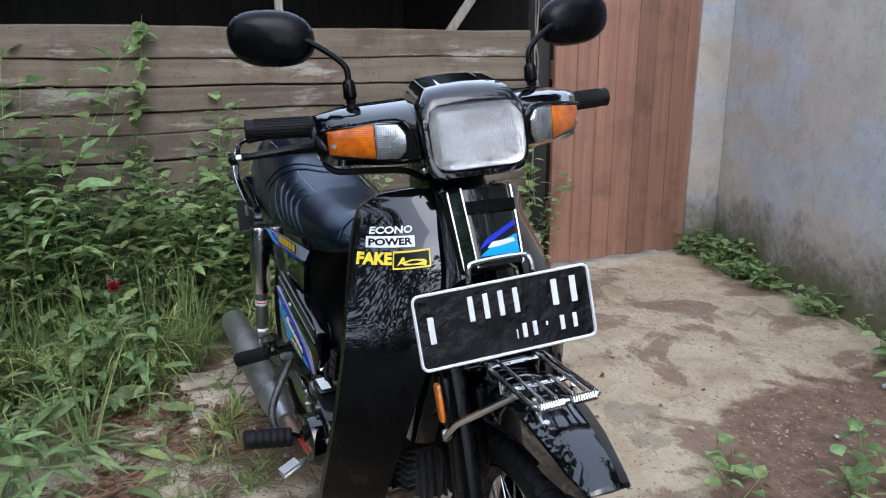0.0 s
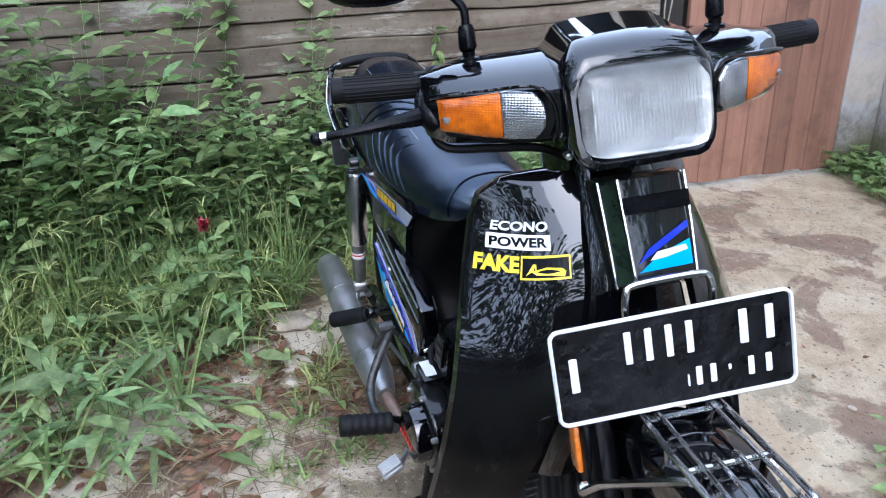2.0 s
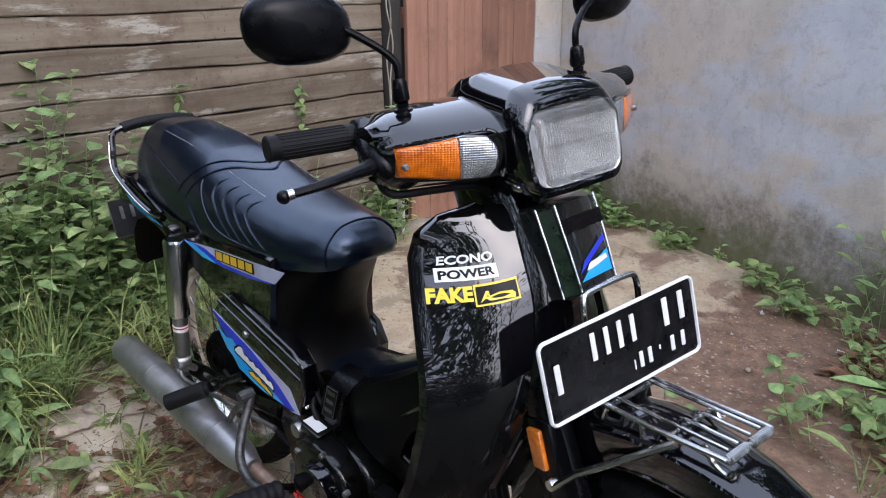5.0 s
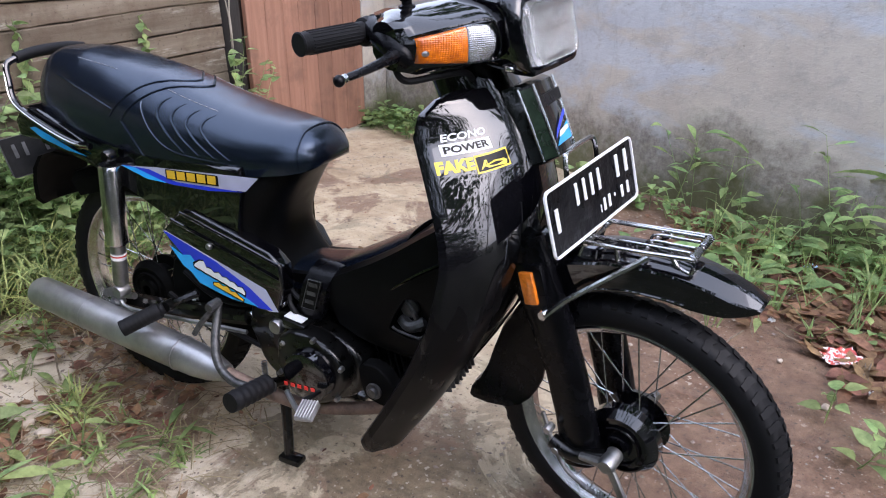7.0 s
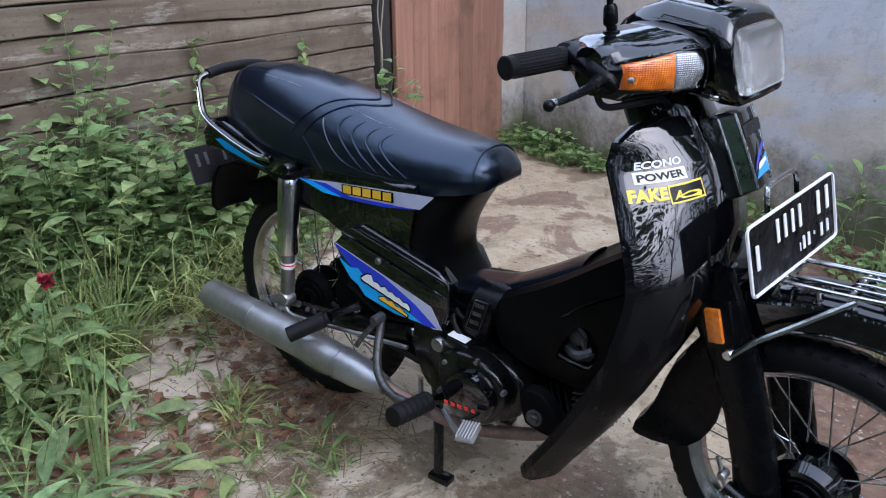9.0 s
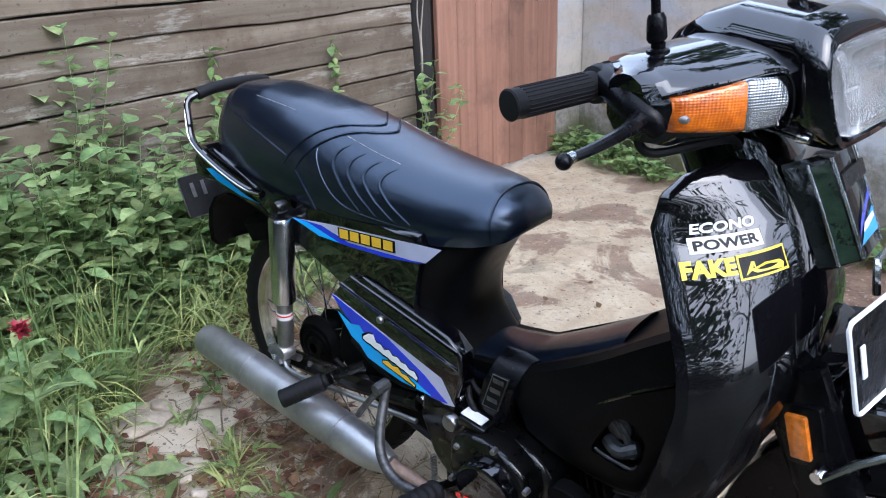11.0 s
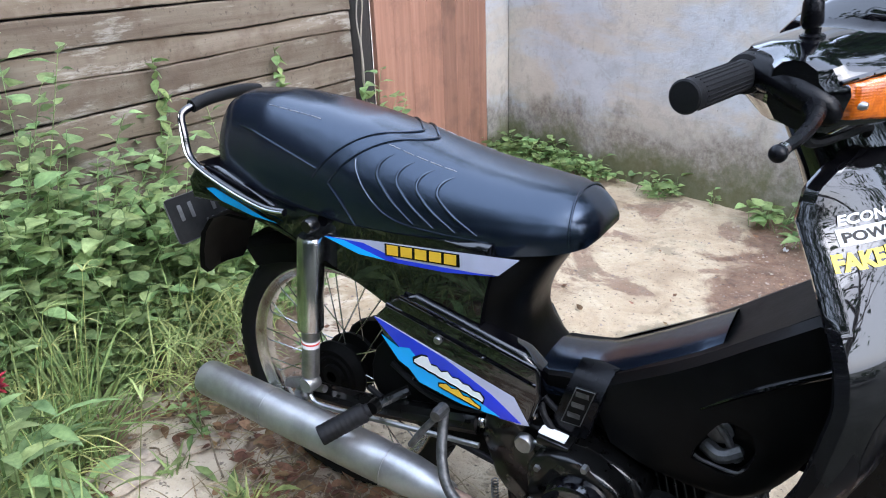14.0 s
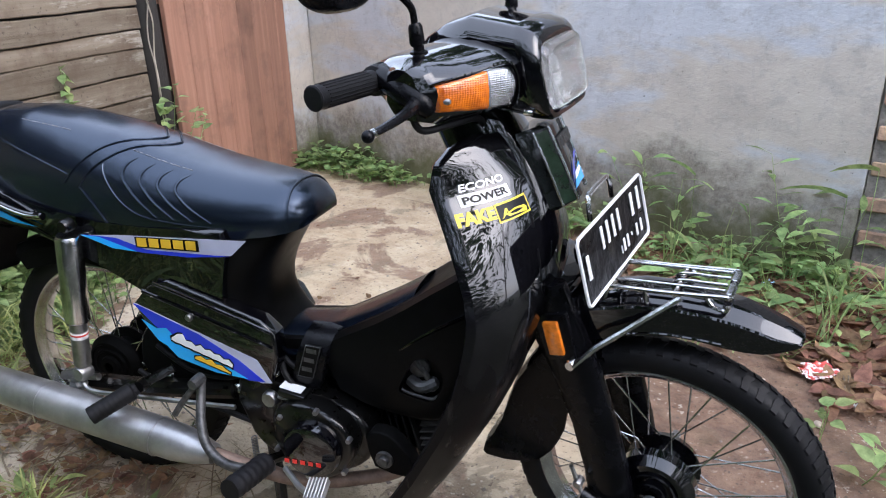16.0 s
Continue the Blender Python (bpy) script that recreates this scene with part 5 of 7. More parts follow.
# Front fork, leading links, mudguard
for side in (-1, 1):
    bm = bmesh.new()
    rings = []
    for x, z, a, b in ((0.955, 0.63, 0.045, 0.020), (0.985, 0.56, 0.045, 0.022), (1.025, 0.48, 0.041, 0.022), (1.060, 0.39, 0.038, 0.021), (1.086, 0.30, 0.038, 0.020), (1.098, 0.235, 0.040, 0.019), (1.100, 0.196, 0.032, 0.016)):
        low = -0.014 * max(0.0, min(1.0, (0.56 - z) / 0.26))
        rings.append([Vector((x + a * math.cos(t), low + side * 0.078 + b * math.copysign(abs(math.sin(t)) ** 0.7, math.sin(t)), z + 0.3 * a * math.cos(t))) for t in [2 * math.pi * k / 20 for k in range(20)]])
    skin(bm, rings)
    fork = part("fork_leg", bm, PLASTIC, moto, "black pressed steel fork leg", True)
    bm = bmesh.new()
    tube(bm, [(1.050, side * 0.100 - 0.014, 0.242), (1.098, side * 0.100 - 0.014, 0.230), (1.164, side * 0.092 - 0.016, 0.252)], [0.015, 0.014, 0.016], 12)
    part("link_arm", bm, ENGINE, fork, "black suspension link", True)
    for p in ((1.046, side * 0.108 - 0.014, 0.272), (1.064, side * 0.108 - 0.014, 0.232), (1.164, side * 0.112 - 0.016, 0.252)):
        bm = bmesh.new()
        lathe(bm, [(0.0, side * 0.008), (0.007, side * 0.008), (0.009, side * 0.004), (0.009, -side * 0.012)], p, 8)
        part("link_bolt", bm, DULLSTEEL, fork, "", True)
    bm = bmesh.new()
    box(bm, (0.992, side * 0.104, 0.550), (0.027, 0.012, 0.062), (0, -14, 0), 0.003)
    part("side_reflector", bm, AMBERD, moto, "amber side reflector", True)
    bm = bmesh.new()
    box(bm, (0.996, side * 0.096, 0.551), (0.052, 0.014, 0.088), (0, -14, 0), 0.004)
    part("reflector_mount", bm, PLASTIC, moto, "", True)
    bm = bmesh.new()
    lathe(bm, [(0.0, side * 0.008), (0.008, side * 0.008), (0.010, side * 0.004), (0.010, -side * 0.02)], (1.023, side * 0.106, 0.508), 12)
    part("strut_bolt", bm, CHROME, moto, "", True)
    bm = bmesh.new()
    tube(bm, [(1.028, side * 0.110, 0.508), (1.06, side * 0.098, 0.545), (1.175, side * 0.044, 0.636)], 0.0055, 8, smooth=False)
    part("rack_strut", bm, CHROME, moto, "steel strut of the front rack", True)
bm = bmesh.new()
for z in (0.62, 0.60):
    box(bm, (0.965, 0, z), (0.06, 0.17, 0.022), (0, 26, 0), 0.006)
part("fork_crown", bm, BLACK, moto, "", True)
bm = bmesh.new()
tube(bm, [(1.03, -0.115, 0.30), (1.075, -0.122, 0.205), (1.125, -0.126, 0.178), (1.19, -0.128, 0.168), (1.225, -0.128, 0.166)], 0.004, 8)
coil = [(1.118 + 0.0011 * k, -0.127 + 0.0062 * math.cos(k * 1.1), 0.180 - 0.00018 * k + 0.0062 * math.sin(k * 1.1)) for k in range(70)]
tube(bm, coil, 0.0015, 5, smooth=False)
box(bm, (1.192, -0.128, 0.212), (0.015, 0.010, 0.095), (0, -26, 0), 0.003)
lathe(bm, [(0.0, -0.012), (0.013, -0.012), (0.016, -0.004), (0.016, 0.03)], (1.168, -0.126, 0.255), 14)
tube(bm, [(1.168, -0.128, 0.256), (1.115, -0.126, 0.246)], [0.010, 0.007], 10, smooth=False)
part("front_brake_arm", bm, DULLSTEEL, moto, "grey front brake arm and cable", True)

bm = bmesh.new()
rings = []
for a, r, lo, w in ((61.0, 0.360, 0.352, 0.026), (61.8, 0.363, 0.346, 0.029), (64, 0.364, 0.330, 0.033), (67, 0.364, 0.315, 0.037), (71, 0.363, 0.305, 0.040), (76, 0.362, 0.299, 0.044), (84, 0.361, 0.297, 0.048), (92, 0.360, 0.296, 0.052), (102, 0.362, 0.295, 0.057), (114, 0.365, 0.294, 0.060), (126, 0.362, 0.292, 0.062)):
    ca, sa = math.cos(radians(a)), math.sin(radians(a))
    d = min(1.0, (r - lo) / 0.05)
    sec = ((lo, -w), (lo + (r - lo) * 0.4, -w * 1.02), (r - 0.019 * d, -w * 0.99), (r - 0.0155 * d, -w * 0.94), (r - 0.004 * d, -w * 0.56), (r - 0.002 * d, -w * 0.47), (r, 0), (r - 0.002 * d, w * 0.47), (r - 0.004 * d, w * 0.56), (r - 0.0155 * d, w * 0.94), (r - 0.019 * d, w * 0.99),
           (lo + (r - lo) * 0.4, w * 1.02), (lo, w), (lo, w * 0.93), (r - (r - lo) * 0.5, w * 0.8), (r - 0.007, 0), (r - (r - lo) * 0.5, -w * 0.8), (lo, -w * 0.93))
    rings.append([GUARD + Vector((q * ca, y, q * sa)) for q, y in sec])
skin(bm, rings)
guard = part("front_mudguard", bm, BLACK, moto, "glossy black front mudguard with a creased edge", True, sharp=20)
bm = bmesh.new()
rings = []
for a, r, lo, w in ((118, 0.320, 0.245, 0.050), (130, 0.315, 0.215, 0.052), (142, 0.312, 0.203, 0.053), (155, 0.312, 0.198, 0.054), (166, 0.312, 0.190, 0.056), (174, 0.316, 0.195, 0.060), (180, 0.328, 0.205, 0.068), (184, 0.345, 0.222, 0.078), (187, 0.350, 0.250, 0.082), (188.5, 0.345, 0.300, 0.080)):
    ca, sa = math.cos(radians(a)), math.sin(radians(a))
    sec = ((lo, -w), (r - 0.006, -w * 0.95), (r, -w * 0.6), (r + 0.002, 0), (r, w * 0.6), (r - 0.006, w * 0.95), (lo, w), (lo, w * 0.9), (r - 0.008, 0), (lo, -w * 0.9))
    rings.append([GUARD + Vector((q * ca, y, q * sa)) for q, y in sec])
skin(bm, rings)
part("mud_flap", bm, PLASTIC, moto, "black rear extension of the front mudguard", True)
bm = bmesh.new()
for side in (-1, 1):
    tube(bm, [GUARD + Vector((q * math.cos(radians(a)), side * h, q * math.sin(radians(a)))) for a, q, h in ((78, 0.304, 0.046), (86, 0.300, 0.050), (97, 0.299, 0.055), (110, 0.298, 0.0595))], 0.0025, 6)
part("guard_bead", bm, BLACK, guard, "", True)

# Front luggage rack
bm = bmesh.new()
tube(bm, [(1.052, -0.045, 0.628), (1.06, -0.047, 0.634), (1.15, -0.047, 0.642), (1.232, -0.045, 0.651), (1.243, -0.040, 0.651), (1.243, 0.0, 0.651), (1.243, 0.040, 0.651), (1.232, 0.045, 0.651), (1.15, 0.047, 0.642), (1.06, 0.047, 0.634), (1.052, 0.045, 0.628)], 0.0038, 10)
rack = part("front_rack", bm, CHROME, moto, "chromed wire front luggage rack", True)
for y, x0 in ((-0.031, 1.060), (0.031, 1.060), (-0.012, 1.155), (0.012, 1.155)):
    bm = bmesh.new()
    tube(bm, [(x0, y, 0.631 + 0.09 * (x0 - 1.06)), (x0 + 0.006, y, 0.639 + 0.09 * (x0 - 1.06)), (x0 + 0.03, y, 0.643 + 0.09 * (x0 - 1.06)), (1.20, y, 0.652), (1.236, y, 0.655)], 0.0028, 8)
    part("rack_bar", bm, CHROME, rack, "", True)
for x, z in ((1.066, 0.630), (1.165, 0.640)):
    bm = bmesh.new()
    tube(bm, [(x, -0.047, z), (x, 0.047, z)], 0.0038, 8)
    part("cross_bar", bm, CHROME, rack, "", True)
for pts in ([(1.205, -0.03, 0.645), (1.218, -0.03, 0.625), (1.238, -0.03, 0.618), (1.243, -0.03, 0.628)], [(1.12, -0.044, 0.638), (1.125, -0.044, 0.608)],
            [(1.065, -0.04, 0.633), (1.058, -0.04, 0.62), (1.052, -0.04, 0.60)], [(1.065, 0.04, 0.633), (1.058, 0.04, 0.62), (1.052, 0.04, 0.60)]):
    bm = bmesh.new()
    tube(bm, pts, 0.0042, 8)
    part("rack_hook", bm, CHROME, rack, "", True)
for y in (-0.023, 0.023):
    bm = bmesh.new()
    tube(bm, [(1.243 + 0.0062 * math.cos(k * 1.05), y - 0.019 + 0.00058 * k, 0.651 + 0.0062 * math.sin(k * 1.05)) for k in range(66)], 0.0011, 5, smooth=False)
    part("rack_spring", bm, CHROME, rack, "coiled spring on the rack bar", True)
bm = bmesh.new()
tube(bm, [(1.03, -0.052, 0.745), (1.025, -0.05, 0.775), (1.022, -0.036, 0.783), (1.022, 0.036, 0.783), (1.025, 0.05, 0.775), (1.03, 0.052, 0.745)], 0.0045, 8, 4)
tube(bm, [(1.05, -0.045, 0.70), (1.045, -0.045, 0.63), (1.02, -0.045, 0.60)], 0.0045, 8, 4)
tube(bm, [(1.05, 0.045, 0.70), (1.045, 0.045, 0.63), (1.02, 0.045, 0.60)], 0.0045, 8, 4)
part("plate_bracket", bm, CHROME, moto, "bent wire plate bracket", True)
# ---- setting ----
class Nodes:
    """Short way to wire a node material."""

    def __init__(self, name):
        self.m = bpy.data.materials.new(name)
        self.m.use_nodes = True
        self.n, self.link = self.m.node_tree.nodes, self.m.node_tree.links.new
        self.b = self.n["Principled BSDF"]
        self.tc = self.n.new("ShaderNodeTexCoord")

    def noise(self, scale, detail=6, rough=0.6, stretch=None, warp=0.0, src="Object"):
        v = self.tc.outputs[src]
        if stretch:
            mp = self.n.new("ShaderNodeMapping")
            mp.inputs["Scale"].default_value = stretch
            self.link(v, mp.inputs["Vector"])
            v = mp.outputs["Vector"]
        t = self.n.new("ShaderNodeTexNoise")
        t.inputs["Scale"].default_value, t.inputs["Detail"].default_value = scale, detail
        t.inputs["Roughness"].default_value, t.inputs["Distortion"].default_value = rough, warp
        self.link(v, t.inputs["Vector"])
        return t.outputs["Fac"]

    def ramp(self, fac, stops):
        r = self.n.new("ShaderNodeValToRGB")
        e = r.color_ramp.elements
        while len(e) < len(stops):
            e.new(0.5)
        for k, (p, c) in enumerate(stops):
            e[k].position, e[k].color = p, (*(c if isinstance(c, tuple) else (c, c, c)), 1)
        self.link(fac, r.inputs["Fac"])
        return r.outputs["Color"]

    def mix(self, fac, a, b, mode="MIX"):
        x = self.n.new("ShaderNodeMix")
        x.data_type, x.blend_type = "RGBA", mode
        if isinstance(fac, float):
            x.inputs[0].default_value = fac
        else:
            self.link(fac, x.inputs[0])
        for s, i in ((a, 6), (b, 7)):
            if isinstance(s, tuple):
                x.inputs[i].default_value = (*s, 1)
            else:
                self.link(s, x.inputs[i])
        return x.outputs[2]

    def math(self, op, a, b=None, clamp=False):
        x = self.n.new("ShaderNodeMath")
        x.operation, x.use_clamp = op, clamp
        for s, i in ((a, 0), (b, 1)):
            if s is None:
                continue
            if isinstance(s, (int, float)):
                x.inputs[i].default_value = s
            else:
                self.link(s, x.inputs[i])
        return x.outputs[0]

    def axes(self):
        s = self.n.new("ShaderNodeSeparateXYZ")
        self.link(self.tc.outputs["Object"], s.inputs[0])
        return s.outputs

    def done(self, colour, rough=0.8, height=None, strength=0.5, dist=0.01):
        self.link(colour, self.b.inputs["Base Color"])
        if isinstance(rough, float):
            self.b.inputs["Roughness"].default_value = rough
        else:
            self.link(rough, self.b.inputs["Roughness"])
        if height is not None:
            bp = self.n.new("ShaderNodeBump")
            bp.inputs["Strength"].default_value, bp.inputs["Distance"].default_value = strength, dist
            self.link(height, bp.inputs["Height"])
            self.link(bp.outputs["Normal"], self.b.inputs["Normal"])
        return self.m


def ground_material():
    k = Nodes("yard_ground")
    x, y, z = k.axes()
    big, mid, fine = k.noise(1.7, 6, 0.6, warp=0.4), k.noise(5.5, 8, 0.65, warp=0.6), k.noise(38, 6, 0.7)
    earth = k.ramp(k.noise(16, 9, 0.75), [(0.3, (0.082, 0.046, 0.029)), (0.5, (0.182, 0.108, 0.068)), (0.75, (0.30, 0.192, 0.126))])
    # pale worn screed with soft tan and grey clouds
    slab = k.ramp(mid, [(0.28, (0.32, 0.24, 0.155)), (0.45, (0.465, 0.362, 0.238)), (0.58, (0.53, 0.438, 0.30)), (0.72, (0.60, 0.525, 0.385))])
    slab = k.mix(k.ramp(fine, [(0.46, 0.0), (0.66, 0.4)]), slab, (0.33, 0.25, 0.175))
    near = k.math("MULTIPLY", k.math("SUBTRACT", 0.62, y), 1.8, True)
    grey = k.ramp(k.noise(9, 8, 0.7), [(0.3, (0.36, 0.305, 0.225)), (0.6, (0.56, 0.49, 0.385))])
    slab = k.mix(k.math("MULTIPLY", near, 0.3), slab, grey)
    # thin films of trodden earth with crisp ragged edges
    film = k.noise(2.3, 11, 0.62, warp=0.5)
    slab = k.mix(k.ramp(film, [(0.525, 0.0), (0.552, 0.8), (0.62, 0.95)]), slab, k.mix(0.35, earth, (0.30, 0.205, 0.145)))
    algae = k.noise(3.6, 10, 0.66, warp=0.7)
    slab = k.mix(k.ramp(algae, [(0.565, 0.0), (0.60, 0.5)]), slab, k.ramp(fine, [(0.3, (0.115, 0.098, 0.062)), (0.7, (0.24, 0.205, 0.14))]))
    damp = k.noise(4.4, 10, 0.68, warp=0.6)
    slab = k.mix(k.math("MULTIPLY", near, k.ramp(damp, [(0.505, 0.0), (0.53, 0.8)])), slab, k.ramp(fine, [(0.35, (0.115, 0.086, 0.052)), (0.65, (0.27, 0.215, 0.135))]))
    left = k.math("ADD", k.math("SUBTRACT", k.math("SUBTRACT", 0.12, x), k.math("MULTIPLY", y, 0.85)), k.math("MULTIPLY", k.math("SUBTRACT", mid, 0.5), 1.6))
    edge = k.math("ADD", 0.40, k.math("MULTIPLY", k.math("SUBTRACT", 1.25, y, True), 0.62))
    right = k.math("ADD", k.math("SUBTRACT", x, edge), k.math("ADD", k.math("MULTIPLY", k.math("SUBTRACT", big, 0.5), 0.5), k.math("MULTIPLY", k.math("SUBTRACT", mid, 0.5), 0.45)))
    soil = k.mix(k.ramp(k.noise(4.2, 8, 0.65, warp=0.5), [(0.60, 0.0), (0.70, 0.4)]), earth, (0.30, 0.21, 0.145))
    crust = k.ramp(k.noise(9, 8, 0.7), [(0.3, (0.42, 0.335, 0.245)), (0.5, (0.57, 0.48, 0.365)), (0.68, (0.66, 0.58, 0.465))])
    loam = k.mix(k.ramp(k.noise(3.4, 11, 0.64, warp=0.5), [(0.50, 0.0), (0.528, 0.9)]), crust, earth)
    colour = k.mix(k.math("MULTIPLY", left, 6.0, True), slab, loam)
    colour = k.mix(k.math("MULTIPLY", right, 16.0, True), colour, soil)
    # Ground beyond the view is darkened so the black paint mirrors little light
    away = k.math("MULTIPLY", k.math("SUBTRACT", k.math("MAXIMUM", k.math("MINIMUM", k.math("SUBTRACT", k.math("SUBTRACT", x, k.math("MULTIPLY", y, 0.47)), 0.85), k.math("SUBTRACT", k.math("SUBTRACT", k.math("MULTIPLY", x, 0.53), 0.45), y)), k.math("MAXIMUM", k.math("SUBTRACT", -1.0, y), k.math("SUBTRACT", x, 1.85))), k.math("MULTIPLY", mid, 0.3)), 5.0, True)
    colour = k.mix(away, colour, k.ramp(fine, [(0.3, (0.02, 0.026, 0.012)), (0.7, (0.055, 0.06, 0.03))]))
    moss = k.ramp(k.noise(3.3, 6, 0.6), [(0.60, 0.0), (0.74, 0.45)])
    colour = k.mix(moss, colour, (0.12, 0.115, 0.06))
    grit = k.noise(120, 4, 0.7)
    speck = k.noise(75, 3, 0.5)
    colour = k.mix(k.ramp(speck, [(0.30, 0.8), (0.37, 0.0)]), colour, (0.07, 0.05, 0.035))
    strewn = k.ramp(k.noise(2.0, 5, 0.6), [(0.46, 0.0), (0.58, 1.0)])
    colour = k.mix(k.math("MULTIPLY", strewn, k.ramp(speck, [(0.635, 0.0), (0.68, 0.8)])), colour, (0.52, 0.45, 0.37))
    h = k.math("ADD", k.math("MULTIPLY", mid, 1.0), k.math("ADD", k.math("MULTIPLY", fine, 0.55), k.math("MULTIPLY", grit, 0.35)))
    return k.done(colour, k.ramp(damp, [(0.45, 0.9), (0.55, 0.6)]), h, 0.9, 0.02)


def plaster_material():
    k = Nodes("stained_plaster")
    x, y, z = k.axes()
    big, mid, fine = k.noise(1.3, 6, 0.55, warp=0.3), k.noise(4.5, 8, 0.65), k.noise(55, 6, 0.75)
    beige = k.ramp(mid, [(0.30, (0.43, 0.385, 0.325)), (0.55, (0.51, 0.462, 0.39)), (0.75, (0.57, 0.52, 0.445))])
    wash = k.ramp(mid, [(0.30, (0.41, 0.425, 0.445)), (0.65, (0.52, 0.53, 0.54))])
    tone = k.mix(k.ramp(k.noise(1.25, 9, 0.62, stretch=(0.9, 0.9, 2.4), warp=0.4), [(0.46, 0.0), (0.54, 1.0)]), beige, wash)
    streak = k.ramp(k.noise(5, 7, 0.7, stretch=(2.2, 2.2, 0.5), warp=0.6), [(0.56, 0.0), (0.72, 0.35)])
    tone = k.mix(streak, tone, (0.28, 0.275, 0.27))
    mott = k.ramp(k.noise(13, 10, 0.78, warp=0.4), [(0.38, 0.45), (0.50, 0.0)])
    tone = k.mix(mott, tone, (0.32, 0.30, 0.275))
    pit = k.ramp(k.noise(46, 7, 0.8), [(0.325, 0.85), (0.375, 0.0)])
    tone = k.mix(pit, tone, (0.12, 0.11, 0.10))
    edge = k.math("ADD", k.math("MULTIPLY", k.math("SUBTRACT", mid, 0.5), 0.55), k.math("MULTIPLY", k.math("SUBTRACT", big, 0.5), 0.35))
    damp = k.math("MULTIPLY", k.math("SUBTRACT", k.math("ADD", 0.37, k.math("MULTIPLY", edge, 1.2)), z), 9.0, True)
    tone = k.mix(k.math("MULTIPLY", damp, 0.85), tone, k.ramp(k.noise(30, 8, 0.8), [(0.34, (0.10, 0.085, 0.068)), (0.48, (0.21, 0.185, 0.15)), (0.66, (0.37, 0.335, 0.285))]))
    moss = k.math("MULTIPLY", k.math("SUBTRACT", k.math("ADD", 0.22, k.math("MULTIPLY", edge, 1.3)), z), 7.0, True)
    tone = k.mix(k.math("MULTIPLY", moss, 0.8), tone, (0.095, 0.098, 0.03))
    h = k.math("ADD", k.math("MULTIPLY", mid, 0.9), k.math("ADD", k.math("MULTIPLY", fine, 0.22), k.math("MULTIPLY", k.noise(130, 4, 0.7), 0.08)))
    return k.done(tone, 0.88, h, 0.75, 0.014)


def timber_material(name, stops, grain_axis, dirt=(0.1, 0.085, 0.07), rough=0.8, spread=0.25, dirt_at=0.6, bleach=None):
    k = Nodes(name)
    stretch = [26.0, 26.0, 26.0]
    stretch["xyz".index(grain_axis)] = 1.3
    info = k.n.new("ShaderNodeObjectInfo")
    grain = k.noise(1.0, 8, 0.65, stretch=tuple(stretch), warp=0.35)
    blot = k.noise(5.0, 8, 0.7)
    col = k.ramp(grain, stops)
    col = k.mix(k.ramp(blot, [(dirt_at - 0.10, 0.0), (dirt_at + 0.08, 0.85)]), col, dirt)
    if bleach:
        wide = [9.0, 9.0, 9.0]
        wide["xyz".index(grain_axis)] = 1.6
        col = k.mix(k.ramp(k.noise(1.0, 9, 0.75, stretch=tuple(wide)), [(0.55, 0.0), (0.62, 0.75)]), col, bleach)
        col = k.mix(k.ramp(k.noise(70, 3, 0.6), [(0.30, 0.7), (0.38, 0.0)]), col, (0.06, 0.045, 0.03))
    hsv = k.n.new("ShaderNodeHueSaturation")
    mr = k.n.new("ShaderNodeMapRange")
    mr.inputs["To Min"].default_value, mr.inputs["To Max"].default_value = 1 - spread, 1 + spread
    k.link(info.outputs["Random"], mr.inputs["Value"])
    k.link(mr.outputs[0], hsv.inputs["Value"])
    k.link(col, hsv.inputs["Color"])
    return k.done(hsv.outputs["Color"], rough, k.math("ADD", grain, k.math("MULTIPLY", blot, 0.4)), 0.6, 0.006)


GROUND = ground_material()
PLASTER = plaster_material()
BOARD = timber_material("weathered_board", [(0.22, (0.070, 0.048, 0.032)), (0.42, (0.140, 0.108, 0.074)), (0.60, (0.18, 0.145, 0.105)), (0.78, (0.245, 0.21, 0.163))], "y", (0.10, 0.068, 0.044), spread=0.24, dirt_at=0.58, bleach=(0.37, 0.345, 0.295))
DOORWOOD = timber_material("brown_door_paint", [(0.22, (0.19, 0.092, 0.06)), (0.5, (0.265, 0.135, 0.09)), (0.78, (0.345, 0.19, 0.13))], "z", (0.16, 0.085, 0.058), 0.6, 0.22)
# Near-black: the corner post's own colour, and painted shade inside the shed
DARKWOOD_AND_SHADE = timber_material("dark_timber_and_shade", [(0.3, (0.012, 0.011, 0.01)), (0.7, (0.035, 0.03, 0.027))], "z", (0.02, 0.02, 0.018))
POLEWOOD = timber_material("pale_batten", [(0.3, (0.2, 0.17, 0.13)), (0.7, (0.4, 0.36, 0.3))], "z")


def structure(name, bm, mat, label, flat=False):
    ob = part(name, bm, mat, None, "", flat=flat)
    return tagged(ob, label, kind="structure")


def steps(a, b, fine, outer):
    """Grid lines: fine inside a..b, wide outside."""
    mid = list(np.arange(a, b + 1e-6, fine))
    return [a - d for d in outer[::-1]] + mid + [b + d for d in outer]


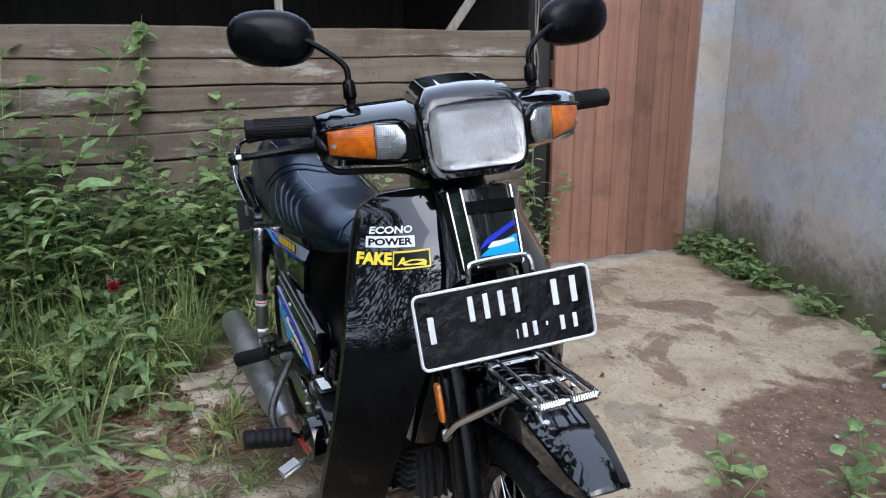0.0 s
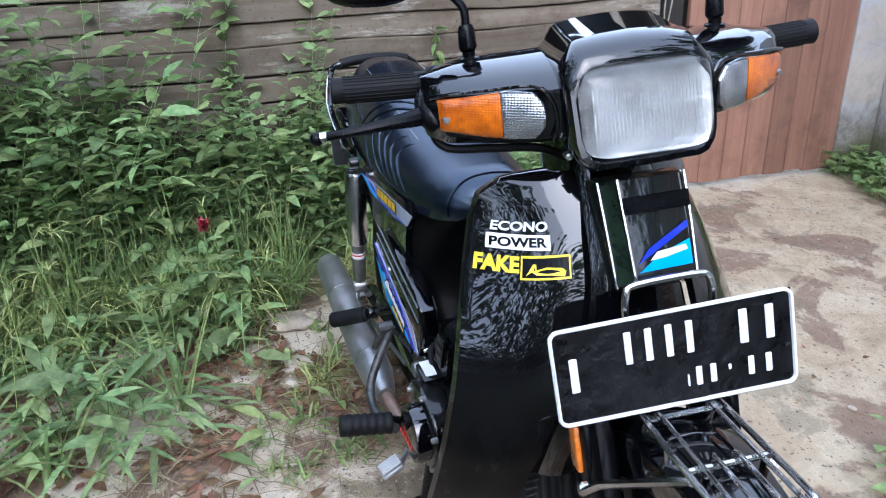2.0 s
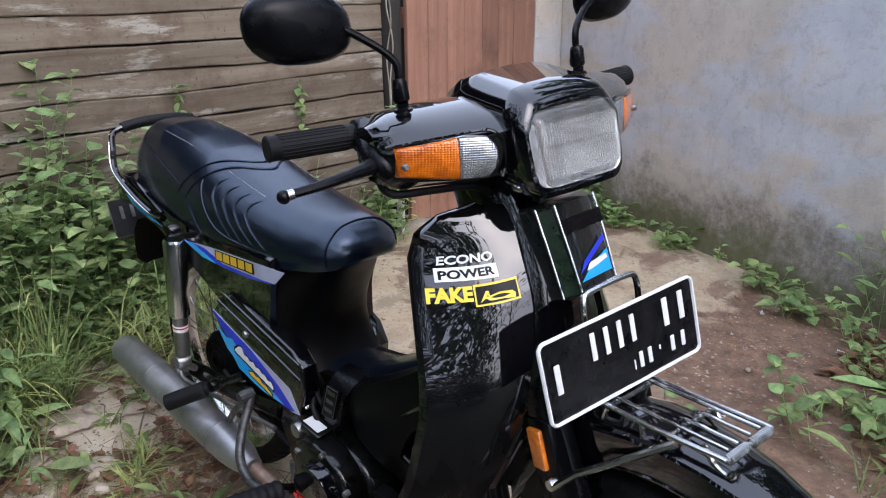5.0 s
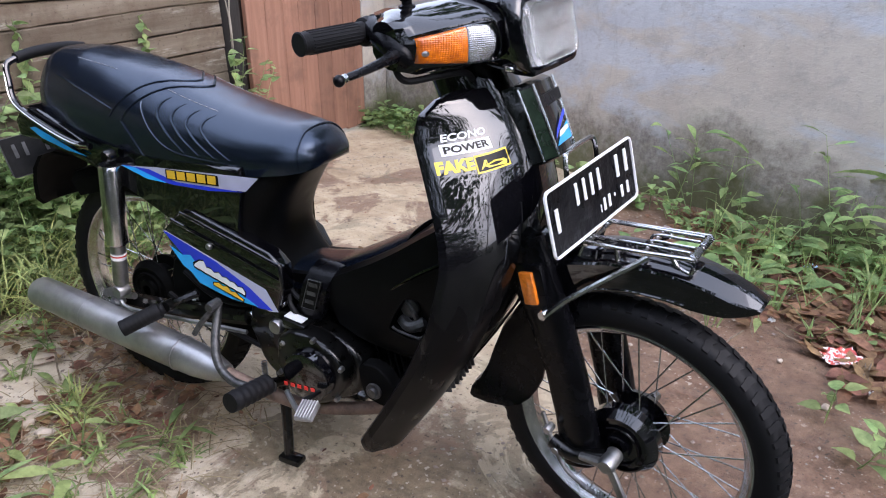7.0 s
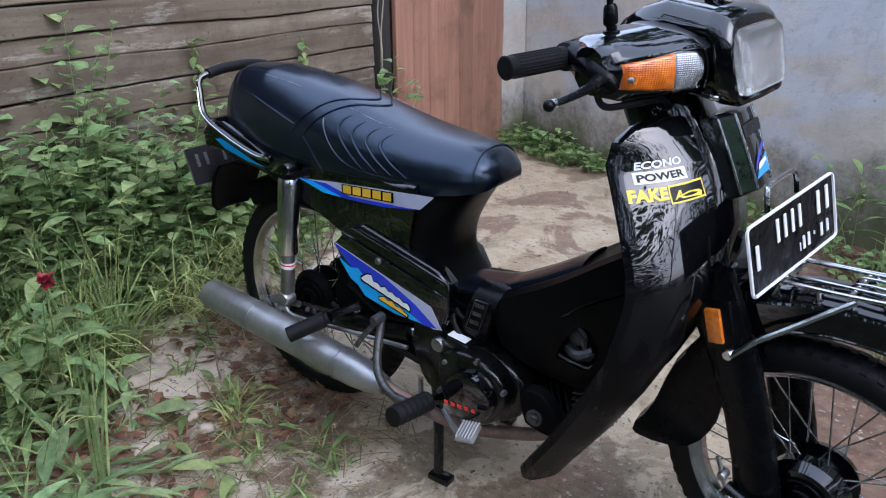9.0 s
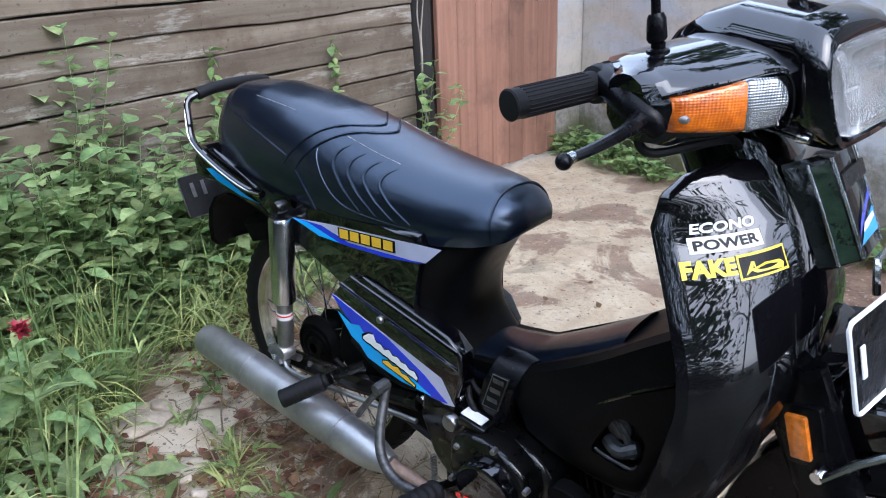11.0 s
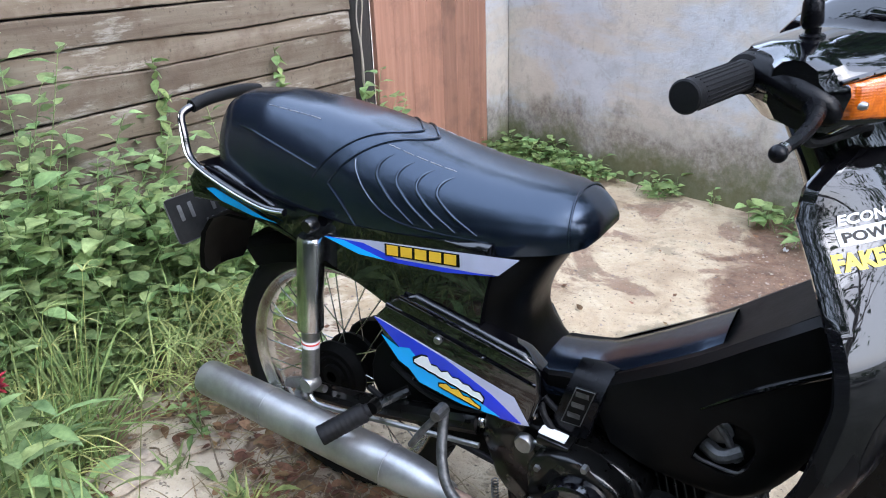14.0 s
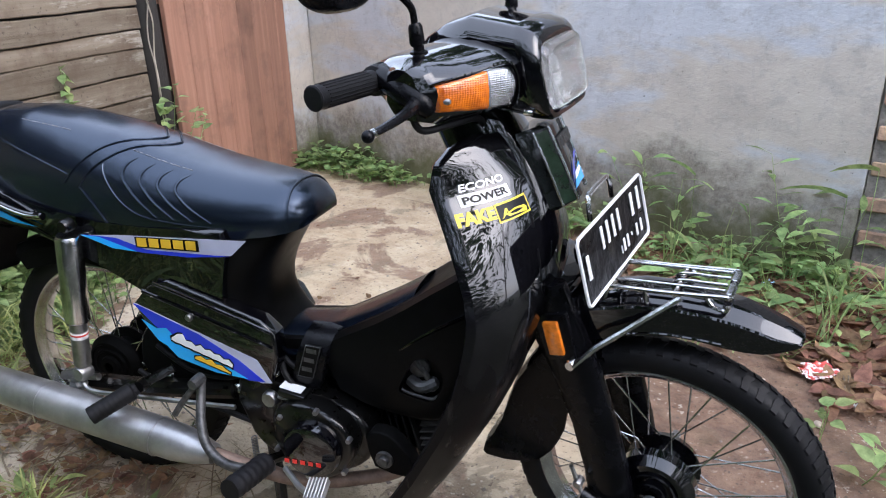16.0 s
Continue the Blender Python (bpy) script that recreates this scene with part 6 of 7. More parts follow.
far = [0.15, 0.4, 0.9, 1.8, 4, 9, 20, 45, 100, 250]
gx, gy = steps(-1.6, 2.6, 0.035, far), steps(-1.8, 3.0, 0.035, far)
bm = bmesh.new()
grid = []
for x in gx:
    row = []
    for y in gy:
        z = 0.010 * noise.noise((x * 1.3, y * 1.3, 0.0)) + 0.006 * noise.noise((x * 5, y * 5, 4.0)) + 0.003 * noise.noise((x * 17, y * 17, 9.0))
        soft = max(0.0, min(1.0, (0.05 - x - 0.85 * y) * 2.0))
        z += soft * 0.012 * noise.noise((x * 7, y * 7, 2.0))
        z *= min(1.0, 0.35 + 0.9 * min(abs(y), 1.0))
        z -= 0.020 * math.exp(-((x - 1.15) ** 2 + (y + 0.03) ** 2) / 0.12)
        row.append(bm.verts.new((x, y, z - 0.004)))
    grid.append(row)
for i in range(len(gx) - 1):
    for j in range(len(gy) - 1):
        bm.faces.new((grid[i][j], grid[i + 1][j], grid[i + 1][j + 1], grid[i][j + 1]))
structure("ground", bm, GROUND, "sandy concrete yard with brown earth patches and stains, darkened out of view")

# Concrete wall and its short return beside the door
C0, C1 = Vector((-0.965, 2.66, 0)), Vector((1.723, 1.654, 0))


def wall_piece(bm, a, b, z0, z1, thick, n=30, rough=0.004):
    d = (b - a).normalized()
    out = Vector((-d.y, d.x, 0)) * thick
    rows = []
    for i in range(n + 1):
        p = a.lerp(b, i / n)
        rows.append([p + Vector((rough * noise.noise((p.x * 4, p.y * 4, z * 4)), rough * noise.noise((p.x * 4 + 9, p.y * 4, z * 4)), z)) for z in np.linspace(z0, z1, 24)] + [p + out + Vector((0, 0, z1)), p + out + Vector((0, 0, z0))])
    skin(bm, rows)


bm = bmesh.new()
wall_piece(bm, C0, C1, -0.05, 2.2, 0.12)
structure("wall_north", bm, PLASTER, "grey cement-plastered wall with damp mossy foot")
bm = bmesh.new()
wall_piece(bm, Vector((-0.99, 2.452, 0)), Vector((-0.960, 2.82, 0)), -0.05, 2.2, 0.14, 6)
structure("wall_pier", bm, PLASTER, "pale plastered pier beside the door")

# Unplastered brick end of the wall
MORTAR = material("grey_mortar", (0.24, 0.22, 0.195), 0.95, vary=0.5, scale=25, bump=0.6, bump_scale=70)
BRICK = material("old_brick", (0.36, 0.215, 0.15), 0.92, vary=0.6, scale=30, dark=(0.20, 0.135, 0.105), per="object", bump=0.6, bump_scale=60)
wd = (C1 - C0).normalized()
wn_ = Vector((wd.y, -wd.x, 0))
bm = bmesh.new()
wall_piece(bm, C1 + wd * 0.004 - wn_ * 0.016, C1 + wd * 0.92 - wn_ * 0.016, -0.05, 2.2, 0.10, 12, 0.006)
brick_end = structure("wall_brick_end", bm, MORTAR, "bare brick end of the plastered wall with rough mortar joints")
bm = bmesh.new()
box(bm, (0, 0, 0), (0.19, 0.03, 0.048), (0, 0, 0), 0.004, 1)
for v in bm.verts:
    v.co += Vector((noise.noise(v.co * 21), noise.noise(v.co * 21 + Vector((4, 0, 0))), noise.noise(v.co * 21 + Vector((0, 7, 0))))) * 0.005
brick_mesh = bpy.data.meshes.new("brick")
bm.to_mesh(brick_mesh)
bm.free()
brick_mesh.materials.append(BRICK)
rb = random.Random(31)
for row in range(24):
    for col in range(4):
        p = C1 + wd * (0.108 + 0.205 * col - (0.1 if row % 2 else 0.0)) + wn_ * (rb.uniform(-0.022, -0.010)) + Vector((0, 0, 0.03 + 0.062 * row))
        if (p - C1).dot(wd) < 0.07:
            continue
        ob = new("brick", brick_mesh)
        ob.parent = brick_end
        ob.matrix_basis = pose(p.x, p.y, p.z, rb.uniform(-3, 3), rb.uniform(-2, 2), math.degrees(math.atan2(wd.y, wd.x)) + rb.uniform(-3, 3))

# Plank door
door = empty("door_1", "closed brown wooden door of upright planks", "door")
tagged(door, kind="structure")
da, db = Vector((-1.075, 1.588, 0)), Vector((-1.0, 2.445, 0))
dd = (db - da).normalized()
turn = math.degrees(math.atan2(dd.y, dd.x))
edges = [0.0, 0.125, 0.245, 0.355, 0.478, 0.59, 0.70, 0.785, 0.86]
for i in range(8):
    w = edges[i + 1] - edges[i]
    c = da + dd * (edges[i] + w / 2)
    bm = bmesh.new()
    low = 0.015 + 0.02 * random.random()
    box(bm, (c.x, c.y, (2.0 + low) / 2), (w - 0.003, 0.026 + 0.003 * random.random(), 2.0 - low), (0, 0, turn), 0.003, 1)
    part("plank", bm, DOORWOOD, door)
bm = bmesh.new()
for z in (0.3, 1.0, 1.75):
    c = da + dd * 0.43 + Vector((-0.04, 0, z))
    box(bm, c, (0.84, 0.03, 0.09), (0, 0, turn), 0.003, 1)
part("door_ledge", bm, DOORWOOD, door)

# Shed wall of uneven boards
shed = empty("wall_west", "weathered horizontal boards of a wooden shed wall", "wall")
tagged(shed, kind="structure")
BX = -1.10
LEVELS = [-0.02, 0.13, 0.27, 0.385, 0.49, 0.585, 0.685, 0.785, 0.865, 0.965, 1.065, 1.185]
tilts = [random.uniform(-0.010, 0.010) for _ in LEVELS]
for i in range(len(LEVELS) - 1):
    z0, z1 = LEVELS[i], LEVELS[i + 1]
    bm = bmesh.new()
    rows = []
    tilt0, tilt0n = tilts[i], tilts[i + 1]
    lean = random.uniform(0.0, 0.008)
    for j in range(121):
        y = -3.4 + 4.86 * j / 120
        f = (y + 0.5) / 2
        lo = z0 + 0.001 + tilt0 * f + 0.012 * noise.noise((y * 1.7, i * 3.1, 0)) + 0.004 * noise.noise((y * 9, i * 3.1, 5))
        hi = z1 - 0.002 - 0.0025 * (i % 3) + tilt0n * f + 0.012 * noise.noise((y * 1.7, (i + 1) * 3.1, 0)) + 0.003 * noise.noise((y * 8, i * 5.3, 8))
        t = 0.020
        bow = 0.006 * noise.noise((y * 1.2, i * 2.0, 3.0))
        x0 = BX + lean + bow
        rows.append([Vector((x0 + 0.001, y, lo)), Vector((x0 + 0.004, y, lo + 0.004)), Vector((x0, y, hi - 0.005)), Vector((x0 - 0.004, y, hi)), Vector((x0 - t - 0.004, y, hi)), Vector((x0 - t, y, lo))])
    skin(bm, rows)
    part("plank", bm, BOARD, shed)
for y, lean in ((0.27, 0.01), (-1.4, 0.0), (-2.9, 0.0)):
    bm = bmesh.new()
    box(bm, (BX - 0.045, y, 0.9), (0.03, 0.03, 1.8), (lean, 0, 0), 0.003, 1)
    part("stud", bm, POLEWOOD, shed)
bm = bmesh.new()
box(bm, (BX - 0.05, 1.2, 1.36), (0.02, 0.04, 0.55), (-38, 0, 0), 0.003, 1)
part("brace", bm, POLEWOOD, shed)
# Added sheet, painted near-black so gaps between boards read as shade
bm = bmesh.new()
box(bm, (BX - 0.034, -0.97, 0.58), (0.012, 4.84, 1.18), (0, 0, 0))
structure("shed_lining", bm, DARKWOOD_AND_SHADE, "added near-black sheet behind the shed boards for shaded gaps")
# The shade inside the shed is painted into these near-black walls
bm = bmesh.new()
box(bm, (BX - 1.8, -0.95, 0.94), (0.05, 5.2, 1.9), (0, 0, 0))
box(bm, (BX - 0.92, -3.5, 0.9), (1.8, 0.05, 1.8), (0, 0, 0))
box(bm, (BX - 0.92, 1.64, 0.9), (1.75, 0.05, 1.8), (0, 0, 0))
structure("shed_inner_wall", bm, DARKWOOD_AND_SHADE, "near-black walls standing in for the shaded shed inside")
# Unseen roof, added to keep sky light out of the shed
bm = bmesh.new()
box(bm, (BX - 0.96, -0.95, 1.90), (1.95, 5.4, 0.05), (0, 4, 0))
structure("shed_roof", bm, DARKWOOD_AND_SHADE, "unseen low roof added to keep the shed inside dark")
bm = bmesh.new()
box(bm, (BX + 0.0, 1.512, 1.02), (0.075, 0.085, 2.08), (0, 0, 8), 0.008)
structure("corner_post", bm, DARKWOOD_AND_SHADE, "blackened timber corner post")
for yy, ph in ((1.462, 0.0), (1.47, 2.0)):
    bm = bmesh.new()
    tube(bm, [(BX + 0.05 + 0.008 * math.sin(k * 1.7 + ph), yy + 0.012 * math.sin(k * 0.9 + ph), 0.35 + 0.078 * k) for k in range(22)], 0.003, 6, 3)
    tagged(part("wire", bm, POLEWOOD, None), "pale loose wire hanging on the corner post", "wire", "wires on the post")
# ---- plants ----
def leaf_material(name, base, dark, rough=0.52):
    m = material(name, base, rough, spec=0.3, vary=0.4, scale=30, dark=dark, per="island", bump=0.15, bump_scale=150)
    b = m.node_tree.nodes["Principled BSDF"]
    n, link = m.node_tree.nodes, m.node_tree.links.new
    through_light = n.new("ShaderNodeBsdfTranslucent")
    link(b.inputs["Base Color"].links[0].from_socket, through_light.inputs["Color"])
    both = n.new("ShaderNodeMixShader")
    both.inputs[0].default_value = 0.42
    link(b.outputs[0], both.inputs[1])
    link(through_light.outputs[0], both.inputs[2])
    link(both.outputs[0], n["Material Output"].inputs["Surface"])
    return m


WEED = leaf_material("weed_leaf", (0.32, 0.415, 0.185), (0.135, 0.21, 0.085))
GRASS = leaf_material("grass_blade", (0.285, 0.365, 0.14), (0.14, 0.20, 0.07))
CREEP = leaf_material("creeper_leaf", (0.28, 0.375, 0.15), (0.125, 0.20, 0.07))
LITTER = leaf_material("dry_leaf", (0.29, 0.165, 0.095), (0.11, 0.062, 0.04), 0.7)
PALEGRASS = leaf_material("yellow_grass", (0.46, 0.49, 0.20), (0.28, 0.33, 0.12))
STRAW = leaf_material("dry_straw", (0.36, 0.29, 0.19), (0.2, 0.15, 0.09), 0.7)
FLOWER = material("red_flower", (0.30, 0.018, 0.035), 0.5, vary=0.4, scale=80)

HEART = [(0.0, 0.02), (0.12, 0.62), (0.30, 0.95), (0.5, 0.85), (0.75, 0.45), (1.0, 0.0)]
LANCE = [(0.0, 0.08), (0.18, 0.6), (0.4, 1.0), (0.62, 0.85), (0.82, 0.45), (1.0, 0.0)]
BLADE = [(0.0, 0.7), (0.2, 1.0), (0.4, 0.95), (0.6, 0.8), (0.8, 0.5), (1.0, 0.0)]


class Greens:
    """Gathers many small leaves and stems into one mesh."""

    def __init__(self, seed):
        self.v, self.f, self.r = [], [], random.Random(seed)

    def leaf(self, p, way, length, width, shape=HEART, droop=0.5, fold=0.25, roll=0.0):
        p, way = Vector(p), Vector(way).normalized()
        side = way.cross(Vector((0, 0, 1)))
        side = side.normalized() if side.length > 1e-3 else Vector((1, 0, 0))
        if roll:
            side = (Matrix.Rotation(roll, 3, way) @ side).normalized()
        up = side.cross(way)
        base = len(self.v)
        d = way.copy()
        q = p.copy()
        last = 0.0
        for s, w in shape:
            q = q + d * length * (s - last)
            d = (d - Vector((0, 0, 1)) * droop * (s - last)).normalized()
            last = s
            hw = w * width / 2
            self.v += [q - side * hw + up * hw * fold, q, q + side * hw + up * hw * fold]
        for i in range(len(shape) - 1):
            a = base + 3 * i
            self.f += [(a, a + 1, a + 4, a + 3), (a + 1, a + 2, a + 5, a + 4)]

    def stem(self, a, b, r=0.0018):
        a, b = Vector(a), Vector(b)
        w = (b - a).normalized()
        u = w.orthogonal().normalized()
        v = w.cross(u)
        base = len(self.v)
        for p, rr in ((a, r), (b, r * 0.6)):
            for k in range(4):
                t = math.pi / 2 * k
                self.v.append(p + rr * (math.cos(t) * u + math.sin(t) * v))
        for k in range(4):
            j = (k + 1) % 4
            self.f.append((base + k, base + j, base + 4 + j, base + 4 + k))

    def weed(self, x, y, h, leaf, shape=HEART, n=None, ratio=0.75, z=0.0):
        r = self.r
        for _ in range(n or r.randint(2, 4)):
            lean = Vector((r.uniform(-0.5, 0.5), r.uniform(-0.5, 0.5), 1)).normalized()
            hh = h * r.uniform(0.5, 1.1)
            p0 = Vector((x + r.uniform(-0.03, 0.03), y + r.uniform(-0.03, 0.03), z - 0.01))
            p1 = p0 + lean * hh
            self.stem(p0, p1)
            k = max(3, int(hh / (leaf * 0.42)))
            turn = r.uniform(0, 6)
            for i in range(k):
                t = 0.15 + 0.85 * (i + 1) / k
                turn += 2.4
                w = Vector((math.cos(turn), math.sin(turn), r.uniform(0.1, 0.7)))
                ll = leaf * r.uniform(0.55, 1.2)
                b = p0.lerp(p1, t)
                e = b + w.normalized() * ll * 0.3
                self.stem(b, e, 0.0008)
                self.leaf(e, w, ll, ll * ratio * r.uniform(0.8, 1.15), shape, r.uniform(0.3, 1.1), r.uniform(0.05, 0.4), r.uniform(-0.5, 0.5))

    def tuft(self, x, y, length, n, width=0.006, spread=0.7, droop=1.3):
        r = self.r
        for _ in range(n):
            a = r.uniform(0, 2 * math.pi)
            s = r.uniform(0.05, spread)
            self.leaf((x + r.uniform(-0.02, 0.02), y + r.uniform(-0.02, 0.02), -0.005), (math.cos(a) * s, math.sin(a) * s, 1), length * r.uniform(0.5, 1.15), width * r.uniform(0.6, 1.3), BLADE, r.uniform(0.3, droop), 0.3)

    def flat(self, x, y, size, z=0.004, shape=HEART, ratio=0.6):
        r = self.r
        a = r.uniform(0, 2 * math.pi)
        self.leaf((x, y, z + r.uniform(0, 0.012)), (math.cos(a), math.sin(a), r.uniform(-0.12, 0.25)), size * r.uniform(0.6, 1.3), size * ratio * r.uniform(0.6, 1.2), shape, r.uniform(-0.6, 0.6), r.uniform(-0.4, 0.5), r.uniform(-0.4, 0.4))

    def make(self, name, mat, label, category, stuff=True):
        me = bpy.data.meshes.new(name)
        me.from_pydata([tuple(p) for p in self.v], [], self.f)
        me.materials.append(mat)
        for p in me.polygons:
            p.use_smooth = True
        ob = new(name, me)
        return tagged(ob, label, category, kind="stuff" if stuff else "")


rnd = random.Random(11)


def clump(x, y, s, k):
    return noise.noise((x * s, y * s, k))


# Weeds in front of the shed
g = Greens(1)
count = 0
while count < 470:
    front = rnd.choice([-0.82, -0.74, -0.60])
    x, y = rnd.uniform(-1.07, front), rnd.uniform(-2.2, 1.42)
    back = max(0.0, (-x - 0.62) / 0.45)
    if clump(x, y, 2.2, 1.0) < -0.40 or (y > 0.95 and x > -0.95) or (x > -0.80 and y > -0.42) or (x > -0.85 and y > 0.55):
        continue
    h = 0.10 + 0.36 * back * rnd.uniform(0.4, 1.2) * (0.55 if y > 0.9 else 1.0)
    narrow = y < -0.25 and rnd.random() < 0.75
    g.weed(x, y, h, rnd.uniform(0.09, 0.15) if narrow else rnd.uniform(0.04, 0.075), LANCE if narrow else HEART, None, 0.22 if narrow else 0.75)
    count += 1
for k in range(110):
    x, y = rnd.uniform(-1.05, -0.80), rnd.uniform(-2.2, -0.62)
    g.weed(x, y, rnd.uniform(0.6, 1.25), rnd.uniform(0.06, 0.11), LANCE, 2, 0.4)
for x, y, h in ((-1.03, 0.32, 0.78), (-1.04, 0.40, 0.72), (-1.02, 1.33, 0.62), (-1.0, 1.40, 0.5), (-1.04, -0.02, 0.8), (-1.03, -0.25, 0.85), (-1.02, 0.75, 0.66)):
    g.weed(x, y, h, 0.065, HEART, 2, 0.7)
for k in range(75):
    x, y = rnd.uniform(-1.07, -0.96), rnd.uniform(-0.62, 0.55)
    g.weed(x, y, rnd.uniform(0.40, 0.74), rnd.uniform(0.045, 0.08), HEART, 2, 0.7)
for k in range(150):
    x, y = rnd.uniform(-1.07, -0.90), rnd.uniform(-1.3, 0.10)
    narrow = y < -0.3
    g.weed(x, y, rnd.uniform(0.45, 0.92) * (0.8 if narrow else 1.0), rnd.uniform(0.08, 0.13) if narrow else rnd.uniform(0.045, 0.075), LANCE if narrow else HEART, 2, 0.26 if narrow else 0.7)
g.make("weeds", WEED, "thick green broad-leaved weeds before the shed wall", "weeds")
g = Greens(14)
for k in range(3600):
    x, y = rnd.uniform(-1.08, -0.50), rnd.uniform(-2.0, 1.40)
    reach = -0.78 if y > -0.40 else -0.64
    if x > reach + 0.10 * clump(x, y, 5.0, 21.0) or (y > 0.55 and x > -0.86) or (y > 1.0 and x > -0.96):
        continue
    back = max(0.0, (-x - 0.55) / 0.53)
    a = rnd.uniform(0, 6.28)
    ll = rnd.uniform(0.03, 0.07)
    z = 0.02 + back * rnd.uniform(0.0, 0.42) * (0.75 + 0.8 * clump(x, y, 3.0, 31.0)) * (0.5 if y > 0.9 else 1.0)
    g.stem((x, y, max(0.0, z - 0.08)), (x, y, z), 0.001)
    if y < -0.2 and rnd.random() < 0.8:
        g.leaf((x, y, z), (math.cos(a), math.sin(a), rnd.uniform(0.1, 0.9)), ll * 2.4, ll * 0.36, LANCE, rnd.uniform(0.6, 1.8), rnd.uniform(0.0, 0.3), rnd.uniform(-0.5, 0.5))
        continue
    g.leaf((x, y, z), (math.cos(a), math.sin(a), rnd.uniform(-0.1, 0.25)), ll, ll * rnd.uniform(0.65, 0.9), HEART, rnd.uniform(0.1, 0.6), rnd.uniform(0.0, 0.25), rnd.uniform(-0.3, 0.3))
g.make("ground_cover", WEED, "dense low carpet of heart-shaped and narrow green leaves", "weeds")
g = Greens(12)
for k in range(95):
    x, y = rnd.uniform(-0.85, -0.38), rnd.uniform(-0.45, 0.95)
    if clump(x, y, 2.6, 4.0) < -0.05 or rnd.random() > (-x - 0.2) * 1.5 or (y > 0.6 and x > -0.7):
        continue
    g.weed(x, y, rnd.uniform(0.05, 0.17), rnd.uniform(0.03, 0.05), HEART, 2)
g.make("small_weeds", CREEP, "low scattered weeds on bare earth", "weeds")
g = Greens(2)
for k in range(170):
    x, y = rnd.uniform(-1.0, 0.12), rnd.uniform(-1.7, -0.36)
    if clump(x, y, 1.8, 7.0) < -0.15 or y > -0.36 - 0.45 * max(0, x + 0.25) or (x > -0.62 and y > -0.95 and rnd.random() < 0.85):
        continue
    g.tuft(x, y, rnd.uniform(0.16, 0.46), rnd.randint(5, 10), 0.0075, 1.1, 1.9)
for k in range(130):
    g.tuft(rnd.uniform(-1.05, -0.7), rnd.uniform(-1.8, 1.2), rnd.uniform(0.2, 0.5), rnd.randint(3, 6), 0.006, 0.6, 0.9)
for k in range(260):
    g.tuft(rnd.uniform(-0.98, -0.52), rnd.uniform(-1.5, -0.22), rnd.uniform(0.22, 0.50), rnd.randint(4, 8), 0.007, 0.9, 2.0)
for k in range(30):
    x, y = rnd.uniform(-0.45, 0.28), rnd.uniform(-0.50, -0.18)
    g.tuft(x, y, rnd.uniform(0.05, 0.10), rnd.randint(6, 11), 0.006, 2.6, 1.8)
    if k % 2:
        g.weed(x, y, rnd.uniform(0.02, 0.06), rnd.uniform(0.07, 0.12), LANCE, 1, 0.26)
for k in range(26):
    g.tuft(rnd.uniform(0.95, 1.9), rnd.uniform(0.9, 1.6), rnd.uniform(0.08, 0.28), rnd.randint(5, 10), 0.006, 0.9)
g.make("grass", GRASS, "loose tufts of long green grass", "grass")
g = Greens(13)
for k in range(110):
    x, y = rnd.uniform(-1.0, -0.1), rnd.uniform(-1.7, -0.3)
    if x > -0.55 and y > -0.9 and rnd.random() < 0.7:
        continue
    a = rnd.uniform(0, 6.28)
    h = rnd.uniform(0.2, 0.5)
    top = Vector((x + 0.1 * math.cos(a), y + 0.1 * math.sin(a), h))
    g.stem((x, y, 0), top, 0.0012)
    for j in range(4):
        b = a + rnd.uniform(-1.2, 1.2)
        g.leaf(top, (math.cos(b), math.sin(b), rnd.uniform(0.2, 1.0)), rnd.uniform(0.05, 0.10), 0.004, BLADE, 1.4, 0.1)
for k in range(760):
    x, y = rnd.uniform(-1.0, -0.46), rnd.uniform(-1.25, 0.40)
    if clump(x, y, 3.0, 9.0) < -0.2 or (x > -0.62 and y > 0.1):
        continue
    for j in range(rnd.randint(2, 4)):
        a = rnd.uniform(0, 6.28)
        g.leaf((x, y, rnd.uniform(0.0, 0.16)), (math.cos(a), math.sin(a), rnd.uniform(0.5, 1.6)), rnd.uniform(0.12, 0.24), 0.0045, BLADE, rnd.uniform(1.2, 2.4), 0.2)
g.make("seed_grass", PALEGRASS, "pale grass stalks with feathery seed heads", "grass")
g = Greens(3)
for k in range(210):
    x, y = rnd.uniform(-0.95, 0.0), rnd.uniform(-1.5, -0.36)
    if clump(x, y, 2.0, 5.0) < -0.05 or (x > -0.55 and y > -0.72 and rnd.random() < 0.7):
        continue
    g.weed(x, y, rnd.uniform(0.10, 0.26), rnd.uniform(0.10, 0.18), LANCE, 2, 0.24)
for k in range(120):
    x, y = rnd.uniform(-0.75, 0.15), rnd.uniform(-1.25, -0.42)
    if y > -0.45 - 0.5 * max(0.0, x + 0.45):
        continue
    a = rnd.uniform(0, 6.28)
    for j in range(rnd.randint(3, 6)):
        b = a + rnd.uniform(-0.9, 0.9)
        g.leaf((x + 0.03 * j * math.cos(a), y + 0.03 * j * math.sin(a), rnd.uniform(0.01, 0.07)), (math.cos(b), math.sin(b), rnd.uniform(0.1, 0.5)), rnd.uniform(0.11, 0.19), rnd.uniform(0.014, 0.022), LANCE, rnd.uniform(0.3, 0.9), 0.25)
g.make("tall_weeds", WEED, "tall weeds with long narrow leaves", "weeds")
g = Greens(33)
for k in range(140):
    x, y = rnd.uniform(-1.06, -0.86), rnd.uniform(-1.5, -0.55)
    g.weed(x, y, rnd.uniform(0.5, 1.3) * (0.6 if y > -0.72 else 1.0), rnd.uniform(0.05, 0.10), rnd.choice([HEART, LANCE]), 2, 0.6)
g.make("climbing_weeds", CREEP, "tall green climbing weeds against the shed boards", "weeds")
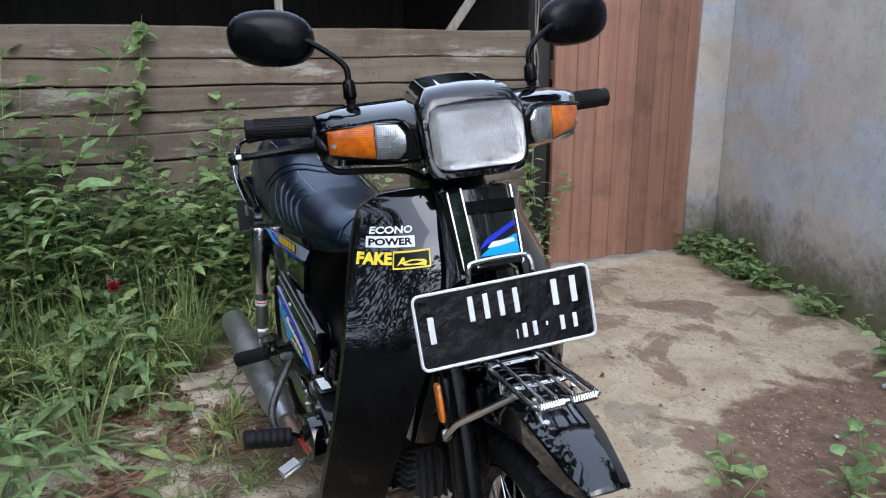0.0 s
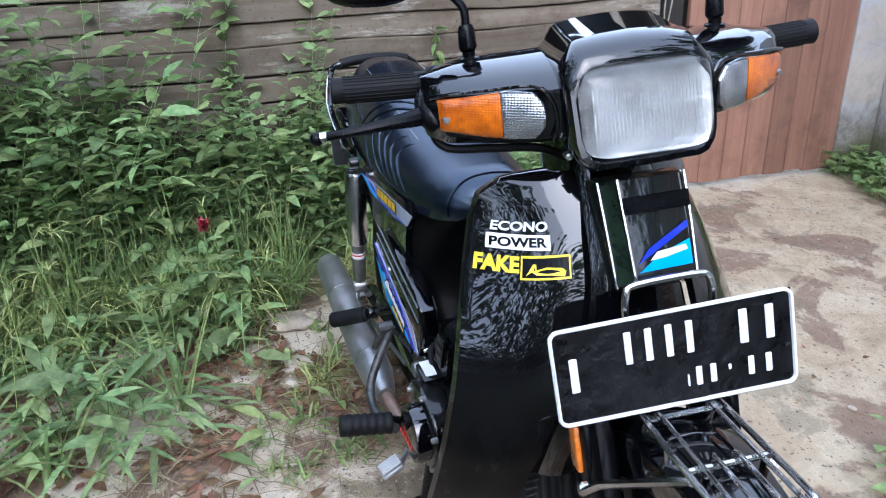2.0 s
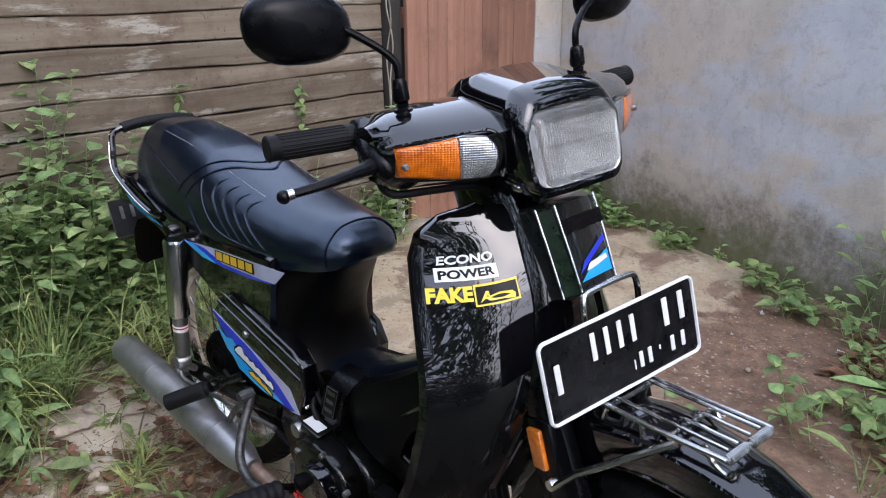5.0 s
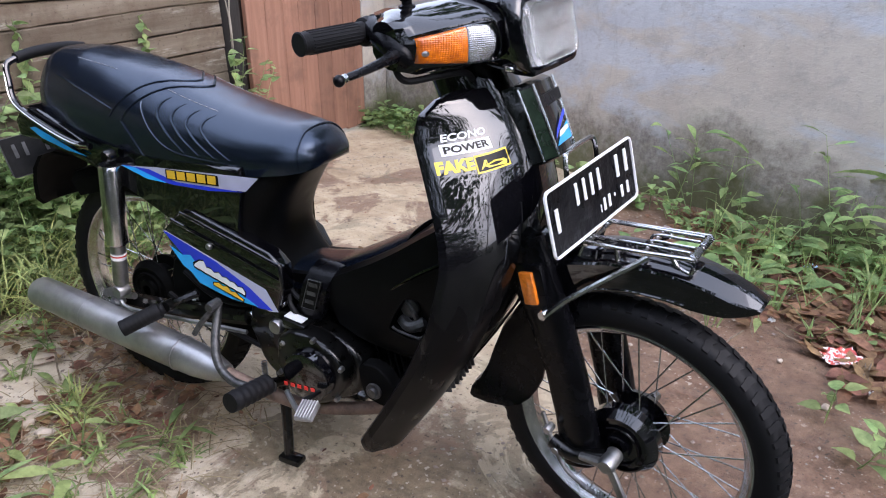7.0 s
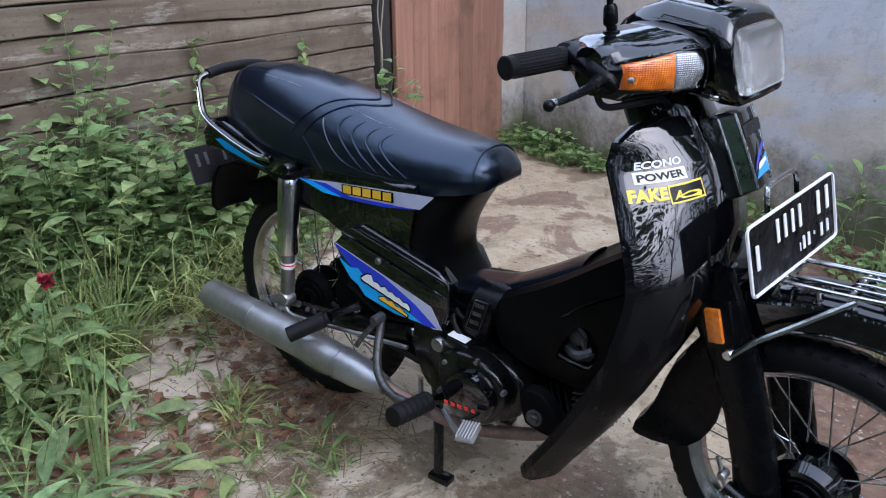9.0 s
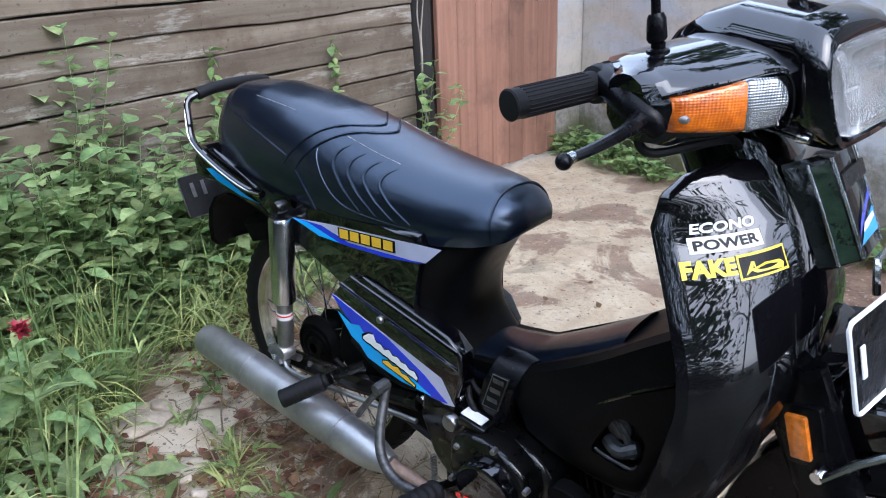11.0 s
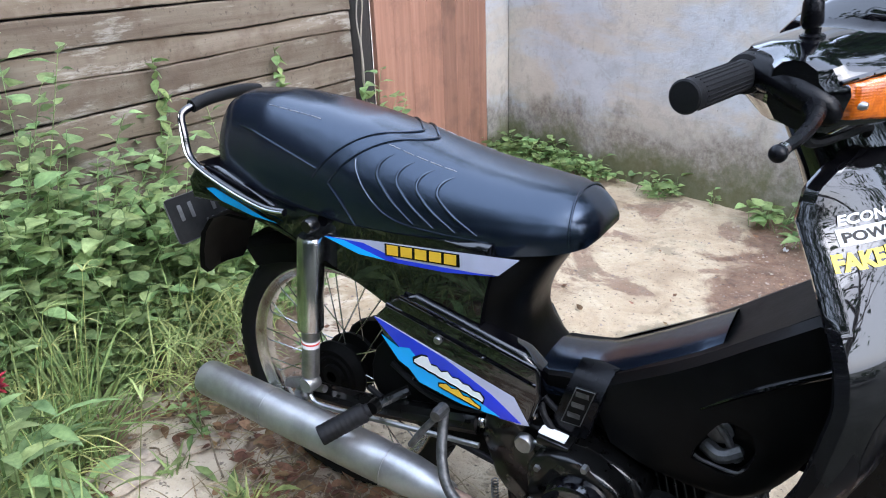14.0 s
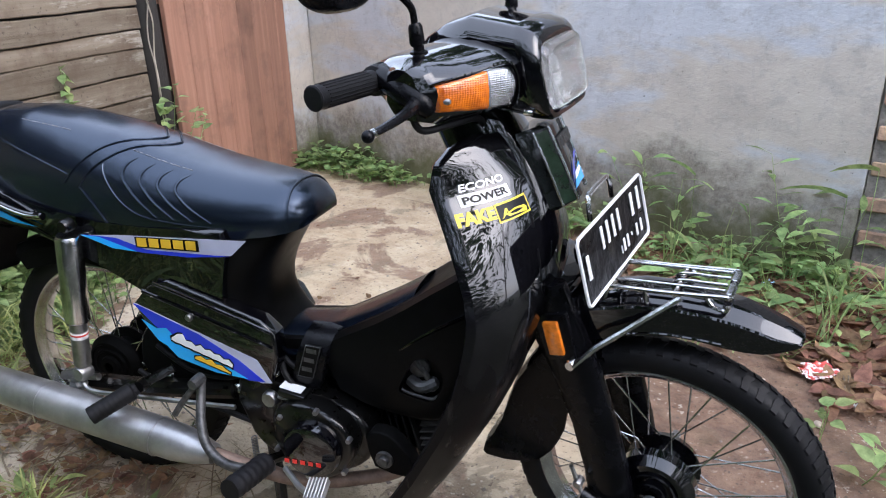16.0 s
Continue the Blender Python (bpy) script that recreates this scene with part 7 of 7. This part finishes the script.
# Creepers at the wall's foot
g = Greens(4)
for k in range(150):
    s = rnd.uniform(0.02, 1.45)
    if rnd.random() > 1.25 - 0.85 * s or clump(s, 0.0, 5.0, 3.0) < -0.12 - 0.1 * (s < 0.5):
        continue
    o = rnd.uniform(0.02, 0.20) * (1.1 - 0.35 * s)
    p = C0 + wd * s + wn_ * o
    g.weed(p.x, p.y, rnd.uniform(0.05, 0.14) * (1.25 - 0.5 * s), rnd.uniform(0.045, 0.075) * (1.1 - 0.25 * s), HEART, 2, 0.62)
for s, h in ((1.62, 0.12), (1.66, 0.10), (1.58, 0.09)):
    p = C0 + wd * s + wn_ * 0.12
    g.weed(p.x, p.y, h, 0.06, HEART, 3, 0.7)
for k in range(34):
    s = rnd.uniform(1.75, 2.9)
    p = C0 + wd * s + wn_ * rnd.uniform(0.08, 0.26)
    g.weed(p.x, p.y, rnd.uniform(0.05, 0.17), rnd.uniform(0.035, 0.07), rnd.choice([HEART, LANCE]), 2, rnd.uniform(0.4, 0.75))
for s, h in ((2.02, 0.42), (2.12, 0.36), (2.22, 0.30), (2.55, 0.42), (2.68, 0.5), (2.76, 0.44), (2.84, 0.38)):
    p = C0 + wd * s + wn_ * 0.10
    g.weed(p.x, p.y, h, 0.11, LANCE, 2, 0.3)
for s, z, ll, tilt in ((2.84, 0.31, 0.24, 0.25), (2.92, 0.42, 0.16, 0.1), (2.30, 0.30, 0.15, 0.7)):
    p = C0 + wd * s + wn_ * 0.07
    g.stem((p.x, p.y, 0), (p.x, p.y, z), 0.0022)
    g.leaf((p.x, p.y, z), (-wd.x, -wd.y, tilt), ll, 0.032, BLADE, 0.8, 0.2, 0.8)
g.make("creeper", CREEP, "bright green creeping plant along the wall's foot", "creeper")
g = Greens(5)
for k in range(190):
    x, y = rnd.uniform(0.95, 2.3), rnd.uniform(0.72, 1.75)
    if clump(x, y, 2.5, 3.0) < -0.12 or y < 1.60 - 0.78 * (x - 0.6) or y > 1.55 + (1.8 - x) * 0.37:
        continue
    if (x - 1.56) ** 2 + (y - 0.82) ** 2 < 0.035:
        continue
    g.weed(x, y, rnd.uniform(0.03, 0.11), rnd.uniform(0.035, 0.075), rnd.choice([HEART, LANCE]), 2, rnd.uniform(0.4, 0.75))
for x, y in ((1.60, 0.42), (1.54, 0.55), (1.66, 0.50), (0.72, 0.92), (0.78, 0.88), (0.95, 1.12), (1.02, 1.02), (0.90, 1.2), (0.86, 0.84)):
    g.weed(x, y, rnd.uniform(0.06, 0.14), 0.06, HEART, 2, 0.7)
for k in range(26):
    x, y = rnd.uniform(1.1, 1.75), rnd.uniform(0.95, 1.6)
    if y > 1.55 + (1.8 - x) * 0.37 - 0.1 or (x - 1.56) ** 2 + (y - 0.82) ** 2 < 0.04:
        continue
    g.weed(x, y, rnd.uniform(0.05, 0.16), rnd.uniform(0.10, 0.17), LANCE, 1, 0.28)
g.make("yard_weeds", CREEP, "low green weeds on the brown earth", "weeds")
# Dead leaves and straw
g = Greens(6)
for k in range(1300):
    x, y = rnd.uniform(-0.9, 0.32), rnd.uniform(-0.62, 0.30)
    if clump(x, y, 3, 2.0) < -0.02 or y > 0.05 - 0.5 * x:
        continue
    g.flat(x, y, 0.045)
for k in range(1300):
    x, y = rnd.uniform(0.95, 2.1), rnd.uniform(0.75, 1.85)
    if clump(x, y, 2.6, 8.0) < -0.16 or y < 1.52 - 0.78 * (x - 0.6) or y > 1.55 + (1.8 - x) * 0.37:
        continue
    if (x - 1.56) ** 2 + (y - 0.84) ** 2 > 0.012:
        g.flat(x, y, 0.06)
for k in range(900):
    x, y = rnd.uniform(0.95, 1.9), rnd.uniform(0.70, 1.65)
    if clump(x, y, 2.0, 15.0) < -0.2 or y < 1.48 - 0.78 * (x - 0.6) or y > 1.55 + (1.8 - x) * 0.37:
        continue
    g.flat(x, y, 0.085, 0.008, LANCE, 0.5)
for k in range(520):
    x, y = rnd.uniform(-0.8, 0.1), rnd.uniform(-1.2, -0.45)
    if clump(x, y, 3, 2.0) > -0.1:
        g.flat(x, y, 0.045)
for k in range(150):
    g.flat(rnd.uniform(-0.9, 1.0), rnd.uniform(-0.3, 1.9), rnd.choice([0.012, 0.018, 0.03]))
g.make("dead_leaves", LITTER, "brown dead leaves lying on the earth", "leaves")
g = Greens(7)
for k in range(1700):
    x, y = rnd.uniform(-0.9, 0.3), rnd.uniform(-0.85, 0.2)
    if clump(x, y, 3, 6.0) < -0.1:
        continue
    a = rnd.uniform(0, 6.28)
    g.leaf((x, y, 0.008), (math.cos(a), math.sin(a), rnd.uniform(0, 0.3)), rnd.uniform(0.05, 0.16), 0.0035, BLADE, 0.5, 0.2)
g.make("straw", STRAW, "dry straw stalks on the ground", "straw")
# Flowering plant
g = Greens(8)
fx, fy = -0.47, -0.50
g.stem((fx, fy, 0), (fx + 0.01, fy + 0.01, 0.37), 0.004)
for i in range(20):
    t = 2.4 * i
    z = 0.03 + 0.0155 * i
    w = Vector((math.cos(t), math.sin(t), 0.55))
    g.leaf((fx, fy, z), w, 0.155 - 0.0045 * i, 0.046 - 0.001 * i, LANCE, 0.9, 0.25)
for dx, dy, hh in ((0.10, -0.05, 0.24), (-0.08, 0.06, 0.28), (0.06, 0.10, 0.16), (-0.02, -0.12, 0.3), (0.16, 0.03, 0.13), (-0.16, -0.04, 0.26)):
    g.weed(fx + dx, fy + dy, hh, 0.13, LANCE, 2, 0.3)
stalk = g.make("flowering_plant", WEED, "upright green plant with a small crimson flower head", "plant", False)
g = Greens(9)
for k in range(60):
    a, b = rnd.uniform(0, 6.28), rnd.uniform(0.1, 1.2)
    g.leaf((fx + 0.012, fy + 0.012, 0.372 + rnd.uniform(0, 0.02)), (math.cos(a), math.sin(a), b), rnd.uniform(0.015, 0.032), 0.012, LANCE, 0.3, 0.3)
bloom = g.make("flower_head", FLOWER, "crimson flower head", "", False)
bloom.parent = stalk


# Unseen trees added round the yard: they block sky and fill reflections
BARK = material("tree_bark", (0.11, 0.085, 0.06), 0.9, vary=0.5, scale=10, bump=0.8, bump_scale=30)
TREELEAF = leaf_material("tree_leaf", (0.05, 0.095, 0.03), (0.025, 0.055, 0.018))


def tree(x, y, height, spread, leaves, seed, trunk_r=0.11, low=1.4):
    r = random.Random(seed)
    ob = empty("tree", "unseen broad-leaved tree, added to block sky light and show in reflections", "tree", (x, y, 0))
    tagged(ob, group="trees round the yard")
    bm = bmesh.new()
    top = Vector((r.uniform(-0.3, 0.3), r.uniform(-0.3, 0.3), height * 0.8))
    tube(bm, [(0, 0, -0.05), (0.03, 0.02, height * 0.2), (r.uniform(-0.15, 0.15), r.uniform(-0.15, 0.15), height * 0.45), top], [trunk_r * 1.3, trunk_r, trunk_r * 0.75, trunk_r * 0.25], 14)
    part("trunk", bm, BARK, ob, "rough grey-brown trunk")
    ends = []
    for k in range(14):
        a = 2.4 * k + r.uniform(-0.3, 0.3)
        z = low + (height * 0.82 - low) * k / 14
        b = Vector((0.05, 0.03, z))
        e = b + Vector((math.cos(a), math.sin(a), r.uniform(0.2, 0.6))) * spread * r.uniform(0.55, 1.0)
        bm = bmesh.new()
        m = b.lerp(e, 0.5) + Vector((0, 0, 0.12))
        tube(bm, [b, m, e], [0.035, 0.022, 0.008], 7)
        part("limb", bm, BARK, ob)
        ends += [b.lerp(e, f) + Vector((r.gauss(0, 0.15), r.gauss(0, 0.15), r.gauss(0, 0.15))) for f in (0.5, 0.65, 0.8, 0.95, 1.05)]
    ends.append(top)
    g = Greens(seed + 100)
    for k in range(leaves):
        c = r.choice(ends)
        p = c + Vector((r.gauss(0, 0.25), r.gauss(0, 0.25), r.gauss(0, 0.17)))
        a = r.uniform(0, 6.28)
        g.leaf(p, (math.cos(a), math.sin(a), r.uniform(-0.6, 0.4)), r.uniform(0.16, 0.30), r.uniform(0.08, 0.14), LANCE, 0.6, 0.2, r.uniform(-0.8, 0.8))
    crown = g.make("crown", TREELEAF, "open crown of many green leaves", "", False)
    crown.parent = ob
    return ob


tree(5.4, -3.6, 4.2, 2.0, 900, 21, 0.10, 1.6)
tree(4.0, -4.8, 4.4, 2.2, 1000, 22, 0.11, 1.6)
tree(1.3, -5.2, 4.4, 2.2, 1000, 23, 0.11, 1.6)
# Placed to shade the left end of the shed boards
tree(-0.9, -2.6, 3.6, 1.3, 700, 25, 0.08, 1.3)
tree(-1.8, -5.4, 4.4, 2.0, 1200, 24, 0.10, 1.4)
tree(12.0, -2.9, 7.5, 2.6, 420, 30, 0.10, 2.6)
tree(13.0, 0.6, 7.0, 2.2, 260, 32, 0.08, 2.6)
# Two dense crowns that darken what the inner leg shield mirrors
tree(6.2, 2.5, 6.0, 2.2, 3600, 31, 0.13, 0.9)
tree(6.0, 4.6, 6.4, 2.4, 2600, 33, 0.13, 1.2)
# These two block sky that cowl and handlebar tops would mirror
tree(0.6, 5.4, 8.0, 3.0, 5200, 28, 0.2, 2.6)
tree(3.4, 5.2, 7.6, 3.0, 4600, 27, 0.2, 2.4)
tree(-0.2, -4.4, 4.4, 1.9, 1000, 26, 0.10, 1.4)
# Unseen bushes, added to hide the low sky from the paint; gap left open
g = Greens(40)
for k in range(560):
    a = rnd.uniform(-2.6, 0.75)
    q = rnd.uniform(3.3, 5.6)
    gap = -0.42 < a < 0.10
    if gap and q < 4.8:
        continue
    g.weed(0.9 + q * math.cos(a), q * math.sin(a), rnd.uniform(0.3, 0.7) if gap else rnd.uniform(0.9, 2.4), 0.2, LANCE, 3, 0.5)
g.make("hedge", TREELEAF, "unseen bushes added round the yard to darken low reflections", "bushes")


# Loose stones and grit on the yard
STONE = material("pebble", (0.30, 0.25, 0.205), 0.85, vary=0.4, scale=20, per="island", bump=0.3, bump_scale=200)
rs = random.Random(77)
vs, fs = [], []
for k in range(3800):
    x, y = rs.uniform(-0.9, 1.9), rs.uniform(-0.8, 2.0)
    if clump(x, y, 2.4, 12.0) < -0.15:
        continue
    r = rs.choice([0.0012, 0.0015, 0.002, 0.002, 0.003, 0.004, 0.006])
    b = len(vs)
    for d in ((1, 0, 0), (0, 1, 0), (-1, 0, 0), (0, -1, 0), (0, 0, 0.7), (0, 0, -0.6)):
        vs.append((x + d[0] * r * rs.uniform(0.7, 1.5), y + d[1] * r * rs.uniform(0.7, 1.5), 0.002 + d[2] * r))
    fs += [(b, b + 1, b + 4), (b + 1, b + 2, b + 4), (b + 2, b + 3, b + 4), (b + 3, b, b + 4), (b + 1, b, b + 5), (b + 2, b + 1, b + 5), (b + 3, b + 2, b + 5), (b, b + 3, b + 5)]
me = bpy.data.meshes.new("grit")
me.from_pydata(vs, [], fs)
me.materials.append(STONE)
tagged(new("grit", me), "small stones and grit strewn over the yard", "grit", kind="stuff")


# Small litter on the earth
def crumple(name, x, y, w, d, h, seed, mat, label, category, turn=0.0, band=None):
    """A crumpled sheet lying on the ground."""
    n = 14
    bm = bmesh.new()
    grid = {}
    for i in range(n + 1):
        for j in range(n + 1):
            u, v = i / n - 0.5, j / n - 0.5
            z = 0.006 + h * (0.55 + noise.noise((u * 3.1 + seed, v * 3.3, seed * 2.7)) + 0.6 * noise.noise((u * 7, v * 7, seed)))
            grid[i, j] = bm.verts.new((u * w + 0.12 * w * noise.noise((v * 3, seed, 1)), v * d + 0.12 * d * noise.noise((u * 3, seed, 5)), max(0.004, z)))
    for i in range(n):
        for j in range(n):
            bm.faces.new((grid[i, j], grid[i + 1, j], grid[i + 1, j + 1], grid[i, j + 1]))
    bmesh.ops.transform(bm, matrix=Matrix.Translation((x, y, 0)) @ Matrix.Rotation(turn, 4, "Z"), verts=bm.verts)
    ob = part(name, bm, mat, None, flat=True)
    return tagged(ob, label, category)


def wrapper_material():
    k = Nodes("red_white_foil")
    return k.done(k.ramp(k.noise(38, 2, 0.5, warp=1.5), [(0.42, (0.55, 0.07, 0.055)), (0.49, (0.66, 0.19, 0.16)), (0.54, (0.74, 0.66, 0.63))]), 0.3, k.noise(60, 3), 0.3, 0.002)


FOIL = wrapper_material()
PAPER = material("pale_paper", (0.66, 0.66, 0.64), 0.6, vary=0.25, scale=40, bump=0.2, bump_scale=80)
BLUEFOIL = material("pale_blue_foil", (0.25, 0.5, 0.75), 0.3, vary=0.5, scale=60, dark=(0.6, 0.66, 0.72))
FOAM = material("white_foam", (0.74, 0.74, 0.72), 0.8, vary=0.2, scale=30, bump=0.5, bump_scale=120)
crumple("wrapper", 1.55, 0.88, 0.105, 0.085, 0.014, 3.0, FOIL, "crumpled red and white foil wrapper on the earth", "litter", 0.5)
crumple("blue_scrap", 1.45, 1.47, 0.05, 0.03, 0.012, 8.0, BLUEFOIL, "small blue and white foil scrap among leaves", "litter", 1.0)
for x, y, w, seed in ((1.50, 1.24, 0.06, 5.0), (0.93, 1.62, 0.025, 6.0), (1.36, 1.02, 0.02, 7.0), (0.62, 1.75, 0.018, 9.0), (1.62, 0.72, 0.02, 4.0)):
    tagged(crumple("paper_scrap", x, y, w, w * 0.7, 0.010, seed, PAPER, "pale torn paper scrap on the ground", "litter", seed), group="paper scraps")
TWIG = material("twig_bark", (0.2, 0.15, 0.10), 0.85, vary=0.5, scale=60, bump=0.5, bump_scale=200)
rt = random.Random(5)
for k in range(46):
    left = k % 2 == 0
    x, y = (rt.uniform(-0.85, 0.15), rt.uniform(-0.5, 0.05)) if left else (rt.uniform(0.95, 1.75), rt.uniform(0.75, 1.5))
    a, ln = rt.uniform(0, 6.28), rt.uniform(0.06, 0.22)
    bm = bmesh.new()
    p = [Vector((x + ln * f * math.cos(a) + rt.uniform(-0.008, 0.008), y + ln * f * math.sin(a) + rt.uniform(-0.008, 0.008), 0.008 + rt.uniform(0, 0.012))) for f in (-0.5, -0.17, 0.17, 0.5)]
    tube(bm, p, [0.0028, 0.0024, 0.002, 0.0011], 6, 3)
    tagged(part("twig", bm, TWIG, None), "thin dry brown twig lying on the earth", "twig", "twigs on the earth")


SLAB = material("pale_stone", (0.44, 0.365, 0.29), 0.9, vary=0.45, scale=18, bump=0.5, bump_scale=60)


def rock(name, x, y, r, flat, seed, mat, label):
    bm = bmesh.new()
    bmesh.ops.create_icosphere(bm, subdivisions=3, radius=1.0)
    for v in bm.verts:
        f = 1 + 0.45 * noise.noise(v.co * 1.4 + Vector((seed, 0, 0))) + 0.15 * noise.noise(v.co * 4 + Vector((0, seed, 0)))
        v.co = Vector((v.co.x * r * f, v.co.y * r * f * 0.8, v.co.z * r * flat * f))
    bmesh.ops.transform(bm, matrix=Matrix.Translation((x, y, r * flat * 0.5)) @ Matrix.Rotation(seed, 4, "Z"), verts=bm.verts)
    tagged(part(name, bm, mat, None, sharp=80), label, "stone", "stones on the yard")


for k, (x, y, r, fl) in enumerate(((0.20, -0.24, 0.012, 0.6), (-0.23, -0.30, 0.045, 0.35), (-0.14, -0.33, 0.022, 0.5), (0.11, -0.13, 0.010, 0.7), (-0.52, -0.20, 0.03, 0.4), (-0.66, -0.02, 0.06, 0.25), (-0.50, -0.28, 0.075, 0.18), (-0.36, -0.40, 0.05, 0.22), (-0.44, -0.10, 0.045, 0.25), (-0.74, -0.22, 0.06, 0.2), (-0.20, -0.46, 0.035, 0.25), (1.52, 0.62, 0.012, 0.6), (1.40, 0.80, 0.009, 0.6), (-0.30, -0.44, 0.018, 0.5), (0.02, -0.36, 0.014, 0.5), (0.52, 0.98, 0.010, 0.6), (0.75, 1.32, 0.009, 0.6))):
    rock("stone", x, y, r, fl, 1.7 * k, SLAB, "pale rough stone lying on the earth")
g = Greens(61)
for x, y in ((-0.13, -0.24), (-0.10, -0.27), (-0.17, -0.21)):
    g.tuft(x, y, 0.12, 30, 0.006, 2.4, 1.6)
g.make("pale_grass", PALEGRASS, "bright yellow-green grass tuft beside the exhaust", "grass")

bm = bmesh.new()
box(bm, (-1.035, 1.495, 0.10), (0.03, 0.035, 0.22), (6, 4, 10), 0.006)
for v in bm.verts:
    v.co += Vector((noise.noise(v.co * 40), noise.noise(v.co * 40 + Vector((5, 0, 0))), 0)) * 0.006
tagged(part("foam_piece", bm, FOAM, None), "broken white foam piece leaning on the dark post", "litter")


# Vines climbing the shed boards
def vine(points, leaf, seed):
    v = Greens(seed)
    q = catmull(points, 6)
    for a, b in zip(q, q[1:]):
        v.stem(a, b, 0.002)
        for _ in range(2):
            t = v.r.uniform(0, 6.28)
            w = Vector((v.r.uniform(0.2, 1.0), math.cos(t), math.sin(t)))
            ll = leaf * v.r.uniform(0.6, 1.2)
            v.leaf(a, w, ll, ll * 0.7, HEART, v.r.uniform(0.4, 1.2), 0.2, v.r.uniform(-0.6, 0.6))
    tagged(v.make("vine", CREEP, "thin leafy green vine climbing the shed boards", "vine", False), group="vines on the shed")


vine([(-1.06, -0.36, 0.50), (-1.065, -0.32, 0.78), (-1.068, -0.29, 0.98), (-1.06, -0.26, 1.22)], 0.06, 71)
vine([(-1.05, 0.40, 0.45), (-1.06, 0.44, 0.66), (-1.065, 0.45, 0.82)], 0.055, 72)
vine([(-1.03, 1.42, 0.20), (-1.03, 1.43, 0.42), (-1.02, 1.42, 0.58)], 0.06, 73)
vine([(-1.05, 0.95, 0.50), (-1.06, 0.98, 0.66), (-1.065, 0.97, 0.78)], 0.045, 74)
